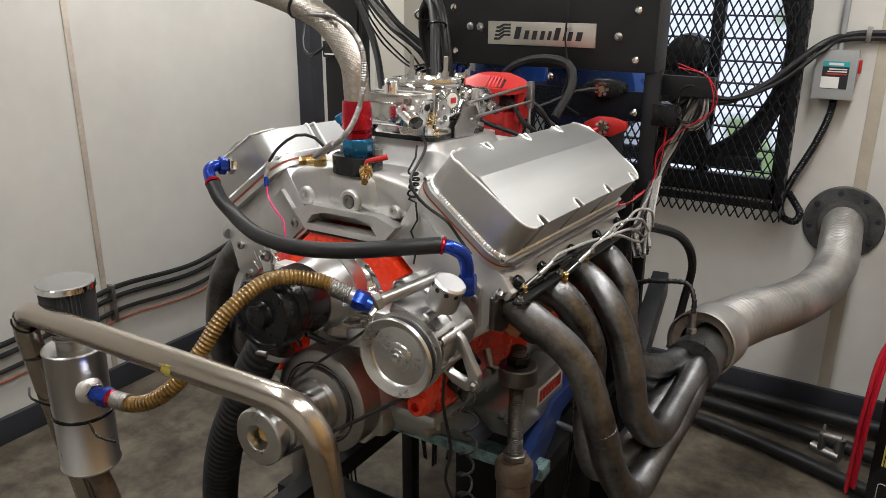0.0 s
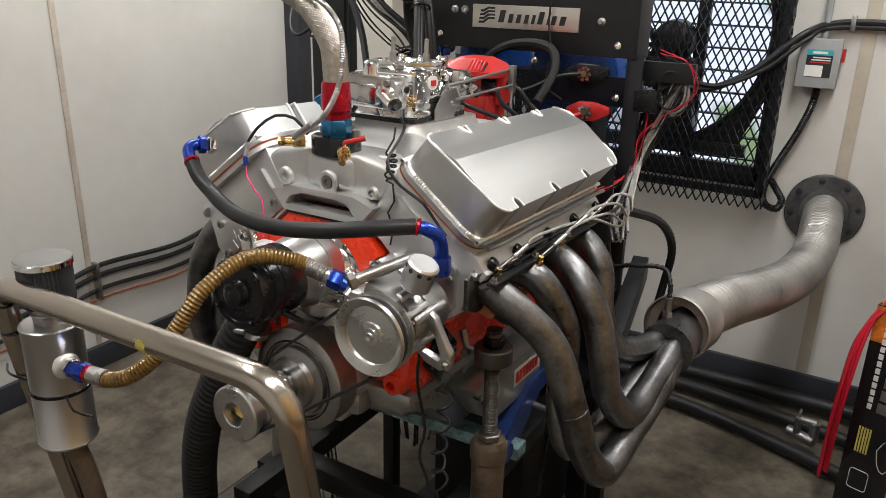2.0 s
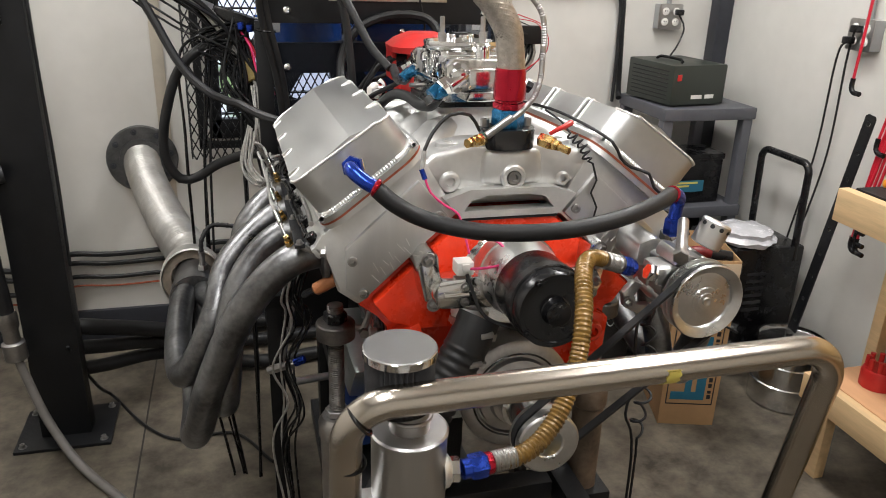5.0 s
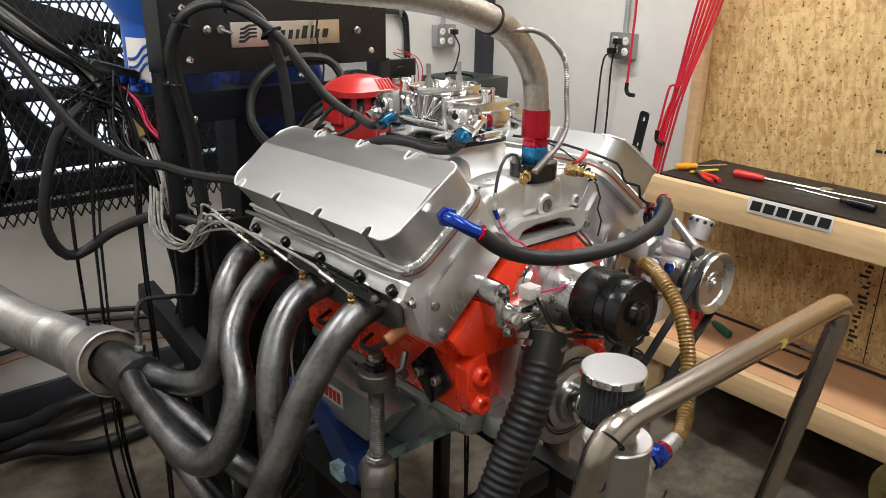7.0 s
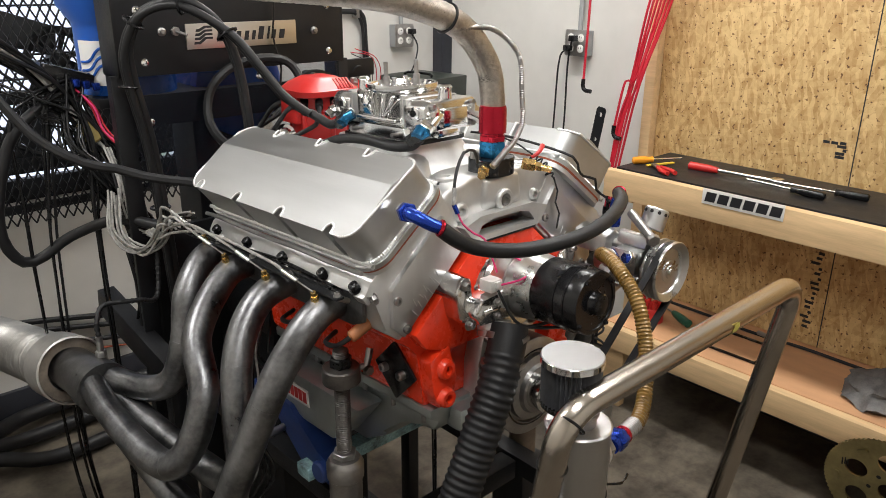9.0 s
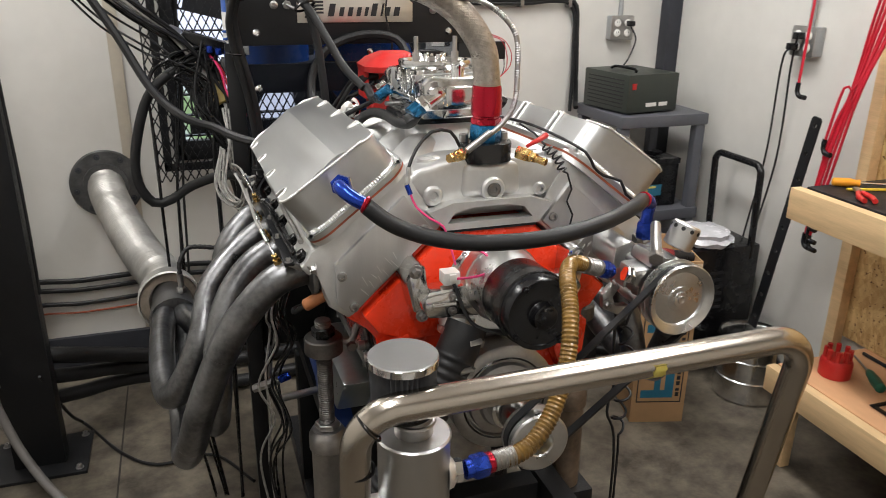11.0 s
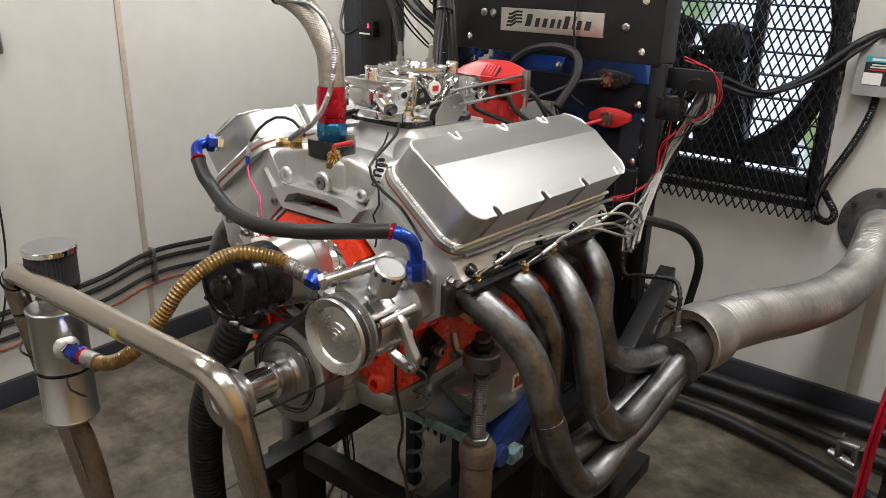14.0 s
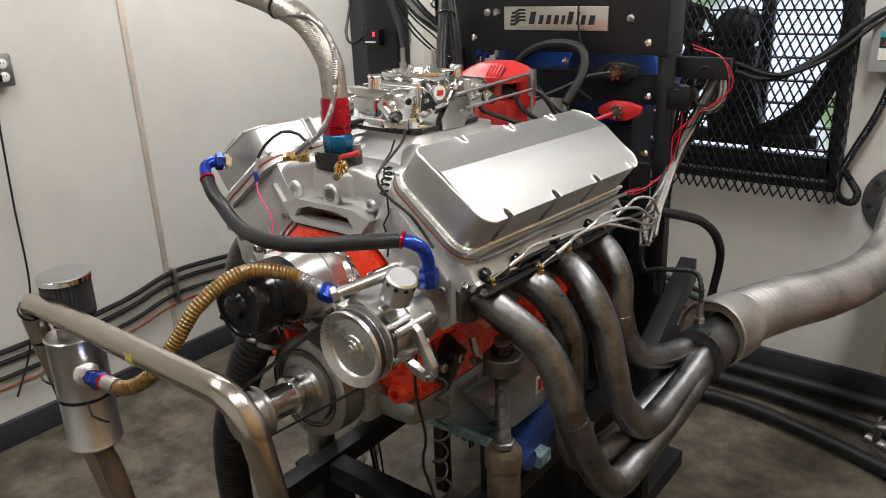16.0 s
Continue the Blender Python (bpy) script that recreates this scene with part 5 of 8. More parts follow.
RIGHT = [
    [(-0.272, 0.125, 1.098), (-0.350, 0.115, 1.082), (-0.415, 0.112, 1.020), (-0.455, 0.118, 0.950), (-0.500, 0.140, 0.832), (-0.522, 0.168, 0.748), (-0.538, 0.225, 0.690), (-0.540, 0.340, 0.683), (-0.547, 0.510, 0.716), (-0.552, 0.700, 0.760)],
    [(-0.272, 0.275, 1.090), (-0.350, 0.278, 1.072), (-0.405, 0.262, 1.030), (-0.442, 0.235, 0.970), (-0.462, 0.205, 0.891), (-0.472, 0.188, 0.808), (-0.480, 0.222, 0.754), (-0.492, 0.330, 0.743), (-0.512, 0.503, 0.753), (-0.527, 0.700, 0.770)],
    [(-0.272, 0.435, 1.078), (-0.350, 0.432, 1.062), (-0.450, 0.368, 0.990), (-0.483, 0.290, 0.916), (-0.522, 0.272, 0.832), (-0.557, 0.305, 0.780), (-0.572, 0.410, 0.776), (-0.574, 0.560, 0.790), (-0.564, 0.700, 0.802)],
    [(-0.272, 0.535, 1.072), (-0.345, 0.522, 1.078), (-0.410, 0.485, 1.026), (-0.436, 0.466, 0.936), (-0.459, 0.490, 0.845), (-0.492, 0.560, 0.806), (-0.537, 0.700, 0.798)],
]


SENS = 0.012


def header(s, runs):
    hd = thing("exhaust_header", "dark heat-stained steel four tube exhaust header", "exhaust header", group="headers on the engine")
    ends = []
    for q in runs:
        ends.append(q[-1])
        part("primary_tube", tube(B(), q, 0.0278, 22, 0.01), HEAD, hd)
        bm = B()
        lathe(bm, Vector(q[0]) + (Vector(q[1]) - Vector(q[0])) * 0.15, Vector(q[1]) - Vector(q[0]), [(0, 0.031), (0.012, 0.031), (0.016, 0.029)], 24)
        part("weld_ring", bm, HEAD, hd)
    tips = []
    for pts in runs:
        p, q = Vector(pts[0]), Vector(pts[1])
        c = p.lerp(q, 0.95) + Vector((0, 0, 0.026))
        tips.append(c + Vector((s * 0.007, -0.004, 0.021)))
        bm = B()
        hexa(bm, c, c + Vector((s * 0.004, -0.002, 0.012)), 0.0075)
        hexa(bm, c + Vector((s * 0.004, -0.002, 0.012)), c + Vector((s * 0.007, -0.004, 0.021)), 0.0055)
        part("thermocouple_fitting", bm, BRASS, hd, "small brass thermocouple fitting")
    mid = sum((Vector(e) for e in ends), Vector()) / 4
    bm = B()
    a = mid - Vector((0, 0.05, 0))
    lathe(bm, a, (s * 0.05, 1, -0.04 if s > 0 else -0.10), [(0, 0.060), (0.05, 0.058), (0.09, 0.053), (0.12, 0.050), (0.21, 0.050), (0.21, 0.047)], 32)
    part("collector", bm, HEAD, hd, "merge collector")
    bm = B()
    fl = [(y + (0.02 if s > 0 else 0.07), z) for y, z in ((-0.02, 1.076), (0.01, 1.062), (0.46, 1.036), (0.495, 1.05), (0.49, 1.105), (0.46, 1.122), (0.01, 1.142), (-0.02, 1.13))]
    prism(bm, fl, s * 0.288, s * 0.298, "x", 0.003)
    part("flange", bm, HEAD, hd, "steel port flange")
    for yb in (0.012, 0.115, 0.25, 0.385, 0.515):
        part("flange_bolt", bolt(B(), (s * 0.298, yb, 1.135 - 0.04 * yb), (s, 0, 0), 0.007, 0.008), STEEL, hd)
    for q in runs:
        for fr in (0.42, 0.66):
            i = int(fr * (len(q) - 1))
            p0, p1 = Vector(q[i]), Vector(q[i + 1])
            part("weld_seam", ring(B(), p0, (p1 - Vector(q[i - 1])), 0.0275, 0.0006, 26), HEAD, hd)
    sens = part("oxygen_sensor", hexa(B(), mid + Vector((s * -0.02, SENS, 0.05)), mid + Vector((s * -0.02, SENS, 0.064)), 0.012), STEEL, hd)
    part("sensor_body", rod(B(), mid + Vector((s * -0.02, SENS, 0.064)), mid + Vector((s * -0.02, SENS - 0.003, 0.10)), 0.0075, 14), STEEL, sens)
    return hd, mid, tips


hl, mid_l, tips_l = header(1, LEFT)


hr, mid_r, tips_r = header(-1, RIGHT)


def flex(s, mid, pts, label):
    fp = thing("flex_pipe", label, "exhaust pipe", group="flexible exhaust pipes")
    part("flexible_duct", tube(B(), pts, 0.068, 36, 0.0032, prof=ribs(0.0105, 0.014)), COLL, fp)
    a, b = Vector(pts[0]), Vector(pts[1])
    d = (b - a).normalized()
    part("sleeve", lathe(B(), a - d * 0.06, d, [(0, 0.076), (0.002, 0.080), (0.10, 0.079), (0.13, 0.070), (0.13, 0.066), (0.09, 0.074), (0.002, 0.075)], 40, cap=False), COLL, fp, "galvanised pipe sleeve")
    part("inner_collar", lathe(B(), a - d * 0.045, d, [(0, 0.052), (0.0, 0.074), (0.006, 0.0745), (0.03, 0.0745), (0.03, 0.052)], 40, cap=False), mat("scorched_collar", (0.26, 0.22, 0.18), 0.6, 0.6, var=0.4, scale=24, bump=0.2), fp, "scorched brown inner collar")
    e = Vector(pts[-1])
    bm = B()
    lathe(bm, (e.x, Y1, e.z), (0, -1, 0), [(0, 0.135), (0.010, 0.135), (0.014, 0.131), (0.016, 0.085), (0.03, 0.083), (0.03, 0.070)], 48)
    fl = part("wall_flange", bm, mat("dirty_grey_flange", (0.10, 0.10, 0.10), 0.55, 0.5, var=0.5, scale=18, bump=0.3), fp, "dark round wall flange")
    for k in range(8):
        aa = k * math.tau / 8 + 0.2
        part("flange_bolt", bolt(B(), (e.x + 0.112 * math.cos(aa), Y1 - 0.014, e.z + 0.112 * math.sin(aa)), (0, -1, 0), 0.008, 0.008), CHAR, fl)


flex(1, mid_l, [(0.492, 0.735, 0.818), (0.508, 0.87, 0.803), (0.546, 1.05, 0.776), (0.596, 1.25, 0.742), (0.650, 1.50, 0.718), (0.678, 1.76, 0.726), (0.673, 1.94, 0.772), (0.667, 2.05, 0.800)], "grey ribbed flexible exhaust duct clamped to the wall flange")
flex(-1, mid_r, [(-0.562, 0.87, 0.755), (-0.568, 1.00, 0.725), (-0.592, 1.213, 0.685), (-0.648, 1.466, 0.660), (-0.717, 1.727, 0.682), (-0.765, 1.905, 0.720), (-0.790, 2.0, 0.757), (-0.795, 2.05, 0.775)], "grey flexible exhaust duct curving to the wall flange")

# ---- engine stand ----
stand = thing("engine_stand", "black steel engine test stand with rails on the floor", "stand")
for x in (-0.20, 0.20):
    part("rail", span(B(), x - 0.024, x + 0.024, -0.05, 1.05, 0.51, 0.558, 0.004), POWD, stand)
    for y in (0.0, 0.95):
        part("leg", span(B(), x - 0.03, x + 0.03, y - 0.03, y + 0.03, 0, 0.50, 0.004), POWD, stand)
    part("base_rail", span(B(), x - 0.03, x + 0.03, -0.12, 1.3, 0.0, 0.06, 0.004), POWD, stand)
for y in (0.12, 0.75):
    part("cross_member", span(B(), -0.17, 0.17, y - 0.025, y + 0.025, 0.505, 0.555, 0.004), POWD, stand)
part("worn_cross_bar", span(B(), -0.27, 0.27, 0.30, 0.345, 0.60, 0.63, 0.003), WORN, stand, "chipped light blue cross bar")
for s in (-1, 1):
    bm = B()
    prism(bm, [(0.24, 0.66), (0.30, 0.66), (0.40, 0.735), (0.56, 0.735), (0.56, 0.69), (0.46, 0.69), (0.36, 0.60), (0.24, 0.60)], s * 0.19, s * 0.245, "x", 0.005)
    part("blue_arm", bm, BLUEP, stand, "dark blue cast support arm")
    part("arm_pin", rod(B(), (s * 0.20, 0.44, 0.665), (s * 0.33, 0.42, 0.665), 0.009, 12, 0.002), STEEL, stand)
    part("arm_joint", rod(B(), (s * 0.2, 0.28, 0.63), (s * 0.26, 0.28, 0.63), 0.025, 18, 0.004), BLUEP, stand)
# threaded screw jacks
for s in (-1, 1):
    jk = thing("screw_jack", "steel screw jack with threaded rod under the engine mount", "jack", group="screw jacks")
    x, y = s * 0.268, 0.163
    part("collar", lathe(B(), (x, y, 0.905), (0, 0, 1), [(0, 0.034), (0.002, 0.0365), (0.030, 0.0365), (0.033, 0.034)], 28), DSTEEL, jk)
    part("nut", hexa(B(), (x, y, 0.938), (x, y, 0.958), 0.022), BLACK, jk)
    part("threaded_rod", tube(B(), [(x, y, 0.70), (x, y, 0.972)], 0.0145, 16, 0.0014, prof=ribs(0.004, 0.07)), DSTEEL, jk)
    part("lock_nut", hexa(B(), (x, y, 0.738), (x, y, 0.752), 0.024), STEEL, jk)
    part("sleeve", lathe(B(), (x, y, 0.49), (0, 0, 1), [(0, 0.033), (0.20, 0.033), (0.205, 0.037), (0.235, 0.037), (0.240, 0.034), (0.247, 0.030), (0.247, 0.016)], 28), RUST if s > 0 else STEEL, jk)
    part("base", span(B(), x - 0.05, x + 0.05, y - 0.05, y + 0.05, 0.0, 0.49, 0.004), POWD, jk)
    bm = B()
    tube(bm, [(x - s * 0.03, y, 0.925), (x - s * 0.05, y - 0.01, 0.925), (x - s * 0.065, y - 0.005, 0.955)], 0.007, 8, 0.008)
    hexa(bm, (x - s * 0.05, y - 0.025, 0.918), (x - s * 0.05, y - 0.01, 0.918), 0.010)
    part("clevis", bm, STEEL, jk)

# ---- bent tube guard in front of the engine ----
bar = thing("tube_guard", "bent brushed stainless tube guard with yellow tape", "guard rail")


def fillet(pts, r, n=10):
    pts = [Vector(p) for p in pts]
    out = [pts[0]]
    for a, b, c in zip(pts, pts[1:], pts[2:]):
        u, v = (a - b).normalized(), (c - b).normalized()
        ang = u.angle(v)
        d = r / math.tan(ang / 2)
        cen = b + (u + v).normalized() * (r / math.sin(ang / 2))
        s0, s1 = b + u * d - cen, b + v * d - cen
        q = s0.rotation_difference(s1)
        from_id = Matrix.Identity(3).to_quaternion()
        for k in range(n + 1):
            out.append(cen + from_id.slerp(q, k / n) @ s0)
    return out + [pts[-1]]


frame_pts = fillet([(-0.320, -0.262, 0.25), (-0.325, -0.400, 1.118), (0.290, -0.420, 1.138), (0.286, -0.275, 0.25)], 0.055)
dense = []
for a, b in zip(frame_pts, frame_pts[1:]):
    k = max(1, int((b - a).length / 0.03))
    dense += [a.lerp(b, j / k) for j in range(k)]
dense.append(frame_pts[-1])
part("bent_tube", tube(B(), dense, 0.0185, 28, raw=True), STAIN, bar)
bm = B()
tcen = Vector((0.053, -0.4123, 1.1303))
prev = None
for k in range(19):
    a = radians(-82 + 5.6 * k)
    x0, x1 = tcen.x - 0.0085 + 0.0015 * math.sin(k * 0.9), tcen.x + 0.0085 + 0.0012 * math.cos(k * 1.3)
    r0 = 0.0189 + (0.0022 if k in (0, 18) else 0.0)
    row = [bm.verts.new((x, tcen.y + q * -math.cos(a), tcen.z + q * math.sin(a))) for x, q in ((x0, r0), (x1, r0), (x1, r0 + 0.0004), (x0, r0 + 0.0004))]
    if prev:
        for q in range(4):
            bm.faces.new((prev[q], prev[(q + 1) % 4], row[(q + 1) % 4], row[q]))
    else:
        bm.faces.new(row)
    prev = row
bm.faces.new(prev)
part("yellow_tape", bm, YELL, bar, "small torn strip of yellow tape")
part("tie_wrap", ring(B(), (-0.3215, -0.385, 1.035), (0, -0.15, 1), 0.0192, 0.0022), BLACK, bar)
part("tie_wrap", ring(B(), (-0.310, -0.401, 1.100), (0.75, 0, 0.6), 0.0192, 0.0018), BLACK, bar)
for x in (-0.318, 0.286):
    part("foot", span(B(), x - 0.03, x + 0.03, -0.30, -0.05, 0.0, 0.26, 0.006), POWD, bar)
part("base_bar", span(B(), -0.32, 0.29, -0.245, -0.185, 0.06, 0.12, 0.004), RUST, bar)

# ---- catch can ----
can = thing("catch_can", "brushed aluminium breather catch can with a pleated filter", "catch can", pose(-0.247, -0.368, 0))
part("tank", lathe(B(), (0, 0, 0.842), (0, 0, 1), [(0, 0.020), (0.006, 0.042), (0.010, 0.0455), (0.012, 0.0465), (0.014, 0.045), (0.212, 0.045), (0.214, 0.0465), (0.217, 0.0465), (0.219, 0.044), (0.219, 0.022)], 44), MACH, can, "brushed aluminium tank")
part("strap", lathe(B(), (0, 0, 0.945), (0, 0, 1), [(0, 0.0455), (0.0005, 0.0468), (0.0055, 0.0468), (0.006, 0.0455)], 40), BLACK, can, "black strap")
part("drain", tube(B(), [(0, 0, 0.845), (0.01, 0.01, 0.80), (0.02, 0.02, 0.70), (0.03, 0.03, 0.5)], 0.017, 14, 0.02), RUST, can)
part("neck", lathe(B(), (0, 0, 1.06), (0, 0, 1), [(0, 0.024), (0.03, 0.024)], 24), STEEL, can)
part("clamp", ring(B(), (0, 0, 1.078), (0, 0, 1), 0.0245, 0.003), STEEL, can)
filt = part("filter", lathe(B(), (-0.010, 0.010, 1.086), (0, 0, 1), [(0, 0.030), (0.002, 0.039), (0.010, 0.0395)], 40), BLACK, can, "black pleated filter element")
bm = B()
n = 200
lo, hi = [], []
for k in range(n):
    a = k * math.tau / n
    r = 0.0370 + 0.0030 * math.cos(a * 40)
    lo.append(bm.verts.new((-0.010 + r * math.cos(a), 0.010 + r * math.sin(a), 1.092)))
    hi.append(bm.verts.new((-0.010 + r * 1.02 * math.cos(a), 0.010 + r * 1.02 * math.sin(a), 1.152)))
for k in range(n):
    bm.faces.new((lo[k], lo[(k + 1) % n], hi[(k + 1) % n], hi[k]))
part("pleats", bm, mat("filter_cotton", (0.055, 0.057, 0.064), 0.5, var=0.3, scale=60), filt)
part("chrome_cap", lathe(B(), (-0.010, 0.010, 1.150), (0, 0, 1), [(0.002, 0.0385), (0.003, 0.0425), (0.0125, 0.0425), (0.0137, 0.0413), (0.0137, 0)], 48, cap=False), CAPM, filt, "chrome filter cap")
part("cap_band", lathe(B(), (-0.010, 0.010, 1.1525), (0, 0, 1), [(0.0, 0.0420), (0.0008, 0.0431), (0.0092, 0.0431), (0.010, 0.0422)], 48, cap=False), CHROME, filt, "bright chrome band")
bm = B()
lathe(bm, (0.040, -0.010, 1.000), (1, -0.1, 0.03), [(0, 0.022), (0.006, 0.020), (0.010, 0.014)], 20)
part("weld_bung", bm, WELD, can)
bm = B()
hexa(bm, (0.048, -0.011, 1.001), (0.060, -0.0125, 1.001), 0.0155)
part("adapter", bm, CHROME, can)
bm = B()
box(bm, (-0.060, 0.0, 0.955), (0.045, 0.028, 0.034), 0.003)
part("bracket", bm, MACH, can)
part("tie_end", tube(B(), [(-0.045, -0.02, 0.948), (-0.09, -0.03, 0.955), (-0.13, -0.01, 0.953)], 0.002, 6), BLACK, can)
part("tie_end", tube(B(), [(0.045, -0.02, 0.948), (0.075, -0.03, 0.940), (0.105, -0.02, 0.935)], 0.002, 6), BLACK, can)

gold = thing("coolant_hose", "amber reinforced hose with blue and red fittings to the catch can", "hose")
GP = [(-0.145, -0.378, 1.002), (-0.108, -0.374, 1.003), (-0.075, -0.362, 1.014), (-0.042, -0.342, 1.043), (-0.013, -0.315, 1.094), (0.006, -0.280, 1.143), (0.032, -0.216, 1.178), (0.075, -0.160, 1.168), (0.122, -0.142, 1.148)]
part("hose", tube(B(), GP, 0.0118, 18, 0.0012, prof=ribs(0.0062, 0.07)), GOLD, gold)
for a, b in ((GP[0], GP[1]), (GP[-1], GP[-2])):
    a, b = Vector(a), Vector(b)
    d = (a - b).normalized()
    part("spring_guard", tube(B(), [a - d * 0.03, a], 0.0132, 14, 0.001, prof=ribs(0.004, 0.05)), STEEL, gold)
    bm = B()
    rod(bm, a, a + d * 0.010, 0.014, 18, 0.002)
    part("red_collar", bm, RED if a.x < 0 else STEEL, gold)
    bm = B()
    hexa(bm, a + d * 0.008, a + d * 0.030, 0.016)
    rod(bm, a + d * 0.028, a + d * 0.040, 0.0125, 16)
    part("blue_nut", bm, BLUE, gold, "blue anodised hose nut")

lower = thing("coolant_return_hose", "black corrugated rubber hose with steel clamps", "hose")
part("corrugated_hose", tube(B(), [(-0.070, -0.078, 1.045), (-0.090, -0.090, 1.010), (-0.122, -0.102, 0.955), (-0.172, -0.106, 0.860), (-0.234, -0.105, 0.727), (-0.290, -0.08, 0.55), (-0.318, -0.05, 0.3), (-0.33, 0.0, 0.04)], 0.0345, 24, 0.0022, prof=lambda s: 1 + (0.042 * math.sin(s / 0.0135 * math.tau) if s > 0.055 else 0)), RUB, lower)
for k in (0.012, 0.05):
    p = Vector((-0.074, -0.075, 1.032)).lerp(Vector((-0.105, -0.092, 0.965)), k / 0.06)
    part("worm_clamp", lathe(B(), p, (0.42, 0.2, 0.9), [(0, 0.0345), (0.001, 0.0380), (0.012, 0.0380), (0.013, 0.0345)], 30), STEEL, lower)
    part("clamp_screw", rod(B(), p + Vector((0.0, -0.038, 0.012)), p + Vector((0.022, -0.034, 0.012)), 0.0055, 10, 0.001), STEEL, lower)

# ---- dyno console behind the engine ----
con = thing("dyno_console", "black steel dynamometer console with a brushed name plate and acrylic shield", "console")
bm = B()
span(bm, -0.345, 0.262, 0.866, 0.875, 1.405, 1.66, 0.002)
span(bm, -0.345, 0.262, 0.875, 0.96, 1.645, 1.66, 0.002)
part("front_panel", bm, POWD, con)
for x in (-0.345, 0.262):
    bm = B()
    span(bm, x - 0.004, x + 0.004, 0.866, 0.96, 1.405, 1.66, 0.001)
    span(bm, x - 0.02, x + 0.02, 0.872, 0.885, 0.42, 1.41, 0.001)
    span(bm, x - 0.004, x + 0.004, 0.885, 0.95, 0.42, 1.41, 0.001)
    part("side_post", bm, POWD, con)
part("acrylic_shield", span(B(), -0.325, 0.245, 0.862, 0.866, 1.15, 1.405, 0.0005), PLEXI, con, "dark tinted clear acrylic shield")
part("back_panel", span(B(), -0.33, 0.25, 0.945, 0.955, 1.275, 1.35, 0.001), POWD, con)
part("lower_panel", span(B(), -0.33, 0.25, 0.92, 0.935, 0.55, 1.02, 0.001), POWD, con)
part("name_plate", span(B(), -0.184, 0.115, 0.861, 0.866, 1.459, 1.517, 0.001), PLATE, con, "brushed metal name plate with black logo shapes")
bm = B()
for k in range(4):
    pts = [(-0.166 + 0.002 * k, 1.470 + 0.0095 * k), (-0.150, 1.470 + 0.0095 * k), (-0.135, 1.481 + 0.0085 * k), (-0.118, 1.481 + 0.0085 * k), (-0.118, 1.486 + 0.0085 * k), (-0.138, 1.486 + 0.0085 * k), (-0.152, 1.476 + 0.0095 * k), (-0.164 + 0.002 * k, 1.476 + 0.0095 * k)]
    prism(bm, pts, 0.8597, 0.8612, "y", 0)
part("logo_shape", bm, PRINT_SHADE, con)
for k, (w, h) in enumerate(((.02, .028), (.015, .02), (.015, .02), (.014, .02), (.011, .02), (.018, .028), (.007, .028), (.015, .02), (.019, .02))):
    w, h = w * 1.25, h * 1.1
    x0 = -0.108 + 1.25 * sum((.0225, .018, .018, .0165, .0135, .0205, .0095, .018, .02)[:k])
    bm = B()
    prism(bm, [(x0, 1.474), (x0 + w * 0.62, 1.474), (x0 + w * 0.62 + h * .22, 1.474 + h), (x0 + h * .22, 1.474 + h)], 0.8597, 0.8612, "y", 0)
    part("letter_bar", bm, PRINT_SHADE, con)
for x, z in ((-0.293, 1.55), (0.215, 1.55), (-0.286, 1.436), (0.217, 1.434), (0.225, 1.31), (-0.29, 1.30), (0.0, 1.385), (0.225, 1.17), (-0.29, 1.16)):
    part("panel_screw", lathe(B(), (x, 0.866 if z > 1.4 else 0.862, z), (0, -1, 0), [(0, 0.0095), (0.002, 0.0095), (0.006, 0.006), (0.007, 0)], 16, cap=False), CHROME, con)
for x, z in ((-0.24, 1.502), (0.172, 1.488)):
    part("indicator", lathe(B(), (x, 0.866, z), (0, -1, 0), [(0, 0.010), (0.004, 0.010), (0.006, 0.006), (0.010, 0.005), (0.010, 0)], 14, cap=False), STEEL, con)
bm = B()
hexa(bm, (-0.208, 0.866, 1.502), (-0.208, 0.858, 1.502), 0.011)
rod(bm, (-0.208, 0.858, 1.502), (-0.192, 0.838, 1.494), 0.004, 10)
part("toggle_switch", bm, STEEL, con)
for x, z, mt, lb in ((0.150, 1.365, BLACK, "black battery terminal holder"), (0.158, 1.272, REDP, "red battery terminal holder")):
    bm = B()
    prism(bm, [(x - 0.055, z - 0.01), (x - 0.02, z - 0.024), (x + 0.02, z - 0.024), (x + 0.058, z - 0.004), (x + 0.058, z + 0.014), (x + 0.02, z + 0.024), (x - 0.02, z + 0.024), (x - 0.055, z + 0.006)], 0.845, 0.862, "y", 0.005)
    term = part("terminal", bm, mt, con, lb)
    for k in range(7):
        a = k * math.tau / 7
        bm = B()
        rod(bm, (x + 0.014 * math.cos(a), 0.845, z + 0.014 * math.sin(a)), (x + 0.014 * math.cos(a), 0.832, z + 0.014 * math.sin(a)), 0.005, 8)
        part("stud", bm, POL, term)
    part("centre_stud", rod(B(), (x, 0.845, z), (x, 0.828, z), 0.008, 10), ZINC, term)
bm = B()
span(bm, 0.262, 0.40, 0.905, 0.925, 1.352, 1.40, 0.002)
part("side_bracket", bm, POWD, con)
part("relay_box", span(B(), 0.268, 0.325, 0.87, 0.93, 1.28, 1.335, 0.004), BLACK, con)
part("bracket_arm", span(B(), 0.20, 0.245, 0.84, 0.86, 0.86, 1.15, 0.002), POWD, con)

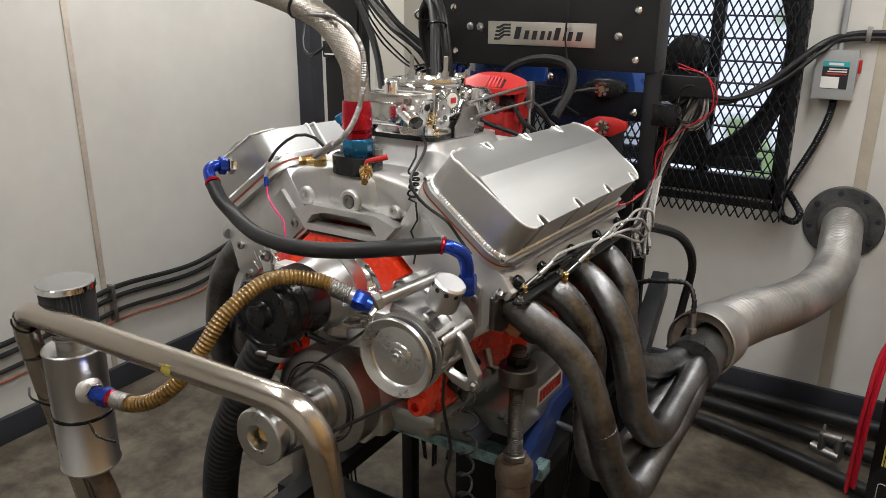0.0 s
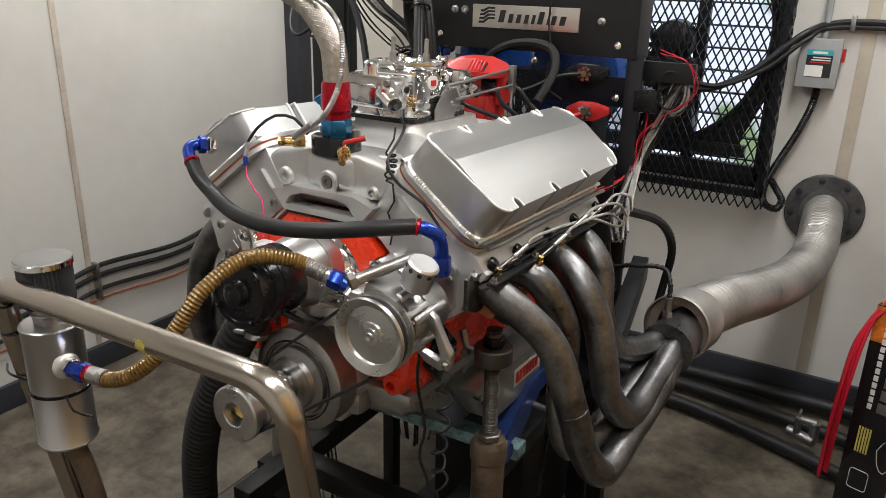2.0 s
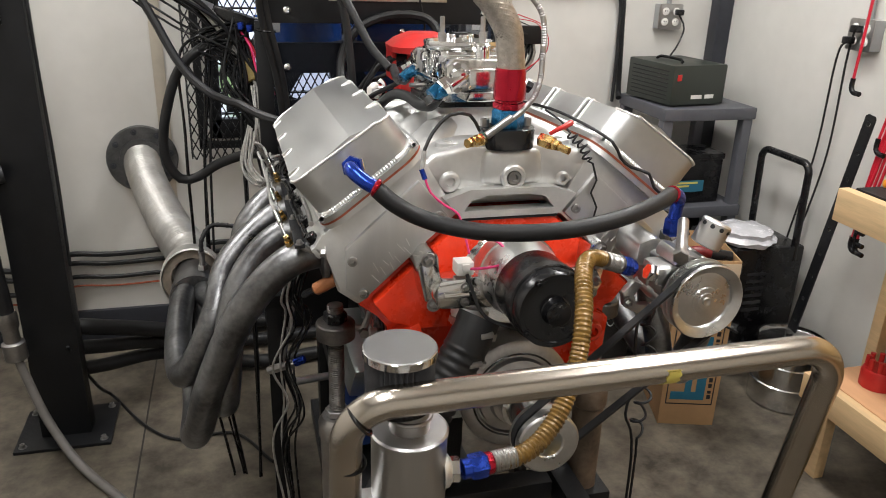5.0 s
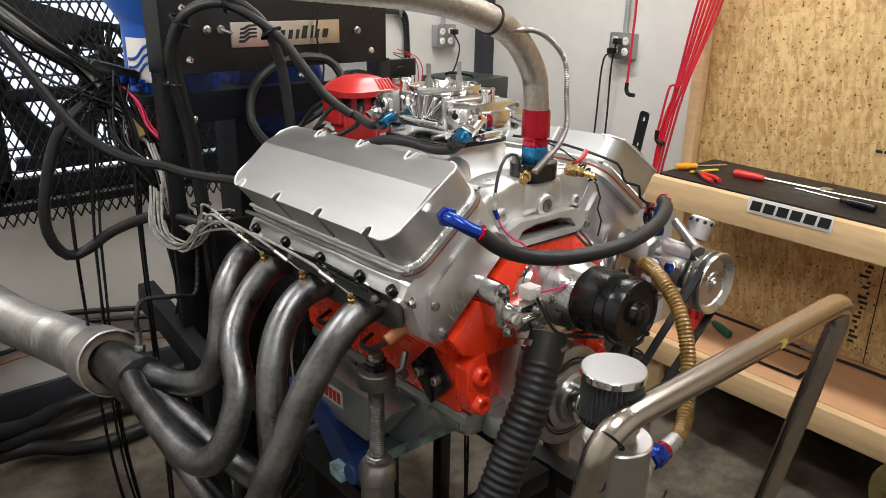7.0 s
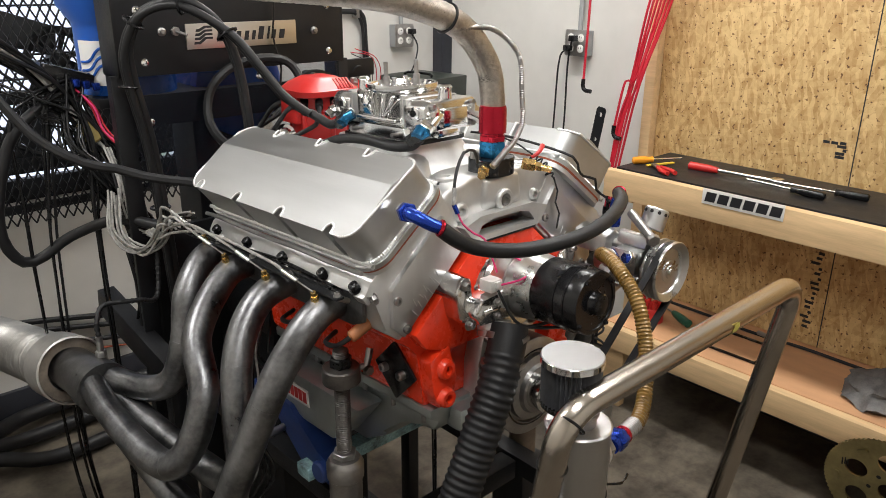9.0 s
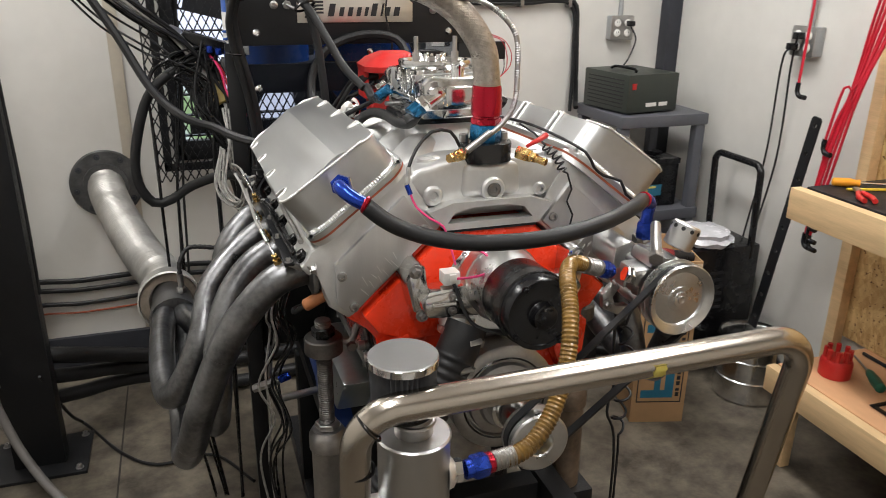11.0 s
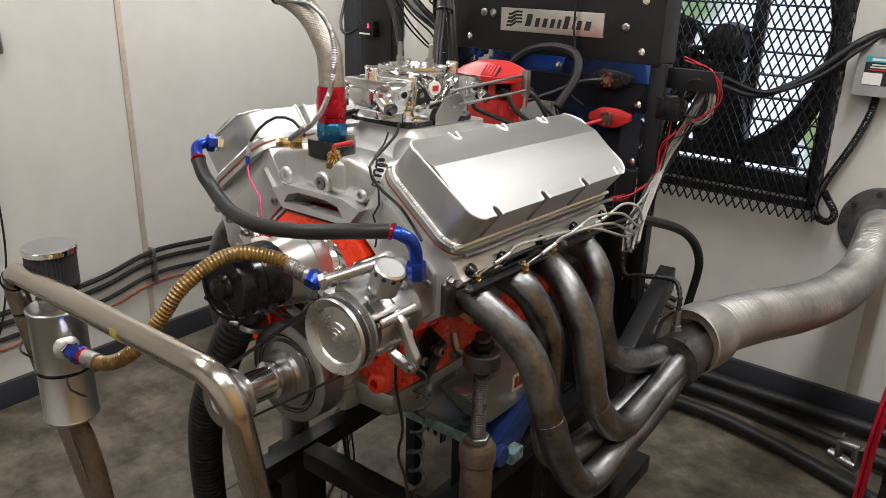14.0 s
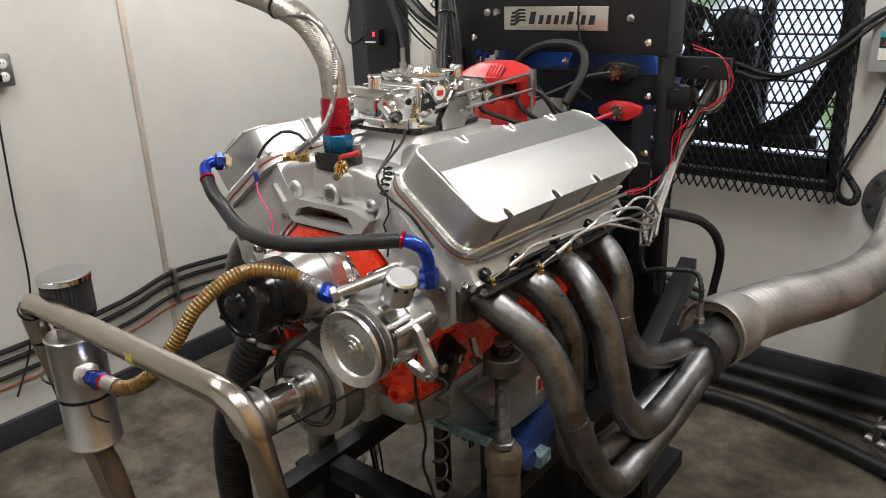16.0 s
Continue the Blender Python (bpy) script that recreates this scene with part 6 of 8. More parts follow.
tank = thing("blue_tank", "glossy blue cylindrical absorber housing with a white wave label", "tank", pose(-0.238, 1.10, 0))
part("shell", lathe(B(), (0, 0, 1.345), (0, 0, 1), [(0, 0.10), (0.0, 0.115), (0.155, 0.115), (0.17, 0.118), (0.21, 0.145), (0.375, 0.148)], 48), BLUET, tank)
bm = B()
for k in range(9):
    a0, a1 = radians(186 + 6 * k), radians(186 + 6 * (k + 1))
    v = [bm.verts.new((0.1165 * math.cos(a), 0.1165 * math.sin(a), z)) for a, z in ((a0, 1.37), (a1, 1.37), (a1, 1.475), (a0, 1.475))]
    bm.faces.new(v)
part("label", bm, PALE, tank, "white label with blue waves")
for q in range(3):
    part("wave", tube(B(), [(0.117 * math.cos(radians(190 + 3 * k)), 0.117 * math.sin(radians(190 + 3 * k)), 1.402 + 0.020 * q + 0.018 * math.tanh((k - 7) / 2.4)) for k in range(16)], 0.0035, 6), BLUET, tank)
bt = thing("drive_housing", "blue painted drive housing behind the engine", "housing")
part("housing", lathe(B(), (0.04, 1.02, 1.33), (0, 1, 0), [(0, 0.10), (0.02, 0.13), (0.2, 0.13)], 32), BLUET, bt)
part("gearbox", span(B(), -0.16, 0.16, 0.62, 0.86, 0.78, 1.08, 0.03), POWD, bt)
part("pedestal", span(B(), -0.14, 0.14, 0.64, 1.1, 0.0, 0.80, 0.01), POWD, bt)
part("column", span(B(), -0.1, 0.1, 1.06, 1.2, 0.0, 1.3, 0.01), POWD, bt)
part("mount_plate", span(B(), -0.36, 0.10, 0.985, 1.20, 1.322, 1.345, 0.003), POWD, bt)

def cable(label, pts, r, m=None, name="cable", n=8, step=0.02):
    return single(name, tube(B(), pts, r, n, step), m or RUB, label, "cable")


# ---- workbench ----
bench = thing("workbench", "pale lumber workbench with a strand board back and black top", "workbench")
BX, BXB, BYA, BYB = 1.335, 1.735, 0.70, -1.9
part("top", span(B(), BX, BXB, BYB, BYA, 0.93, 0.955, 0.003), PLY, bench)
part("top_mat", span(B(), BX + 0.006, BXB - 0.03, BYB, BYA - 0.02, 0.955, 0.966, 0.003), RUB, bench, "black rubber top mat")
part("fascia", span(B(), BX - 0.038, BX, BYB, BYA, 0.862, 0.962, 0.003), LUMB, bench)
part("shelf", span(B(), BX, BXB, BYB, BYA - 0.04, 0.335, 0.355, 0.002), PLY, bench, "reddish plywood lower shelf")
part("shelf_fascia", span(B(), BX - 0.038, BX, BYB, BYA - 0.03, 0.262, 0.352, 0.003), LUMB, bench)
part("back_board", span(B(), BXB - 0.03, BXB - 0.012, BYB, BYA + 0.06, 0.358, 2.3, 0.001), OSB, bench, "strand board back panel")
part("end_stud", span(B(), BXB - 0.075, BXB - 0.032, BYA + 0.055, BYA + 0.10, 0.0, 2.3, 0.003), LUMB, bench)
for y in (BYA - 0.085, -0.6, -1.8):
    part("leg", span(B(), BX, BX + 0.038, y - 0.045, y + 0.045, 0.0, 0.335, 0.003), LUMB, bench)
    part("top_bearer", span(B(), BX, BXB - 0.032, y - 0.02, y + 0.02, 0.845, 0.93, 0.003), LUMB, bench)
bd = part("sign", span(B(), BX - 0.0405, BX - 0.038, 0.03, 0.305, 0.92, 0.972, 0.001), PALE, bench, "white edged black brand sign shapes")
for k in range(6):
    y0 = 0.295 - 0.044 * k
    bm = B()
    prism(bm, [(y0, 0.930), (y0 - 0.035, 0.930), (y0 - 0.041, 0.962), (y0 - 0.006, 0.962)], BX - 0.0420, BX - 0.0402, "x", 0)
    part("letter_bar", bm, PRINT_SHADE, bd)
part("panel_joint", span(B(), BXB - 0.0305, BXB - 0.0295, -0.002, 0.002, 0.358, 2.3, 0), PRINT_SHADE, bench)
rr = random.Random(8)
for k in range(26):
    z = 1.10 - 0.012 * k if k < 5 else 0.80 - 0.019 * (k - 5)
    y = 0.03 + rr.uniform(-0.004, 0.02)
    part("stamp_bar", span(B(), BXB - 0.0308, BXB - 0.0298, y, y + rr.choice((0.012, 0.02, 0.03)), z, z + 0.010, 0), PRINT_SHADE, bench)
for y in (0.085, 0.058):
    part("stamp_bar", span(B(), BXB - 0.0308, BXB - 0.0298, y, y + 0.022, 1.098, 1.108, 0), PRINT_SHADE, bench)


def screwdriver(label, p, ang, shaft, grip, mat_grip):
    t = thing("screwdriver", label, "hand tool", pose(*p, 0, 0, ang))
    part("grip", lathe(B(), (0, 0, 0), (1, 0, 0), [(0, 0.008), (0.004, 0.013), (grip * 0.6, 0.014), (grip * 0.85, 0.010), (grip, 0.012)], 14), mat_grip, t)
    part("shaft", rod(B(), (grip, 0, 0), (grip + shaft, 0, 0), 0.0035, 10), CHROME, t)


ORGP = mat("orange_plastic", (0.75, 0.30, 0.02), 0.35, var=0.1, scale=20)
screwdriver("screwdriver with an orange grip on the bench mat", (1.42, 0.665, 0.980), -30, 0.12, 0.08, ORGP)
screwdriver("screwdriver with a black grip on the bench mat", (1.46, -0.02, 0.980), 85, 0.16, 0.11, BLACK)
screwdriver("long screwdriver with a black grip on the bench mat", (1.55, -0.12, 0.980), 95, 0.2, 0.10, BLACK)
wr = thing("ratchet_wrench", "chrome ratchet with a red and black grip on the bench", "hand tool", pose(1.52, 0.49, 0.978, 0, 0, -86))
part("grip", lathe(B(), (0, 0, 0), (1, 0, 0), [(0, 0.010), (0.004, 0.015), (0.08, 0.014), (0.11, 0.010)], 14), REDP, wr)
part("shaft", rod(B(), (0.11, 0, 0), (0.30, 0, 0), 0.006, 10), CHROME, wr)
part("head", lathe(B(), (0.32, 0, -0.01), (0, 0, 1), [(0, 0.015), (0.002, 0.020), (0.018, 0.020), (0.02, 0.015)], 20), CHROME, wr)
pl = thing("pliers", "pliers with red grips lying on the bench mat", "hand tool", pose(1.37, 0.47, 0.976, 0, 0, 60))
for s in (-1, 1):
    part("handle", tube(B(), [(0, s * 0.014, 0), (0.04, s * 0.018, 0), (0.09, s * 0.006, 0)], 0.008, 10), REDP, pl)
part("jaw", box(B(), (0.115, 0, 0), (0.05, 0.02, 0.01), 0.004), STEEL, pl)
yw = thing("wrench", "yellow combination wrench on the bench mat", "hand tool", pose(1.43, 0.60, 0.972, 0, 0, -20))
part("wrench_body", box(B(), (0.05, 0, 0), (0.12, 0.014, 0.006), 0.002), mat("yellow_handle", (0.65, 0.45, 0.04), 0.4, var=0.1, scale=20), yw)
gk = thing("gasket_frame", "thin dark gasket frame lying on the lower shelf", "gasket", pose(1.50, 0.22, 0.358))
bm = B()
for a in ((-0.09, 0.09, 0.12, 0.135), (-0.09, 0.09, -0.135, -0.12), (-0.09, -0.075, -0.12, 0.12), (0.075, 0.09, -0.12, 0.12)):
    span(bm, a[0], a[1], a[2], a[3], 0, 0.004, 0.001)
part("frame", bm, BLACK, gk)
bm = B()
lathe(bm, (1.50, -0.29, 0.356), (0, 0, 1), [(0, 0.10), (0.012, 0.125), (0.035, 0.10), (0.05, 0.105), (0.07, 0.06), (0.078, 0.0)], 40, cap=False)
for v in bm.verts:
    q = noise.noise_vector(v.co * 16) * 0.03 + noise.noise_vector(v.co * 45) * 0.009
    v.co += Vector((q.x, q.y * 1.3, q.z if v.co.z > 0.36 else 0))
    v.co.z = max(v.co.z, 0.356)
single("rag", bm, mat("grey_rag", (0.16, 0.155, 0.15), 0.9, var=0.4, scale=30, bump=0.4, bscale=300), "crumpled grey shop rag on the lower shelf", "rag", smooth=60)
sk = thing("socket_tool", "dark steel socket with a short extension on the shelf", "hand tool", pose(1.60, 0.08, 0.376, 0, 0, 70))
part("socket", lathe(B(), (0, 0, 0), (1, 0, 0), [(0, 0.012), (0.002, 0.019), (0.034, 0.019), (0.04, 0.013)], 18), STEEL, sk)
part("extension", rod(B(), (0.038, 0, 0), (0.12, 0, -0.006), 0.009, 12, 0.002), STEEL, sk)
gt = thing("screwdriver", "screwdriver with a dark green grip on the shelf", "hand tool", pose(1.50, 0.40, 0.374, 0, 0, 62))
part("grip", lathe(B(), (0, 0, 0), (1, 0, 0), [(0, 0.008), (0.004, 0.016), (0.05, 0.017), (0.10, 0.013), (0.112, 0.009)], 16), mat("green_grip", (0.01, 0.10, 0.06), 0.35, var=0.2, scale=20), gt)
part("shaft", rod(B(), (0.11, 0, 0), (0.24, 0, -0.010), 0.004, 10), STEEL, gt)
cable("black cord lying along the back of the shelf", [(1.66, 0.62, 0.362), (1.655, 0.40, 0.362), (1.64, 0.22, 0.362), (1.655, 0.02, 0.362), (1.65, -0.20, 0.362), (1.66, -0.5, 0.362)], 0.006)
capr = thing("spare_distributor", "spare red distributor cap standing on the lower shelf", "engine part", pose(1.46, 0.545, 0.356))
part("body", lathe(B(), (0, 0, 0), (0, 0, 1), [(0, 0.05), (0.05, 0.05), (0.06, 0.045), (0.06, 0)], 24, cap=False), REDP, capr)
for k in range(8):
    a = k * math.tau / 8
    bm = B()
    rod(bm, (0.036 * math.cos(a), 0.036 * math.sin(a), 0.05), (0.036 * math.cos(a), 0.036 * math.sin(a), 0.095), 0.008, 10)
    part("tower", bm, REDP, capr)
fw = thing("flexplate", "yellow zinc toothed flexplate leaning on the bench", "flexplate", pose(1.25, -0.425, 0.20, 0, -12, 0))
bm = B()
teeth = []
for k in range(320):
    a = k * math.tau / 320
    r = 0.182 + (0.0035 if (k // 2) % 2 else 0)
    teeth.append((r * math.cos(a), r * math.sin(a)))
plate(bm, teeth, [circle(0.105 * math.cos(radians(60 * k + 25)), 0.105 * math.sin(radians(60 * k + 25)), 0.032) for k in range(6)] + [circle(0, 0, 0.03)], -0.003, 0.003, "x")
part("disc", bm, ZINC, fw, smooth=20)
for k in range(6):
    a = radians(60 * k + 55)
    part("balance_plate", box(B(), (-0.005, 0.145 * math.cos(a), 0.145 * math.sin(a)), (0.004, 0.012, 0.034), 0.001, pose(0, 0, 0, math.degrees(a), 0, 0)), ZINC, fw)
    # small bolt holes are dark discs with the hole's shade as colour
    part("bolt_hole_shade", lathe(B(), (-0.0028, 0.055 * math.cos(a), 0.055 * math.sin(a)), (-1, 0, 0), [(0, 0.0065), (0.0008, 0.0065), (0.0008, 0)], 12, cap=False), PRINT_SHADE, fw)
for k in range(3):
    part("ink_mark", box(B(), (-0.0036, 0.135 - 0.008 * k, 0.05 + 0.004 * (k % 2)), (0.0008, 0.004, 0.026), 0), PRINT_SHADE, fw)

# ---- boxes on the floor ----
bx = thing("cardboard_box", "open brown cardboard box with blue printed letter shapes", "box", pose(0.99, 0.971, 0, 0, 0, -16))
W_, D_, H_ = 0.20, 0.30, 0.645
for a in ((0, W_, 0, 0.004), (0, W_, D_ - 0.004, D_), (0, 0.004, 0.004, D_ - 0.004), (W_ - 0.004, W_, 0.004, D_ - 0.004)):
    part("side_panel", span(B(), a[0], a[1], a[2], a[3], 0, H_, 0.0008), CARD, bx)
part("base_panel", span(B(), 0.004, W_ - 0.004, 0.004, D_ - 0.004, 0, 0.004, 0), CARD, bx)
bm = B()
for x0, x1, z0, z1 in ((0.016, 0.020, 0.085, 0.52), (0.180, 0.184, 0.085, 0.52), (0.020, 0.180, 0.085, 0.089), (0.020, 0.180, 0.516, 0.52)):
    span(bm, x0, x1, -0.0012, 0, z0, z1, 0)
part("border_print", bm, PRINT_SHADE, bx)
for k, segs in enumerate((((0, .085, 0, .022), (0, .085, .066, .088), (.062, .085, .022, .066), (.034, .05, .022, .066)), ((0, .085, 0, .024), (.062, .085, .024, .085), (.032, .05, .024, .07)), ((0, .085, 0, .022), (.062, .085, .022, .07), (.034, .05, .022, .07), (.045, .07, .06, .085), (0, .036, .056, .085)))):
    bm = B()
    zb = 0.105 + 0.134 * k
    for x0, x1, z0, z1 in segs:
        span(bm, 0.030 + 1.42 * x0, 0.030 + 1.42 * x1, -0.0016, -0.0002, zb + 1.42 * z0, zb + 1.42 * z1, 0)
    part("letter_shape", bm, BLUEINK, bx)
for k in range(17):
    part("print_bar", span(B(), 0.160, 0.173, -0.0014, 0, 0.11 + 0.023 * k, 0.127 + 0.023 * k - 0.006 * (k % 3 == 1), 0), PRINT_SHADE, bx)
part("tape", span(B(), 0.13, 0.20, -0.0012, 0.0, 0.585, 0.635, 0), mat("pale_tape", (0.62, 0.50, 0.36), 0.5, var=0.1, scale=20), bx)
part("green_sticker", span(B(), -0.0012, 0.0, 0.02, 0.10, 0.50, 0.61, 0), mat("green_sticker", (0.10, 0.45, 0.05), 0.5, var=0.1, scale=20), bx)
clampt = thing("timing_light", "red and black timing light lying in the carton", "tool", pose(1.09, 1.02, 0.63))
part("grip", tube(B(), [(-0.04, 0.02, 0.01), (0.0, 0.0, 0.02), (0.06, -0.02, 0.005)], 0.018, 14, 0.01), mat("dark_red_grip", (0.17, 0.012, 0.014), 0.4, var=0.3, scale=30), clampt)
part("body", tube(B(), [(0.03, -0.01, 0.01), (0.10, -0.03, 0.0)], 0.022, 14), BLACK, clampt)
part("lead", tube(B(), [(-0.04, 0.02, 0.01), (-0.07, -0.02, 0.03), (-0.05, -0.10, -0.03), (-0.02, -0.115, -0.13), (0.04, -0.125, -0.20), (0.12, -0.11, -0.25)], 0.004, 8), RUB, clampt)

FIRE = mat("fire_print", (0.62, 0.17, 0.02), 0.35, var=0.5, scale=14, dark=(0.02, 0.008, 0.005))
DIMP = mat("dim_grey_print", (0.13, 0.12, 0.115), 0.4, var=0.3, scale=40)
wb = thing("product_box", "glossy black product box with orange flames and printed bars", "box", pose(0.89, 1.452, 0, 0, 0, -17))
part("carton", span(B(), 0, 0.20, 0, 0.14, 0, 0.70, 0.001), mat("glossy_black_card", (0.012, 0.011, 0.012), 0.22, var=0.3, scale=6, coat=0.3), wb)
part("flame_band", span(B(), 0.001, 0.199, -0.0012, 0, 0.585, 0.698, 0), FIRE, wb, "orange flame print")
part("flame_top", span(B(), 0.001, 0.199, 0.02, 0.138, 0.70, 0.7012, 0), FIRE, wb)
for k in range(7):
    part("title_bar", span(B(), 0.075 - 0.002 * k, 0.112 - 0.002 * k, -0.0024, -0.0013, 0.62 - 0.043 * k, 0.655 - 0.043 * k, 0), DIMP, wb)
for k in range(12):
    part("subtitle_bar", span(B(), 0.035, 0.048, -0.0024, -0.0013, 0.63 - 0.024 * k, 0.648 - 0.024 * k, 0), PALE, wb)
for k in range(5):
    part("yellow_bar", span(B(), 0.028 + 0.008 * k, 0.033 + 0.008 * k, -0.0014, 0, 0.21, 0.30, 0), YELL, wb)
part("outline_print", tube(B(), [(0.09, -0.001, 0.24), (0.11, -0.001, 0.28), (0.13, -0.001, 0.26), (0.16, -0.001, 0.24), (0.14, -0.001, 0.21), (0.12, -0.001, 0.17), (0.10, -0.001, 0.19), (0.09, -0.001, 0.24)], 0.0012, 5), PALE, wb)
part("outline_print", tube(B(), [(x, -0.001, z) for x, z in rounded(0.03, 0.08, 0.085, 0.15, 0.01)] + [(0.085, -0.001, 0.14)], 0.0012, 5, raw=True), PALE, wb)
for k in range(4):
    part("logo_bar", span(B(), 0.128, 0.152, -0.0024, -0.0013, 0.50 + 0.02 * k, 0.516 + 0.02 * k, 0), DIMP, wb)
rw = thing("plug_wire_bundle", "bundle of red ignition leads draped over the boxes", "cable")
rr = random.Random(12)
for k in range(7):
    o = rr.uniform(-0.012, 0.012)
    o2 = rr.uniform(-0.02, 0.02)
    part("red_lead", tube(B(), [(0.845 + o, 1.40 + o2, 0.10 + 0.05 * rr.random()), (0.85 + o, 1.40 + o2, 0.40), (0.875 + o, 1.44, 0.62 + o), (0.96 + o2, 1.46 + o, 0.735 + o * .5), (1.06 + o, 1.42 + o2, 0.725 + o), (1.115 + o, 1.36 + o2, 0.62), (1.135 + o, 1.33 + o2, 0.45)], 0.0052, 8), WIRER, rw)

# ---- service cart ----
cart = thing("service_cart", "dark grey plastic service cart with shelves", "cart")
CARTM = mat("grey_plastic", (0.085, 0.087, 0.10), 0.5, var=0.15, scale=10)
for z in (0.16, 0.55, 0.97):
    bm = B()
    span(bm, 1.235, 1.66, 1.60, 2.00, z, z + 0.05, 0.008)
    part("shelf", bm, CARTM, cart)
for x in (1.26, 1.63):
    for y in (1.63, 1.97):
        part("post", span(B(), x - 0.022, x + 0.022, y - 0.022, y + 0.022, 0.07, 0.97, 0.005), CARTM, cart)
        part("caster", lathe(B(), (x - 0.012, y, 0.037), (1, 0, 0), [(0, 0.030), (0.003, 0.037), (0.021, 0.037), (0.024, 0.030)], 20), RUB, cart)
ups = thing("power_supply", "dark green metal power supply with vents on the cart", "power supply", pose(1.27, 1.635, 1.021, 0, 0, 8))
part("case", span(B(), 0, 0.27, 0, 0.30, 0.006, 0.165, 0.006), OLIVE, ups)
# vents are dark bars on the closed case, painting the shade within
for k in range(8):
    part("vent_slot_shade", span(B(), -0.001, 0.0, 0.03, 0.27, 0.025 + 0.016 * k, 0.030 + 0.016 * k, 0), PRINT_SHADE, ups)
part("switch", span(B(), 0.02, 0.04, -0.004, 0.0, 0.105, 0.13, 0.001), REDP, ups)
for k in range(2):
    part("maker_label", span(B(), 0.10 + 0.07 * k, 0.155 + 0.06 * k, -0.0015, 0.0, 0.03, 0.046, 0), PALE, ups)
part("carry_handle", tube(B(), [(0.08, 0.06, 0.165), (0.085, 0.07, 0.178), (0.085, 0.2, 0.178), (0.08, 0.22, 0.165)], 0.006, 8), BLACK, ups)
bat = thing("battery", "black battery with a coloured label on the cart shelf", "battery", pose(1.30, 1.66, 0.601))
part("case", span(B(), 0, 0.28, 0, 0.17, 0, 0.19, 0.006), BLACK, bat)
part("label", span(B(), 0.04, 0.20, -0.0015, 0, 0.05, 0.10, 0), BLUEINK, bat)
for k in range(3):
    part("label_bar", span(B(), 0.05, 0.05 + 0.04 * (k + 1), -0.003, -0.0016, 0.058 + 0.014 * k, 0.066 + 0.014 * k, 0), YELL, bat)
part("lid", span(B(), -0.004, 0.284, -0.004, 0.174, 0.19, 0.215, 0.005), BLACK, bat)
chg = thing("battery_charger", "black steel wheeled battery charger with a tall handle", "charger")
part("case", span(B(), 1.36, 1.68, 1.20, 1.50, 0.08, 0.56, 0.012), BLACK, chg)
# same painted vent shade: dark bars, nothing cut through
for k in range(6):
    part("vent_slot_shade", span(B(), 1.44, 1.52, 1.198, 1.2, 0.30 + 0.03 * k, 0.312 + 0.03 * k, 0), PRINT_SHADE, chg)
part("handle", tube(B(), fillet([(1.64, 1.48, 0.5), (1.64, 1.50, 0.88), (1.64, 1.22, 0.88), (1.64, 1.21, 0.5)], 0.04), 0.014, 14, raw=True), BLACK, chg)
for y in (1.22, 1.48):
    part("wheel", lathe(B(), (1.69, y, 0.09), (1, 0, 0), [(0, 0.07), (0.004, 0.09), (0.026, 0.09), (0.03, 0.07)], 28), RUB, chg)
wrap = thing("shrink_wrap_roll", "crumpled clear plastic wrap on the charger", "wrap", pose(1.47, 1.30, 0.565))
bm = B()
lathe(bm, (0, 0, 0), (0, 0, 1), [(0, 0.11), (0.015, 0.12), (0.03, 0.10), (0.045, 0.105), (0.055, 0.05), (0.055, 0)], 30, cap=False)
for v in bm.verts:
    v.co += noise.noise_vector(v.co * 30) * 0.012
part("film", bm, mat("clear_film", (0.55, 0.55, 0.58), 0.25, var=0.2, scale=20), wrap)
keg = thing("steel_drum", "low brushed steel drum with rolled ribs", "drum", pose(1.56, 1.03, 0))
part("shell", lathe(B(), (0, 0, 0), (0, 0, 1), [(0, 0.10), (0.005, 0.128), (0.245, 0.128), (0.245, 0)], 48, cap=False), POL, keg)
for z in (0.083, 0.168):
    part("hoop", lathe(B(), (0, 0, z), (0, 0, 1), [(0, 0.1275), (0.003, 0.134), (0.012, 0.134), (0.016, 0.1275)], 48, cap=False), POL, keg)
part("lid", lathe(B(), (0, 0, 0.2455), (0, 0, 1), [(0, 0.127), (0.003, 0.133), (0.012, 0.131), (0.012, 0.122), (0.002, 0.118), (0.002, 0)], 48, cap=False), POL, keg, "recessed steel lid")
rail = thing("slotted_strut", "black perforated steel strut leaning with its foot on the drum", "strut", pose(1.60, 1.09, 0.2585, 8.9, 0.5, 0))
bm = B()
plate(bm, [(-0.022, 0.0), (0.022, 0.0), (0.022, 0.862), (0.014, 0.872), (-0.014, 0.872), (-0.022, 0.862)], [circle(0.0, 0.05 + 0.098 * k, 0.0085, 14) for k in range(8)] + [circle(0.0, 0.842, 0.010, 14)], -0.003, 0.003, "x")
part("bar", bm, POWD, rail, smooth=20)
part("flange", span(B(), 0.0032, 0.022, 0.016, 0.022, 0.004, 0.855, 0.001), POWD, rail)

# ---- wall boxes, conduits and cables ----
sw = thing("disconnect_switch", "grey metal safety switch box with a teal label and red handle", "switch box", pose(0.565, Y1, 1.245))
part("case", span(B(), -0.062, 0.062, -0.075, -0.0, 0, 0.165, 0.003), GREYB, sw)
part("lid", span(B(), -0.065, 0.065, -0.083, -0.072, 0.002, 0.168, 0.003), GREYB, sw)
part("label_plate", span(B(), -0.040, 0.042, -0.0845, -0.083, 0.038, 0.130, 0), PRINT_SHADE, sw)
part("teal_label", span(B(), -0.040, 0.042, -0.0855, -0.0845, 0.112, 0.130, 0), TEALINK, sw)
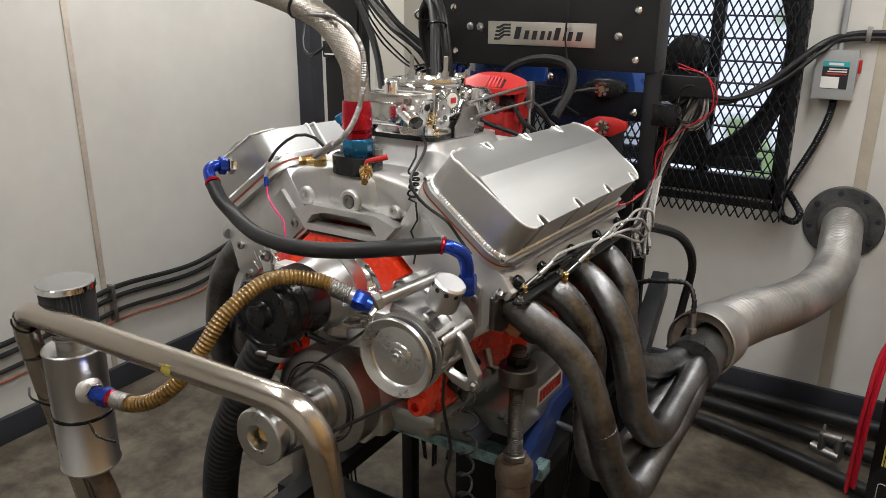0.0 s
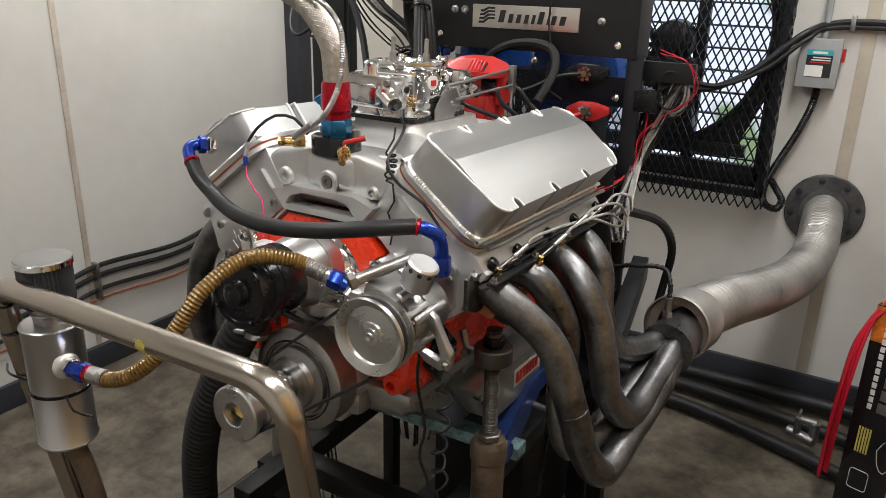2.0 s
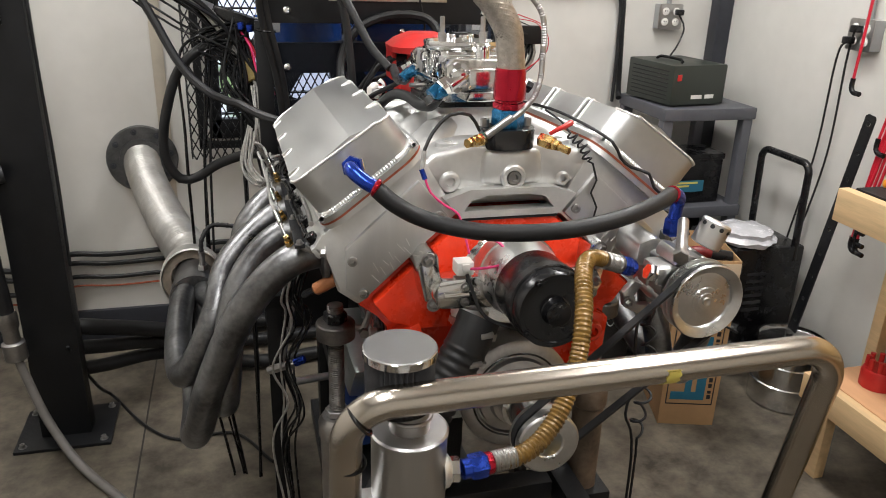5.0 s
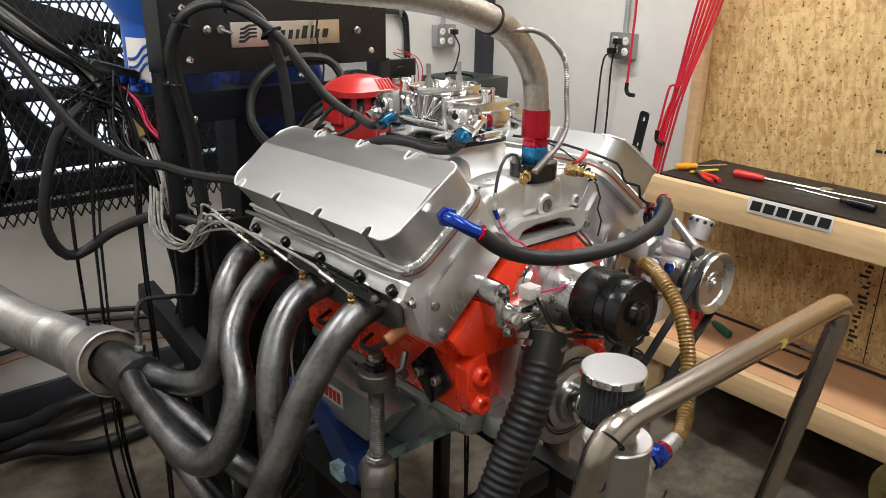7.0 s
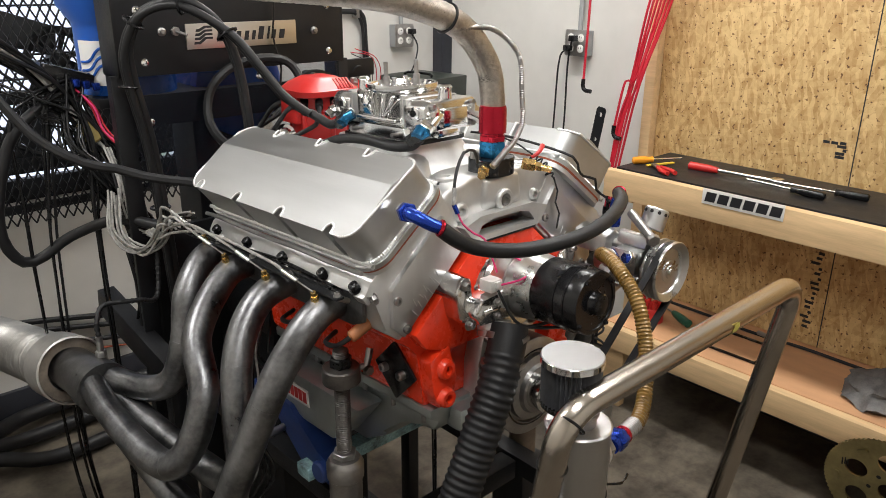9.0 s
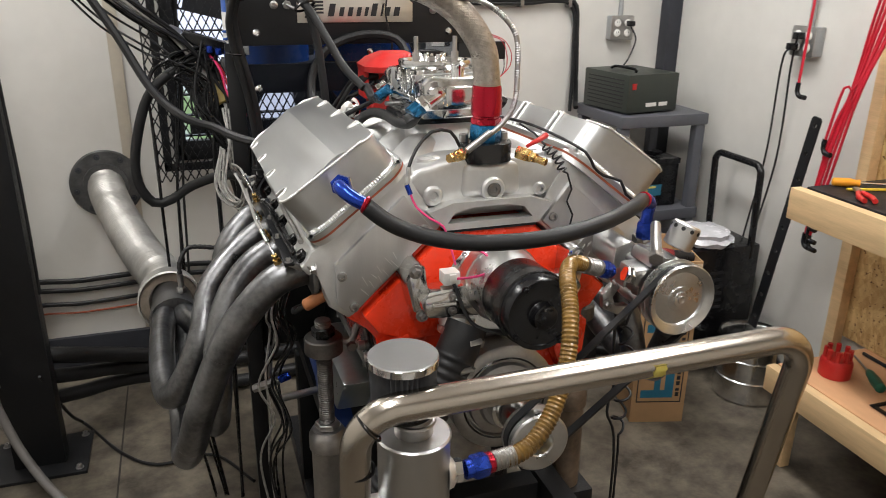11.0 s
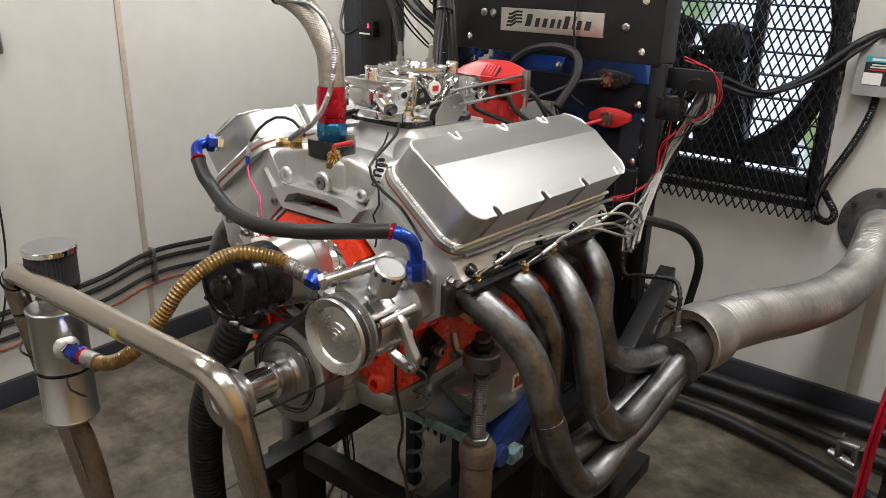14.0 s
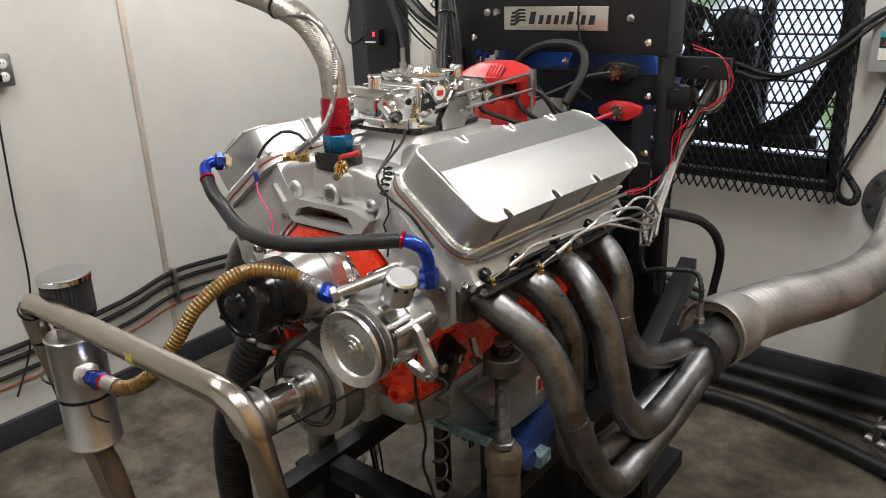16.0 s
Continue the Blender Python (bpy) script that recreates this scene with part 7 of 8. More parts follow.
part("letter_bar", span(B(), -0.022, 0.024, -0.0862, -0.0855, 0.117, 0.125, 0), PALE, sw)
part("white_label", span(B(), -0.040, 0.016, -0.0855, -0.0845, 0.040, 0.078, 0), PALE, sw)
for k in range(3):
    part("print_bar", span(B(), -0.028 + 0.004 * k, 0.036, -0.0855, -0.0845, 0.086 + 0.008 * k, 0.090 + 0.008 * k, 0), PALE if k else REDINK, sw)
part("handle", span(B(), 0.066, 0.076, -0.06, -0.03, 0.09, 0.135, 0.003), REDP, sw)
part("conduit", rod(B(), (0.0, -0.035, 0.165), (0.012, -0.035, H - 1.245), 0.011, 14), GREYB, sw)
cc = thing("flexible_conduit", "black corrugated flexible conduit looping under the switch", "conduit")
part("sheath", tube(B(), [(0.572, 2.02, 1.245), (0.565, 2.01, 1.18), (0.535, 2.005, 1.08), (0.478, 2.0, 0.94), (0.455, 2.0, 0.855), (0.470, 2.0, 0.805), (0.510, 1.995, 0.795), (0.525, 1.99, 0.83), (0.500, 1.99, 0.87), (0.475, 2.0, 0.90)], 0.013, 14, 0.002, prof=ribs(0.008, 0.1)), BLACK, cc)


def outlet(label, m, plugged):
    o = thing("outlet_box", label, "outlet", m, group="wall outlets")
    part("box", span(B(), -0.055, 0.055, -0.045, 0, -0.052, 0.052, 0.004), GREYB, o)
    part("cover_plate", prism(B(), rounded(-0.057, -0.054, 0.057, 0.054, 0.008), -0.049, -0.045, "y", 0.001), STEEL, o)
    for x in (-0.026, 0.026):
        for z in (-0.022, 0.022):
            sk = part("socket", lathe(B(), (x, -0.049, z), (0, -1, 0), [(0, 0.0165), (0.002, 0.0165), (0.003, 0.015), (0.003, 0)], 18, cap=False), WHITE, o)
            # blade slots are dark bars on the face, their depth only coloured
            bm = B()
            for dx in (-0.005, 0.005):
                box(bm, (x + dx, -0.0524, z + 0.003), (0.002, 0.001, 0.007), 0)
            part("slot", bm, PRINT_SHADE, sk)
    for x, z in plugged:
        part("plug", span(B(), x - 0.014, x + 0.014, -0.085, -0.052, z - 0.012, z + 0.012, 0.004), BLACK, o)
    part("conduit", rod(B(), (0, -0.022, 0.052), (0, -0.022, 1.3), 0.0105, 14), GREYB, o)
    return o


outlet("steel four socket outlet box with a black plug", pose(1.445, Y1, 1.345), [(0.03, 0.02)])
outlet("steel four socket outlet box with two black plugs", pose(X1, 1.175, 1.355, 0, 0, -90), [(0.0, 0.02), (-0.026, -0.02)])
outlet("steel four socket outlet box with a black plug", pose(X0, 0.235, 1.352, 0, 0, 90), [(-0.01, -0.02)])


cable("thin black power cord hanging from the outlet", [(1.475, 2.0, 1.36), (1.50, 1.98, 1.30), (1.46, 1.95, 1.23), (1.42, 1.93, 1.19)], 0.004)
for k in range(2):
    cable("thin grey power cord hanging down the wall", [(X1 - 0.07, 1.18 + 0.03 * k, 1.37 - 0.04 * k), (X1 - 0.05, 1.21 + 0.05 * k, 1.26), (X1 - 0.02, 1.24 + 0.06 * k, 0.9), (X1 - 0.03, 1.30 + 0.05 * k, 0.5), (X1 - 0.06, 1.32 + 0.05 * k, 0.1)], 0.004)
cable("black power cord hanging from the outlet", [(X0 + 0.08, 0.225, 1.33), (X0 + 0.06, 0.21, 1.25), (X0 + 0.02, 0.205, 0.9), (X0 + 0.03, 0.19, 0.6), (X0 + 0.03, 0.14, 0.36), (X0 + 0.05, 0.05, 0.2)], 0.004)
for k in range(4):
    z0 = 0.445 - 0.04 * k - (0.02 if k > 1 else 0)
    r = (0.011, 0.010, 0.009, 0.004)[k]
    cable("black cable clipped low along the wall", [(X0 + 0.02, -1.6, z0 - 0.06), (X0 + 0.02, 0.0, z0 - 0.07), (X0 + 0.02, 0.5, z0 - 0.05), (X0 + 0.02, 0.78, z0), (X0 + 0.02, 1.2, z0 - 0.02), (X0 + 0.02, 1.6, z0 + 0.05), (X0 + 0.03, 1.9, z0 - 0.005), (X0 + 0.06, Y1 - 0.07, z0 - 0.01), (X0 + 0.12, Y1 - 0.03, z0 - 0.01), (-1.5, Y1 - 0.02, z0 - 0.03), (-1.37, Y1 - 0.04, z0 - 0.035), (-1.32, 1.88, z0 - 0.04), (-1.16, 1.88, z0 - 0.04), (-1.11, Y1 - 0.04, z0 - 0.045), (-0.95, Y1 - 0.02, z0 - 0.06), (-0.7, Y1 - 0.02, z0 - 0.05), (-0.45, Y1 - 0.02, z0 - 0.04), (0.0, Y1 - 0.03, z0 - 0.12)], r, GASK if k == 3 else None)
for y in (0.77, 1.75):
    cl = thing("cable_clip", "small steel cable clip on the wall", "clip")
    part("clip", span(B(), X0, X0 + 0.034, y - 0.008, y + 0.008, 0.30, 0.46, 0.003), STEEL, cl)
cable("bundle of black cables clipped along the back wall", [(0.10, 1.90, 1.24), (0.22, 1.90, 1.22), (0.36, 1.92, 1.29), (0.50, 1.96, 1.42), (0.58, 2.03, 1.458), (0.70, 2.035, 1.468), (0.95, 2.035, 1.465), (1.16, 2.035, 1.462), (1.215, 2.035, 1.44), (1.225, 2.03, 1.30), (1.235, 2.02, 1.05), (1.22, 1.98, 1.0)], 0.012)
cable("bundle of black cables clipped along the back wall", [(0.10, 1.89, 1.27), (0.25, 1.89, 1.235), (0.40, 1.92, 1.30), (0.52, 1.96, 1.41), (0.60, 2.025, 1.448), (0.95, 2.03, 1.450), (1.18, 2.03, 1.448), (1.212, 2.025, 1.25), (1.20, 2.0, 0.98)], 0.008)
for x in (0.645, 0.95, 1.18):
    cl = thing("cable_clip", "small steel cable clip on the wall", "clip")
    part("clip", span(B(), x - 0.008, x + 0.008, Y1 - 0.04, Y1, 1.435, 1.49, 0.003), STEEL, cl)
for k, (y, z, r) in enumerate(((1.98, 0.055, 0.033), (1.90, 0.04, 0.03), (1.78, 0.035, 0.03))):
    cable("thick black hose lying along the wall", [(-1.06, 1.46, 0.36 - 0.09 * k), (-0.93, 1.50 + 0.03 * k, 0.32 - 0.09 * k), (-0.80, 1.62 + 0.04 * k, 0.24 - 0.075 * k), (-0.62, 1.80 - 0.03 * k, 0.12 - 0.03 * k), (-0.4, y - 0.06 * k, z), (0.2, y - 0.02 * k, z), (0.55, y - 0.05 * k, z), (0.9, y - 0.11 * k, z), (1.2, y - 0.17 * k, z)], r * 0.85, name="floor_hose", n=16)
vb = thing("pipe_valve", "small galvanised pipe valve on the floor hose", "valve", pose(0.74, 1.70, 0.06))
bm = B()
rod(bm, (-0.03, 0.02, 0), (0.06, -0.02, 0.0), 0.020, 16)
rod(bm, (0.0, 0, 0), (0.0, 0, 0.07), 0.013, 14)
rod(bm, (0.0, 0, 0.065), (0.06, -0.01, 0.068), 0.014, 14)
rod(bm, (0.055, -0.01, 0.0), (0.055, -0.01, 0.07), 0.017, 14)
part("fitting", bm, STEEL, vb)
part("tee_handle", rod(B(), (0.0, -0.02, 0.092), (0.0, 0.02, 0.092), 0.005, 10), STEEL, vb)
for k in range(7):
    o, low = 0.012 * (k - 3), (0.0, 0.12, 0.02, 0.24, 0.05, 0.10, 0.0)[k]
    hang = thing("plug_lead", "red plug lead with a black boot hanging beside the bench", "cable", group="red leads beside the bench")
    pts = [(1.60 + o * 0.4, 0.52 + o, 2.4), (1.59 - o * 0.5, 0.70 + o, 1.62), (1.58 + o * 0.3, 0.785 + o * 0.8, 1.26), (1.565 - o * 0.2, 0.825 + o * 0.4, 1.0 + low), (1.55, 0.85 + o * 0.3, 0.72 + 1.4 * low)]
    part("red_wire", tube(B(), pts, 0.0048, 8), WIRER, hang)
    e = Vector(pts[-1])
    part("boot", tube(B(), [e + Vector((0, 0, 0.012)), e - Vector((0, 0, 0.02)), e - Vector((0, 0.012, 0.034)), e - Vector((0, 0.036, 0.036))], 0.0085, 10, 0.006), BLACK, hang)
lead = thing("plug_lead", "red plug lead with a black boot hanging from the ceiling", "cable")
part("red_wire", tube(B(), [(1.60, 1.04, 2.75), (1.58, 1.03, 1.6), (1.57, 1.03, 1.215)], 0.005, 8), WIRER, lead)
part("boot", tube(B(), [(1.57, 1.03, 1.23), (1.57, 1.03, 1.20), (1.57, 1.018, 1.185), (1.57, 0.99, 1.183)], 0.0085, 10, 0.006), BLACK, lead)

# ---- engine wiring ----
def bundle(label, pts, count, r, spread, mats, seed, name="wire_bundle"):
    """Several wires side by side along one way, each a part of its own."""
    th = thing(name, label, "wiring")
    rg = random.Random(seed)
    for k in range(count):
        offs = [Vector((rg.uniform(-1, 1), rg.uniform(-1, 1), rg.uniform(-1, 1))) * spread for _ in pts]
        base = Vector((rg.uniform(-1, 1), rg.uniform(-1, 1), rg.uniform(-1, 1))) * spread
        part("wire", tube(B(), [Vector(p) + base + o * 0.5 for p, o in zip(pts, offs)], r, 8, 0.014), mats[k % len(mats)], th)
    return th


# thermocouple leads to each header fitting
for s, tips, trunk in ((1, tips_l, [(0.345, 0.62, 1.085), (0.320, 0.74, 1.10), (0.290, 0.88, 1.15)]), (-1, tips_r, [(-0.352, 0.66, 1.115), (-0.350, 0.76, 1.06), (-0.341, 0.85, 1.05)])):
    th = thing("thermocouple_leads", "pale braided exhaust thermocouple leads with steel probe sleeves", "wiring")
    for k, tip in enumerate(tips):
        t0 = Vector(tip)
        d = Vector((s * 0.012, 0.075, 0.020))
        part("probe", rod(B(), t0, t0 + d * 0.55, 0.0016, 8), STEEL, th)
        part("sleeve", rod(B(), t0 + d * 0.5, t0 + d, 0.0045, 10, 0.001), POL, th)
        e = Vector(trunk[0])
        mid = (t0 + d).lerp(e, 0.55) + Vector((s * (0.010 + 0.006 * k), 0, 0.020 + 0.006 * k))
        part("lead", tube(B(), [t0 + d * 0.95, (t0 + d * 1.5), mid, e + Vector((s * 0.004 * k, 0.01 * k, 0.01 * (k - 2))), *[Vector(p) + Vector((0.004 * k, 0, 0.004 * (k - 1.5))) for p in trunk[1:]]], 0.0029, 8, 0.01), WIREW, th)
bundle("pale sensor wires hanging from the console bracket to the engine", [(0.37, 0.93, 1.385), (0.335, 0.93, 1.28), (0.295, 0.92, 1.19), (0.285, 0.86, 1.11), (0.31, 0.72, 1.06), (0.345, 0.62, 1.04)], 14, 0.0033, 0.013, [WIREW, WIREW, RUB], 2)
coil = thing("wire_coil", "coil of pale sensor wire hung on the console bracket", "wiring")
for k in range(7):
    cx, cz, rx, rz = 0.345 + 0.003 * (k % 3), 1.335 - 0.003 * k, 0.030 + 0.003 * (k % 4), 0.045 + 0.003 * (k % 3)
    part("loop", tube(B(), [(cx + rx * math.cos(a * math.tau / 16), 0.925 + 0.006 * (k - 3) + 0.004 * math.sin(a), cz + rz * math.sin(a * math.tau / 16)) for a in range(17)], 0.0029, 8, 0.008), WIREW if k % 3 else RUB, coil)
bundle("red power wires tied along the console post", [(0.31, 0.90, 1.43), (0.385, 0.90, 1.40), (0.395, 0.90, 1.33), (0.33, 0.90, 1.27), (0.285, 0.89, 1.22), (0.27, 0.88, 1.14), (0.24, 0.84, 1.10), (0.20, 0.78, 1.08)], 3, 0.0013, 0.014, [WIRER, WIRER, RUB], 4)
bundle("red power wires tied along the console post", [(0.30, 0.90, 1.29), (0.292, 0.895, 1.2), (0.28, 0.88, 1.13), (0.235, 0.84, 1.09), (0.21, 0.80, 1.085)], 4, 0.0015, 0.008, [WIRER, RUB], 5)
bundle("black wire loom beside the console post", [(0.36, 0.93, 1.37), (0.30, 0.93, 1.30), (0.272, 0.92, 1.15), (0.262, 0.90, 0.98), (0.265, 0.88, 0.80)], 5, 0.004, 0.012, [RUB, BLACK], 6)
cable("black rubber hose curving behind the exhaust pipe", [(0.28, 0.80, 1.05), (0.34, 0.98, 0.98), (0.36, 1.08, 0.88), (0.34, 1.12, 0.75), (0.32, 1.1, 0.6)], 0.012)
for s, mid in ((1, mid_l), (-1, mid_r)):
    top = mid + Vector((s * -0.02, SENS - 0.003, 0.10))
    ow = thing("oxygen_sensor_lead", "black twisted oxygen sensor lead", "wiring")
    part("lead", tube(B(), [top, top + Vector((s * -0.004, 0.01, 0.03)), top + Vector((s * -0.03, 0.03, 0.055)), top + Vector((s * -0.10, 0.02, 0.05)), top + Vector((s * -0.16, 0.06, 0.03)), top + Vector((s * -0.19, 0.10, 0.12))], 0.0055, 10, 0.004, prof=ribs(0.012, 0.18)), RUB, ow)

# braided black hoses looping over the console
loops_h = thing("braided_fuel_hoses", "black braided hoses tied together looping over the console", "hose")
for k in range(4):
    o = Vector((0.012 * (k % 2), 0.012 * (k // 2), 0.010 * (k % 2)))
    end = [(-0.215, 0.655, 1.520), (-0.190, 0.635, 1.44), (-0.178, 0.63, 1.34), (-0.170, 0.63, 1.22)] if k % 2 else [(-0.200, 0.615, 1.512), (-0.165, 0.560, 1.445), (-0.138, 0.520, 1.389), (-0.108, 0.470, 1.352)]
    part("hose", tube(B(), [Vector(p) + o for p in [(-0.29, 0.84, 0.80), (-0.30, 0.84, 1.05), (-0.315, 0.835, 1.25), (-0.345, 0.82, 1.40), (-0.352, 0.80, 1.475), (-0.325, 0.76, 1.545), (-0.265, 0.70, 1.565)] + end], 0.0085, 12, 0.010, prof=ribs(0.006, 0.03)), RUB, loops_h)
for p, d in (((-0.34, 0.836, 1.39), (0.1, 0, 1)), ((-0.335, 0.78, 1.53), (0.4, -0.4, 0.8)), ((-0.26, 0.705, 1.57), (0.7, -0.7, 0.0)), ((-0.30, 0.845, 1.1), (0, 0, 1)), ((-0.20, 0.63, 1.51), (0.3, -0.4, -0.8))):
    part("cable_tie", ring(B(), p, d, 0.022, 0.003, 20), BLACK, loops_h)
fl = thing("fuel_line", "black fuel hose with blue and black fittings at the carburettor", "hose")
part("hose", tube(B(), [(-0.092, 0.135, 1.353), (-0.098, 0.155, 1.335), (-0.108, 0.20, 1.328), (-0.115, 0.27, 1.330), (-0.125, 0.34, 1.322), (-0.135, 0.42, 1.290), (-0.13, 0.52, 1.25)], 0.0095, 12, 0.008), RUB, fl)
part("hose", tube(B(), [(-0.096, 0.365, 1.353), (-0.104, 0.40, 1.34), (-0.102, 0.44, 1.345), (-0.100, 0.48, 1.352)], 0.0095, 12, 0.008), RUB, fl)
for y in (0.145, 0.372):
    part("hose_end", hexa(B(), (-0.094, y - 0.012, 1.357), (-0.100, y + 0.012, 1.342), 0.013), GLOSSB, fl)
    part("blue_end", rod(B(), (-0.084, y - 0.022, 1.366), (-0.094, y - 0.010, 1.357), 0.0105, 14), TEAL, fl)
cable("grey rubber hose clipped to the acrylic shield", [(-0.15, 0.60, 1.20), (-0.165, 0.80, 1.27), (-0.15, 0.845, 1.35), (-0.10, 0.845, 1.405), (-0.02, 0.84, 1.43), (0.06, 0.83, 1.42), (0.085, 0.80, 1.37), (0.07, 0.74, 1.30)], 0.011)
cable("black battery cable on the console", [(0.145, 0.835, 1.365), (0.10, 0.80, 1.36), (0.04, 0.78, 1.33), (-0.03, 0.76, 1.30)], 0.005)
cable("dark red battery cable on the console", [(0.15, 0.835, 1.268), (0.11, 0.80, 1.25), (0.08, 0.76, 1.22), (0.05, 0.72, 1.15)], 0.005, WIRER)
cable("thin black wire hanging in front of the name plate", [(0.03, 0.855, 1.66), (0.045, 0.845, 1.56), (0.04, 0.85, 1.48), (0.055, 0.845, 1.40), (0.045, 0.84, 1.33), (0.10, 0.82, 1.30)], 0.0025)

# cables on the far side
cable("thick black cable swinging across to the engine", [(-0.95, 1.0, 2.1), (-0.74, 0.97, 1.66), (-0.62, 0.945, 1.443), (-0.543, 0.88, 1.302), (-0.470, 0.80, 1.243), (-0.416, 0.78, 1.227), (-0.36, 0.72, 1.208), (-0.29, 0.64, 1.20)], 0.0105)
cable("thick black battery cable in a wide loop", [(-0.39, 1.04, 1.375), (-0.43, 1.02, 1.365), (-0.547, 1.0, 1.288), (-0.600, 1.0, 1.16), (-0.612, 1.0, 1.05), (-0.578, 1.0, 0.985), (-0.53, 1.0, 0.99), (-0.473, 0.98, 1.03), (-0.38, 0.92, 1.068), (-0.31, 0.82, 1.06)], 0.013, n=12)
bundle("grey and black sensor looms sloping down to the console", [(-1.0, 1.05, 2.0), (-0.78, 1.02, 1.68), (-0.60, 1.0, 1.50), (-0.47, 1.02, 1.40), (-0.385, 1.013, 1.27), (-0.335, 0.975, 1.18), (-0.335, 0.90, 1.05)], 12, 0.0046, 0.019, [RUB, WIREW, BLACK], 9)
bundle("thin black wires sagging towards the column", [(-1.0, 1.1, 1.95), (-0.72, 1.04, 1.54), (-0.57, 1.02, 1.41), (-0.47, 1.02, 1.36), (-0.40, 1.03, 1.35)], 3, 0.003, 0.022, [BLACK, RUB], 10)
bundle("black wire loom hanging behind the console", [(-0.40, 1.05, 1.38), (-0.37, 1.0, 1.22), (-0.35, 0.95, 1.05), (-0.33, 0.92, 0.88), (-0.34, 0.92, 0.70)], 8, 0.004, 0.022, [BLACK, RUB], 11)
bundle("pale sensor wires tied beside the header", [(-0.385, 0.90, 1.14), (-0.40, 0.86, 1.05), (-0.37, 0.82, 1.01), (-0.345, 0.78, 1.04), (-0.34, 0.72, 1.10), (-0.352, 0.66, 1.115)], 9, 0.0029, 0.012, [WIREW], 12)
gad = thing("sensor_manifold", "black and blue sensor connector cluster on the loom", "connector", pose(-0.406, 1.045, 1.40))
part("body", box(B(), (0, 0, 0), (0.12, 0.05, 0.035), 0.012, pose(0, 0, 0, 0, 18, 0)), GLOSSB, gad)
part("cap", lathe(B(), (-0.06, 0, 0.018), (-0.9, 0, 0.4), [(0, 0.018), (0.03, 0.018), (0.034, 0.012)], 16), STEEL, gad)
for k in range(3):
    part("blue_plug", box(B(), (0.01 + 0.022 * k, -0.03, -0.016 - 0.006 * k), (0.016, 0.018, 0.018), 0.003), BLUE, gad)
part("tape_wrap", rod(B(), (0.012, -0.03, -0.105), (0.034, -0.045, -0.155), 0.021, 14, 0.004), mat("yellowed_tape", (0.40, 0.30, 0.10), 0.6, var=0.3, scale=30), gad)

# floor side of the column
cp = thing("fill_hose", "black hose elbow with a steel coupling beside the column", "hose")
part("hose", tube(B(), [(-1.09, 1.30, 0.935), (-1.135, 1.285, 0.925), (-1.16, 1.275, 0.87), (-1.158, 1.27, 0.70), (-1.145, 1.265, 0.50)], 0.026, 18, 0.015), RUB, cp)
part("coupling", lathe(B(), (-1.145, 1.265, 0.51), (0.05, 0, -1), [(0, 0.029), (0.02, 0.031), (0.05, 0.029), (0.06, 0.024), (0.10, 0.024), (0.105, 0.034), (0.16, 0.034)], 24), STEEL, cp)
part("grey_cable", tube(B(), [(-1.137, 1.265, 0.36), (-1.12, 1.26, 0.28), (-1.07, 1.22, 0.14), (-0.975, 1.12, 0.03), (-0.82, 0.92, 0.014), (-0.68, 0.74, 0.014), (-0.5, 0.45, 0.014)], 0.014, 12, 0.02), mat("grey_cable_jacket", (0.16, 0.15, 0.14), 0.5, var=0.2, scale=20), cp)
cable("thin black cord trailing over the floor", [(-1.0, 1.31, 0.35), (-0.96, 1.45, 0.12), (-0.93, 1.55, 0.008), (-0.80, 1.33, 0.008), (-0.68, 1.22, 0.008), (-0.50, 1.22, 0.008), (-0.38, 1.0, 0.03)], 0.0055)
led = thing("temperature_display", "small black digital display on the column", "display", pose(-1.07, 1.318, 1.385))
part("case", span(B(), -0.040, 0.040, -0.03, 0, -0.030, 0.030, 0.004), BLACK, led)
LED = bpy.data.materials.new("red_led")
LED.use_nodes = True
LED.node_tree.nodes["Principled BSDF"].inputs["Base Color"].default_value = (0.4, 0.0, 0.02, 1)
LED.node_tree.nodes["Principled BSDF"].inputs["Emission Color"].default_value = (1, 0.03, 0.08, 1)
LED.node_tree.nodes["Principled BSDF"].inputs["Emission Strength"].default_value = 3.0
part("digit", span(B(), 0.010, 0.020, -0.0315, -0.0305, 0.004, 0.020, 0), LED, led, "lit red digit")
part("caption_bar", span(B(), -0.030, 0.024, -0.0315, -0.0305, -0.020, -0.014, 0), PALE, led)
cable("black cord looping from the display", [(-1.11, 1.30, 1.39), (-1.17, 1.29, 1.36), (-1.23, 1.32, 1.40), (-1.26, 1.40, 1.55), (-1.25, 1.5, 2.0)], 0.006)
outlet("grey wall outlet box with looped cords behind the column", pose(-1.579, Y1, 1.335), [(0.03, 0.02)])
cable("black cord looping under the wall outlet", [(-1.629, Y1 - 0.05, 1.36), (-1.609, Y1 - 0.06, 1.27), (-1.539, Y1 - 0.06, 1.25), (-1.4789999999999999, Y1 - 0.08, 1.29), (-1.30, 1.7, 1.36), (-1.13, 1.47, 1.40)], 0.007)
cable("thin grey wire hanging from the outlet to the column", [(-1.539, Y1 - 0.05, 1.33), (-1.36, 1.8, 1.22), (-1.26, 1.6, 1.12), (-1.14, 1.46, 1.06)], 0.004, GREYB)

# coiled wires in front of the engine
def helix(a, b, turns, rad, wobble=0.0):
    a, b = Vector(a), Vector(b)
    d = (b - a).normalized()
    u = d.orthogonal().normalized()
    w = d.cross(u)
    n = int(turns * 14)
    return [a.lerp(b, k / n) + (u * math.cos(k / 14 * math.tau) + w * math.sin(k / 14 * math.tau)) * rad * (1 + wobble * math.sin(k * 0.37)) for k in range(n + 1)]


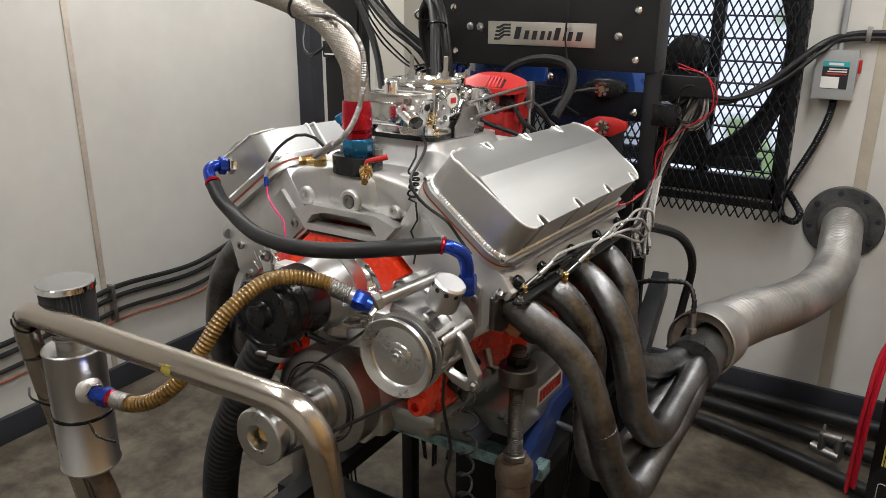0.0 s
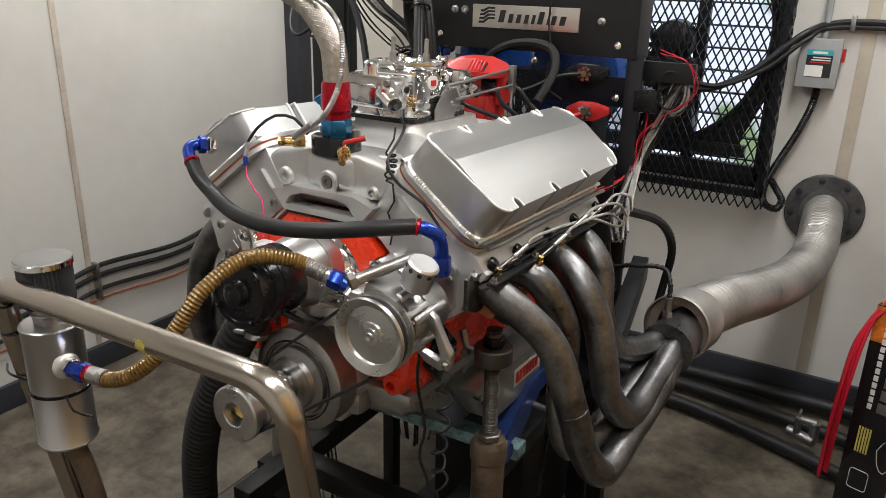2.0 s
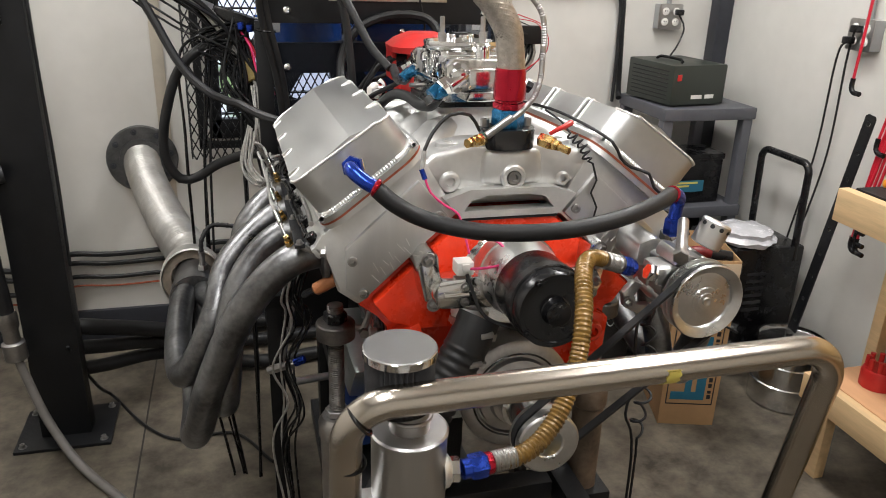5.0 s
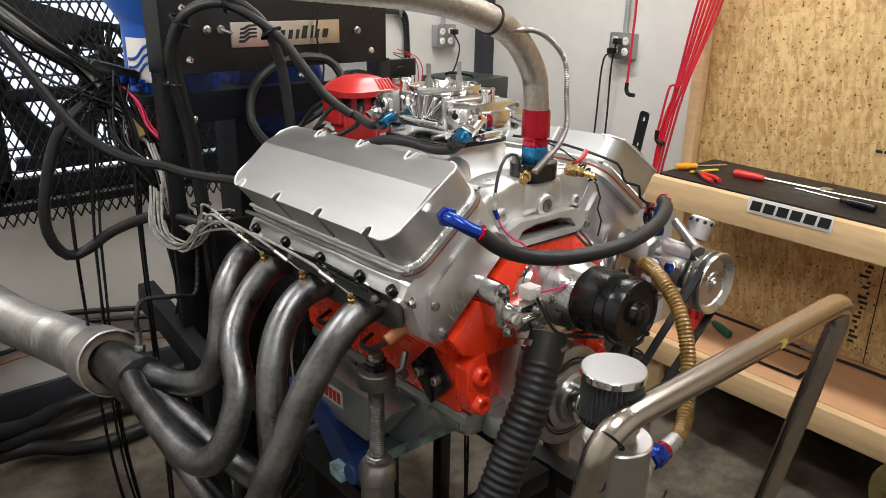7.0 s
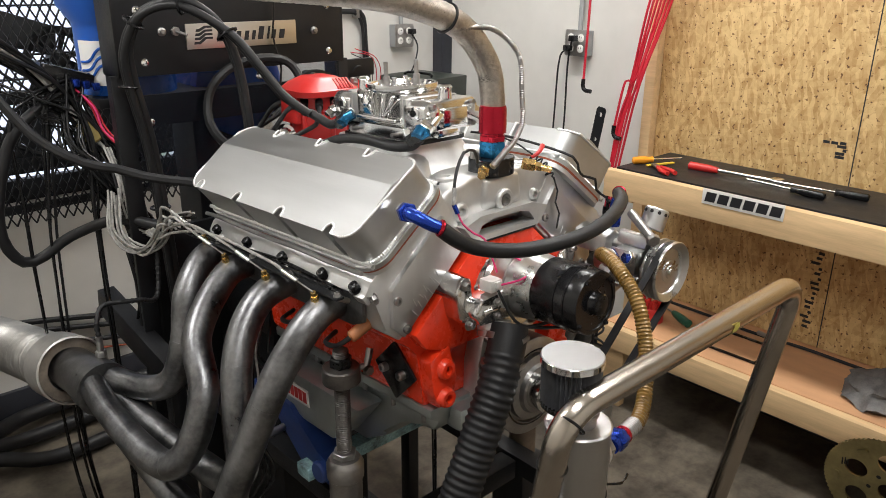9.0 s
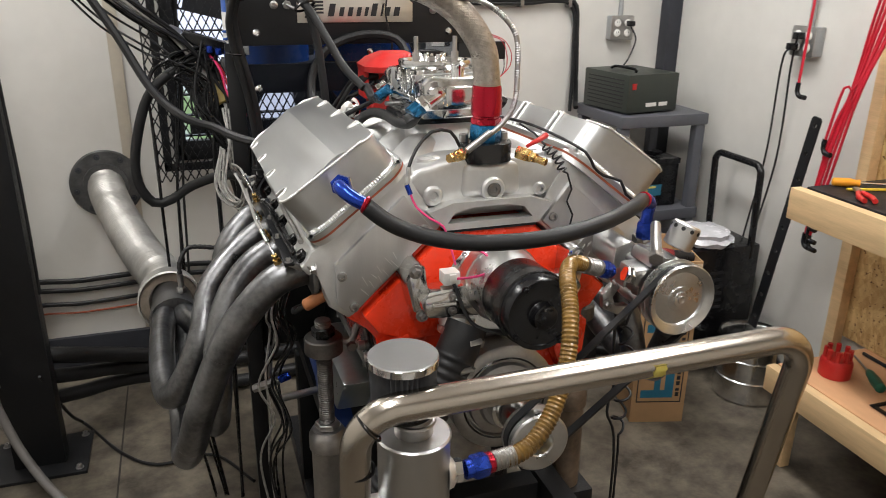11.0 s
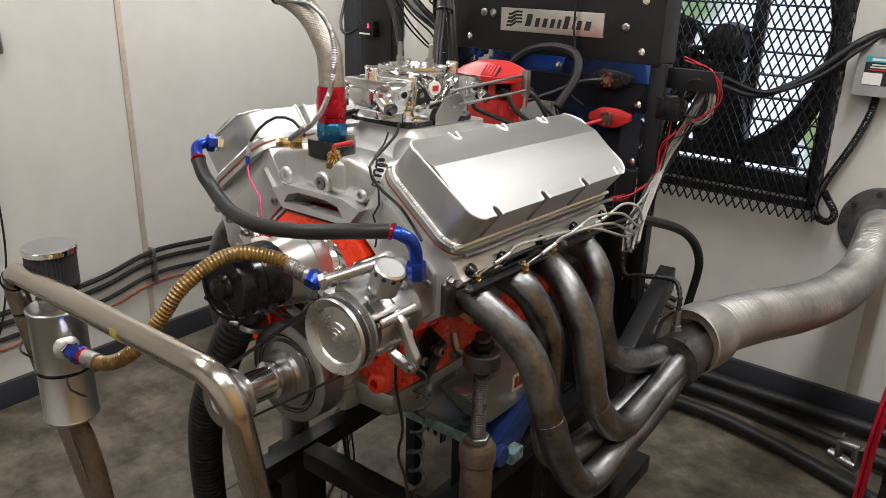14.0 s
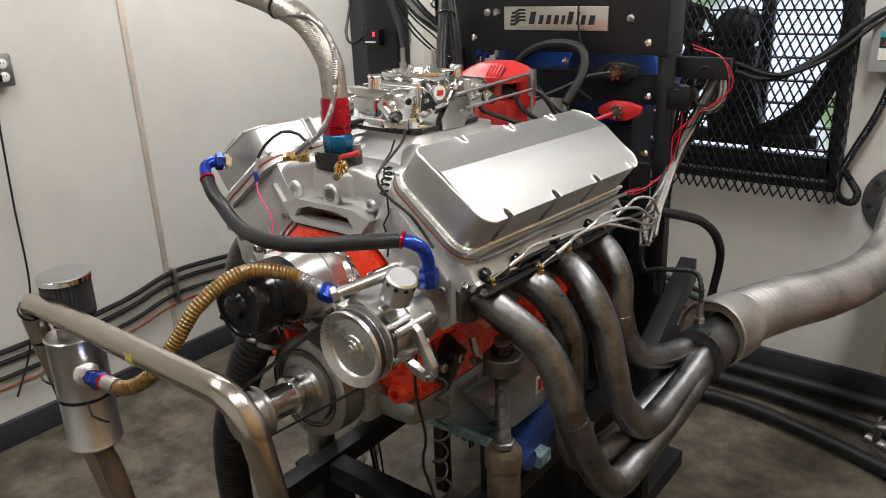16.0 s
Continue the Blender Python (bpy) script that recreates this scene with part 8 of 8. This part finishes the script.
single("coiled_wire", tube(B(), [Vector((0.088, 0.10, 1.335)), Vector((0.105, 0.07, 1.322))] + helix((0.116, 0.045, 1.306), (0.138, 0.014, 1.266), 5, 0.0068, 0.5) + [Vector((0.143, 0.012, 1.262)), Vector((0.150, 0.006, 1.235)), Vector((0.140, 0.002, 1.215)), Vector((0.152, 0.000, 1.190)), Vector((0.146, 0.000, 1.160))], 0.0018, 6, raw=True), RUB, "thin black coiled wire beside the valve cover", "wire")
single("coiled_wire", tube(B(), [Vector((0.262, -0.03, 1.04)), Vector((0.272, -0.03, 1.0))] + helix((0.268, -0.03, 0.98), (0.275, -0.03, 0.74), 6, 0.012, 0.5) + [Vector((0.275, -0.03, 0.70)), Vector((0.28, -0.03, 0.3)), Vector((0.28, -0.03, 0.01))], 0.0026, 6, raw=True), RUB, "thin black coiled wire hanging to the floor", "wire")
cable("thin black wire hanging to the floor", [(0.235, -0.04, 1.03), (0.232, -0.045, 0.95), (0.245, -0.04, 0.86), (0.235, -0.04, 0.80), (0.26, -0.04, 0.70), (0.262, -0.04, 0.3), (0.27, -0.05, 0.01)], 0.0028)
cable("black wire running along the valve cover gasket", [(0.06, 0.16, 1.34), (0.100, 0.11, 1.335), (0.128, 0.05, 1.325)] + [cover_at(1, e, -0.022 - 0.004 * math.sin(e * 90), -0.002 + 0.007 * math.cos(e * 70)) + Vector((0, 0, EZ)) for e in (0.0, 0.03, 0.06, 0.09, 0.12, 0.15)], 0.0026)
cable("black wire arching over the intake", [(-0.050, 0.03, 1.318), (-0.07, 0.02, 1.345), (-0.105, 0.01, 1.348), (-0.135, -0.005, 1.325), (-0.150, -0.015, 1.300)], 0.0028)
lw = thing("sensor_wire", "thin sensor wire with a blue splice and pink end", "wiring")
part("grey_wire", tube(B(), [(-0.150, -0.015, 1.300), (-0.152, -0.018, 1.285), (-0.155, -0.02, 1.272)], 0.004, 8), WIREW, lw)
part("splice", rod(B(), (-0.155, -0.02, 1.273), (-0.150, -0.024, 1.258), 0.0042, 10), BLUE, lw)
part("pink_wire", tube(B(), [(-0.150, -0.024, 1.259), (-0.142, -0.03, 1.238), (-0.12, -0.035, 1.218), (-0.10, -0.04, 1.205), (-0.09, -0.05, 1.17), (-0.085, -0.058, 1.145)], 0.0018, 6), WIREP, lw)
# spark plug boots and the braided steel lines under the covers
for s in (-1, 1):
    for k, y in enumerate((0.055, 0.20, 0.34, 0.48)):
        pb = thing("plug_boot", "copper coloured ceramic spark plug boot", "spark plug boot", group="spark plug boots")
        a = Vector((s * 0.268, y, 1.078 - 0.04 * y))
        part("boot", rod(B(), a, a + Vector((s * 0.045, 0.012, -0.028)), 0.011, 14, 0.003), COPPER, pb)
        part("lead", tube(B(), [a + Vector((s * 0.043, 0.012, -0.027)), a + Vector((s * 0.06, 0.03, -0.045)), a + Vector((s * 0.05, 0.08, -0.06)), a + Vector((s * 0.0, 0.12, -0.07))], 0.0045, 8), RUB, pb)
    sl = thing("spray_line", "thin steel line along the lower valve cover rail", "pipe")
    part("line", tube(B(), [cover_at(s, 0.206, y, 0.004 + 0.003 * math.sin(y * 40)) + Vector((0, 0, EZ - 0.042 * y)) for y in (0.02, 0.1, 0.2, 0.3, 0.4, 0.5, 0.56)], 0.0042, 8), STEEL, sl)

for s, top, low in ((1, (0.275, 1.09, 0.80), (0.335, 0.66, 0.70)), (-1, (-0.37, 1.12, 0.79), (-0.36, 0.72, 0.71))):
    a, b = Vector(low), Vector(top)
    d = (b - a).normalized()
    bm = B()
    m = d.to_track_quat("Y", "Z").to_matrix().to_4x4()
    box(bm, (a + b) / 2, (0.045, (b - a).length, 0.075), 0.003, m)
    span(bm, a.x - 0.02, a.x + 0.02, a.y, a.y + 0.04, 0.0, a.z, 0.003)
    single("support_arm", bm, POWD, "black steel channel arm beside the exhaust collector", "support arm", group="support arms")
for s in (-1, 1):
    lb = thing("lead_separator", "flat black plug lead bar bolted under the valve cover", "bracket", group="plug lead bars")
    a, b = Vector((s * 0.334, 0.005 if s > 0 else 0.06, 1.128)), Vector((s * 0.332, 0.50, 1.110))
    bm = B()
    m = (b - a).normalized().to_track_quat("Y", "Z").to_matrix().to_4x4()
    box(bm, (a + b) / 2, (0.017, (b - a).length, 0.005), 0.002, m)
    part("bar", bm, POWD, lb)
    for f in (0.02, 0.35, 0.66, 0.97):
        p = a.lerp(b, f)
        part("bar_bolt", bolt(B(), p + Vector((0, 0, 0.003)), (s * 0.15, 0, 1), 0.005, 0.006), STEEL, lb)
        part("standoff", rod(B(), p, p + Vector((-s * 0.022, 0, -0.012)), 0.005, 10), STEEL, lb)
bundle("tangle of thin wires hanging beside the block", [(-0.30, 0.40, 0.98), (-0.345, 0.36, 0.90), (-0.33, 0.38, 0.82), (-0.365, 0.40, 0.72), (-0.345, 0.37, 0.62), (-0.37, 0.40, 0.50), (-0.36, 0.42, 0.25), (-0.37, 0.45, 0.01)], 7, 0.0026, 0.026, [BLACK, RUB, WIREW], 41)
bundle("thin wires hanging beside the stand", [(0.26, 0.52, 0.90), (0.27, 0.50, 0.70), (0.26, 0.48, 0.40), (0.26, 0.47, 0.01)], 3, 0.003, 0.008, [BLACK, RUB], 42)
fr = thing("fuel_valve", "small steel valve with a blue fitting beside the stand", "fitting", pose(-0.36, 0.42, 0.0))
part("valve", hexa(B(), (-0.03, 0.0, 0.70), (0.03, -0.01, 0.72), 0.010), STEEL, fr)
part("blue_fitting", hexa(B(), (0.028, -0.01, 0.72), (0.05, -0.015, 0.73), 0.010), BLUE, fr)
part("hanger", rod(B(), (0.0, 0.0, 0.70), (0.05, 0.02, 0.92), 0.004, 8), STEEL, fr)

# loose wires beside the console
bundle("thin black wires hanging from the sensor cluster to the floor", [(-0.40, 1.04, 1.385), (-0.50, 1.0, 1.36), (-0.552, 1.0, 1.30), (-0.556, 1.0, 1.117), (-0.557, 1.0, 0.90), (-0.55, 1.0, 0.40), (-0.5, 1.0, 0.006)], 2, 0.0032, 0.006, [BLACK], 31)
bundle("thin black wires hanging from the sensor cluster to the floor", [(-0.41, 1.03, 1.39), (-0.47, 1.0, 1.36), (-0.482, 1.0, 1.28), (-0.498, 1.0, 1.147), (-0.511, 1.0, 0.95), (-0.52, 1.0, 0.45), (-0.47, 1.0, 0.006)], 3, 0.0035, 0.008, [BLACK, RUB], 32)
bundle("thin black wires hanging from the sensor cluster to the floor", [(-0.41, 1.02, 1.38), (-0.399, 0.98, 1.246), (-0.403, 0.98, 1.149), (-0.409, 0.98, 1.0), (-0.41, 0.98, 0.5), (-0.42, 0.98, 0.006)], 4, 0.0035, 0.014, [BLACK, RUB], 33)
bundle("tangle of thin black wires looped under the sensor cluster", [(-0.40, 1.03, 1.385), (-0.504, 1.0, 1.347), (-0.458, 1.0, 1.318), (-0.423, 1.0, 1.30), (-0.413, 1.0, 1.258), (-0.415, 1.0, 1.189), (-0.37, 0.98, 1.14), (-0.335, 0.93, 1.08)], 9, 0.0026, 0.026, [BLACK, RUB, BLACK], 34)
bundle("tangle of thin black wires looped under the sensor cluster", [(-0.40, 1.04, 1.39), (-0.433, 0.98, 1.262), (-0.403, 0.95, 1.197), (-0.37, 0.95, 1.136), (-0.322, 0.95, 1.069), (-0.27, 0.95, 1.03)], 9, 0.003, 0.024, [BLACK, RUB], 35)
bundle("pale and black sensor wires looped beside the console post", [(-0.37, 0.95, 1.235), (-0.366, 0.9, 1.16), (-0.367, 0.9, 1.097), (-0.35, 0.89, 1.04), (-0.313, 0.87, 1.03), (-0.274, 0.84, 1.07), (-0.25, 0.80, 1.08)], 9, 0.0028, 0.012, [WIREW, RUB], 36)
bundle("red and pink wires along the loom", [(-0.40, 1.03, 1.37), (-0.375, 1.0, 1.33), (-0.36, 0.98, 1.27), (-0.325, 0.93, 1.22)], 3, 0.0024, 0.008, [WIRER, WIREP], 37)
bundle("black wires running along the valve cover rail", [(0.30, 0.78, 1.09), (0.335, 0.62, 1.10), (0.322, 0.40, 1.125), (0.322, 0.20, 1.135), (0.315, 0.03, 1.135)], 4, 0.0026, 0.007, [BLACK, RUB], 38)
bundle("black wires running along the valve cover rail", [(-0.30, 0.82, 1.08), (-0.335, 0.62, 1.10), (-0.322, 0.42, 1.118), (-0.322, 0.26, 1.128), (-0.315, 0.10, 1.13)], 4, 0.0026, 0.007, [BLACK, RUB], 39)
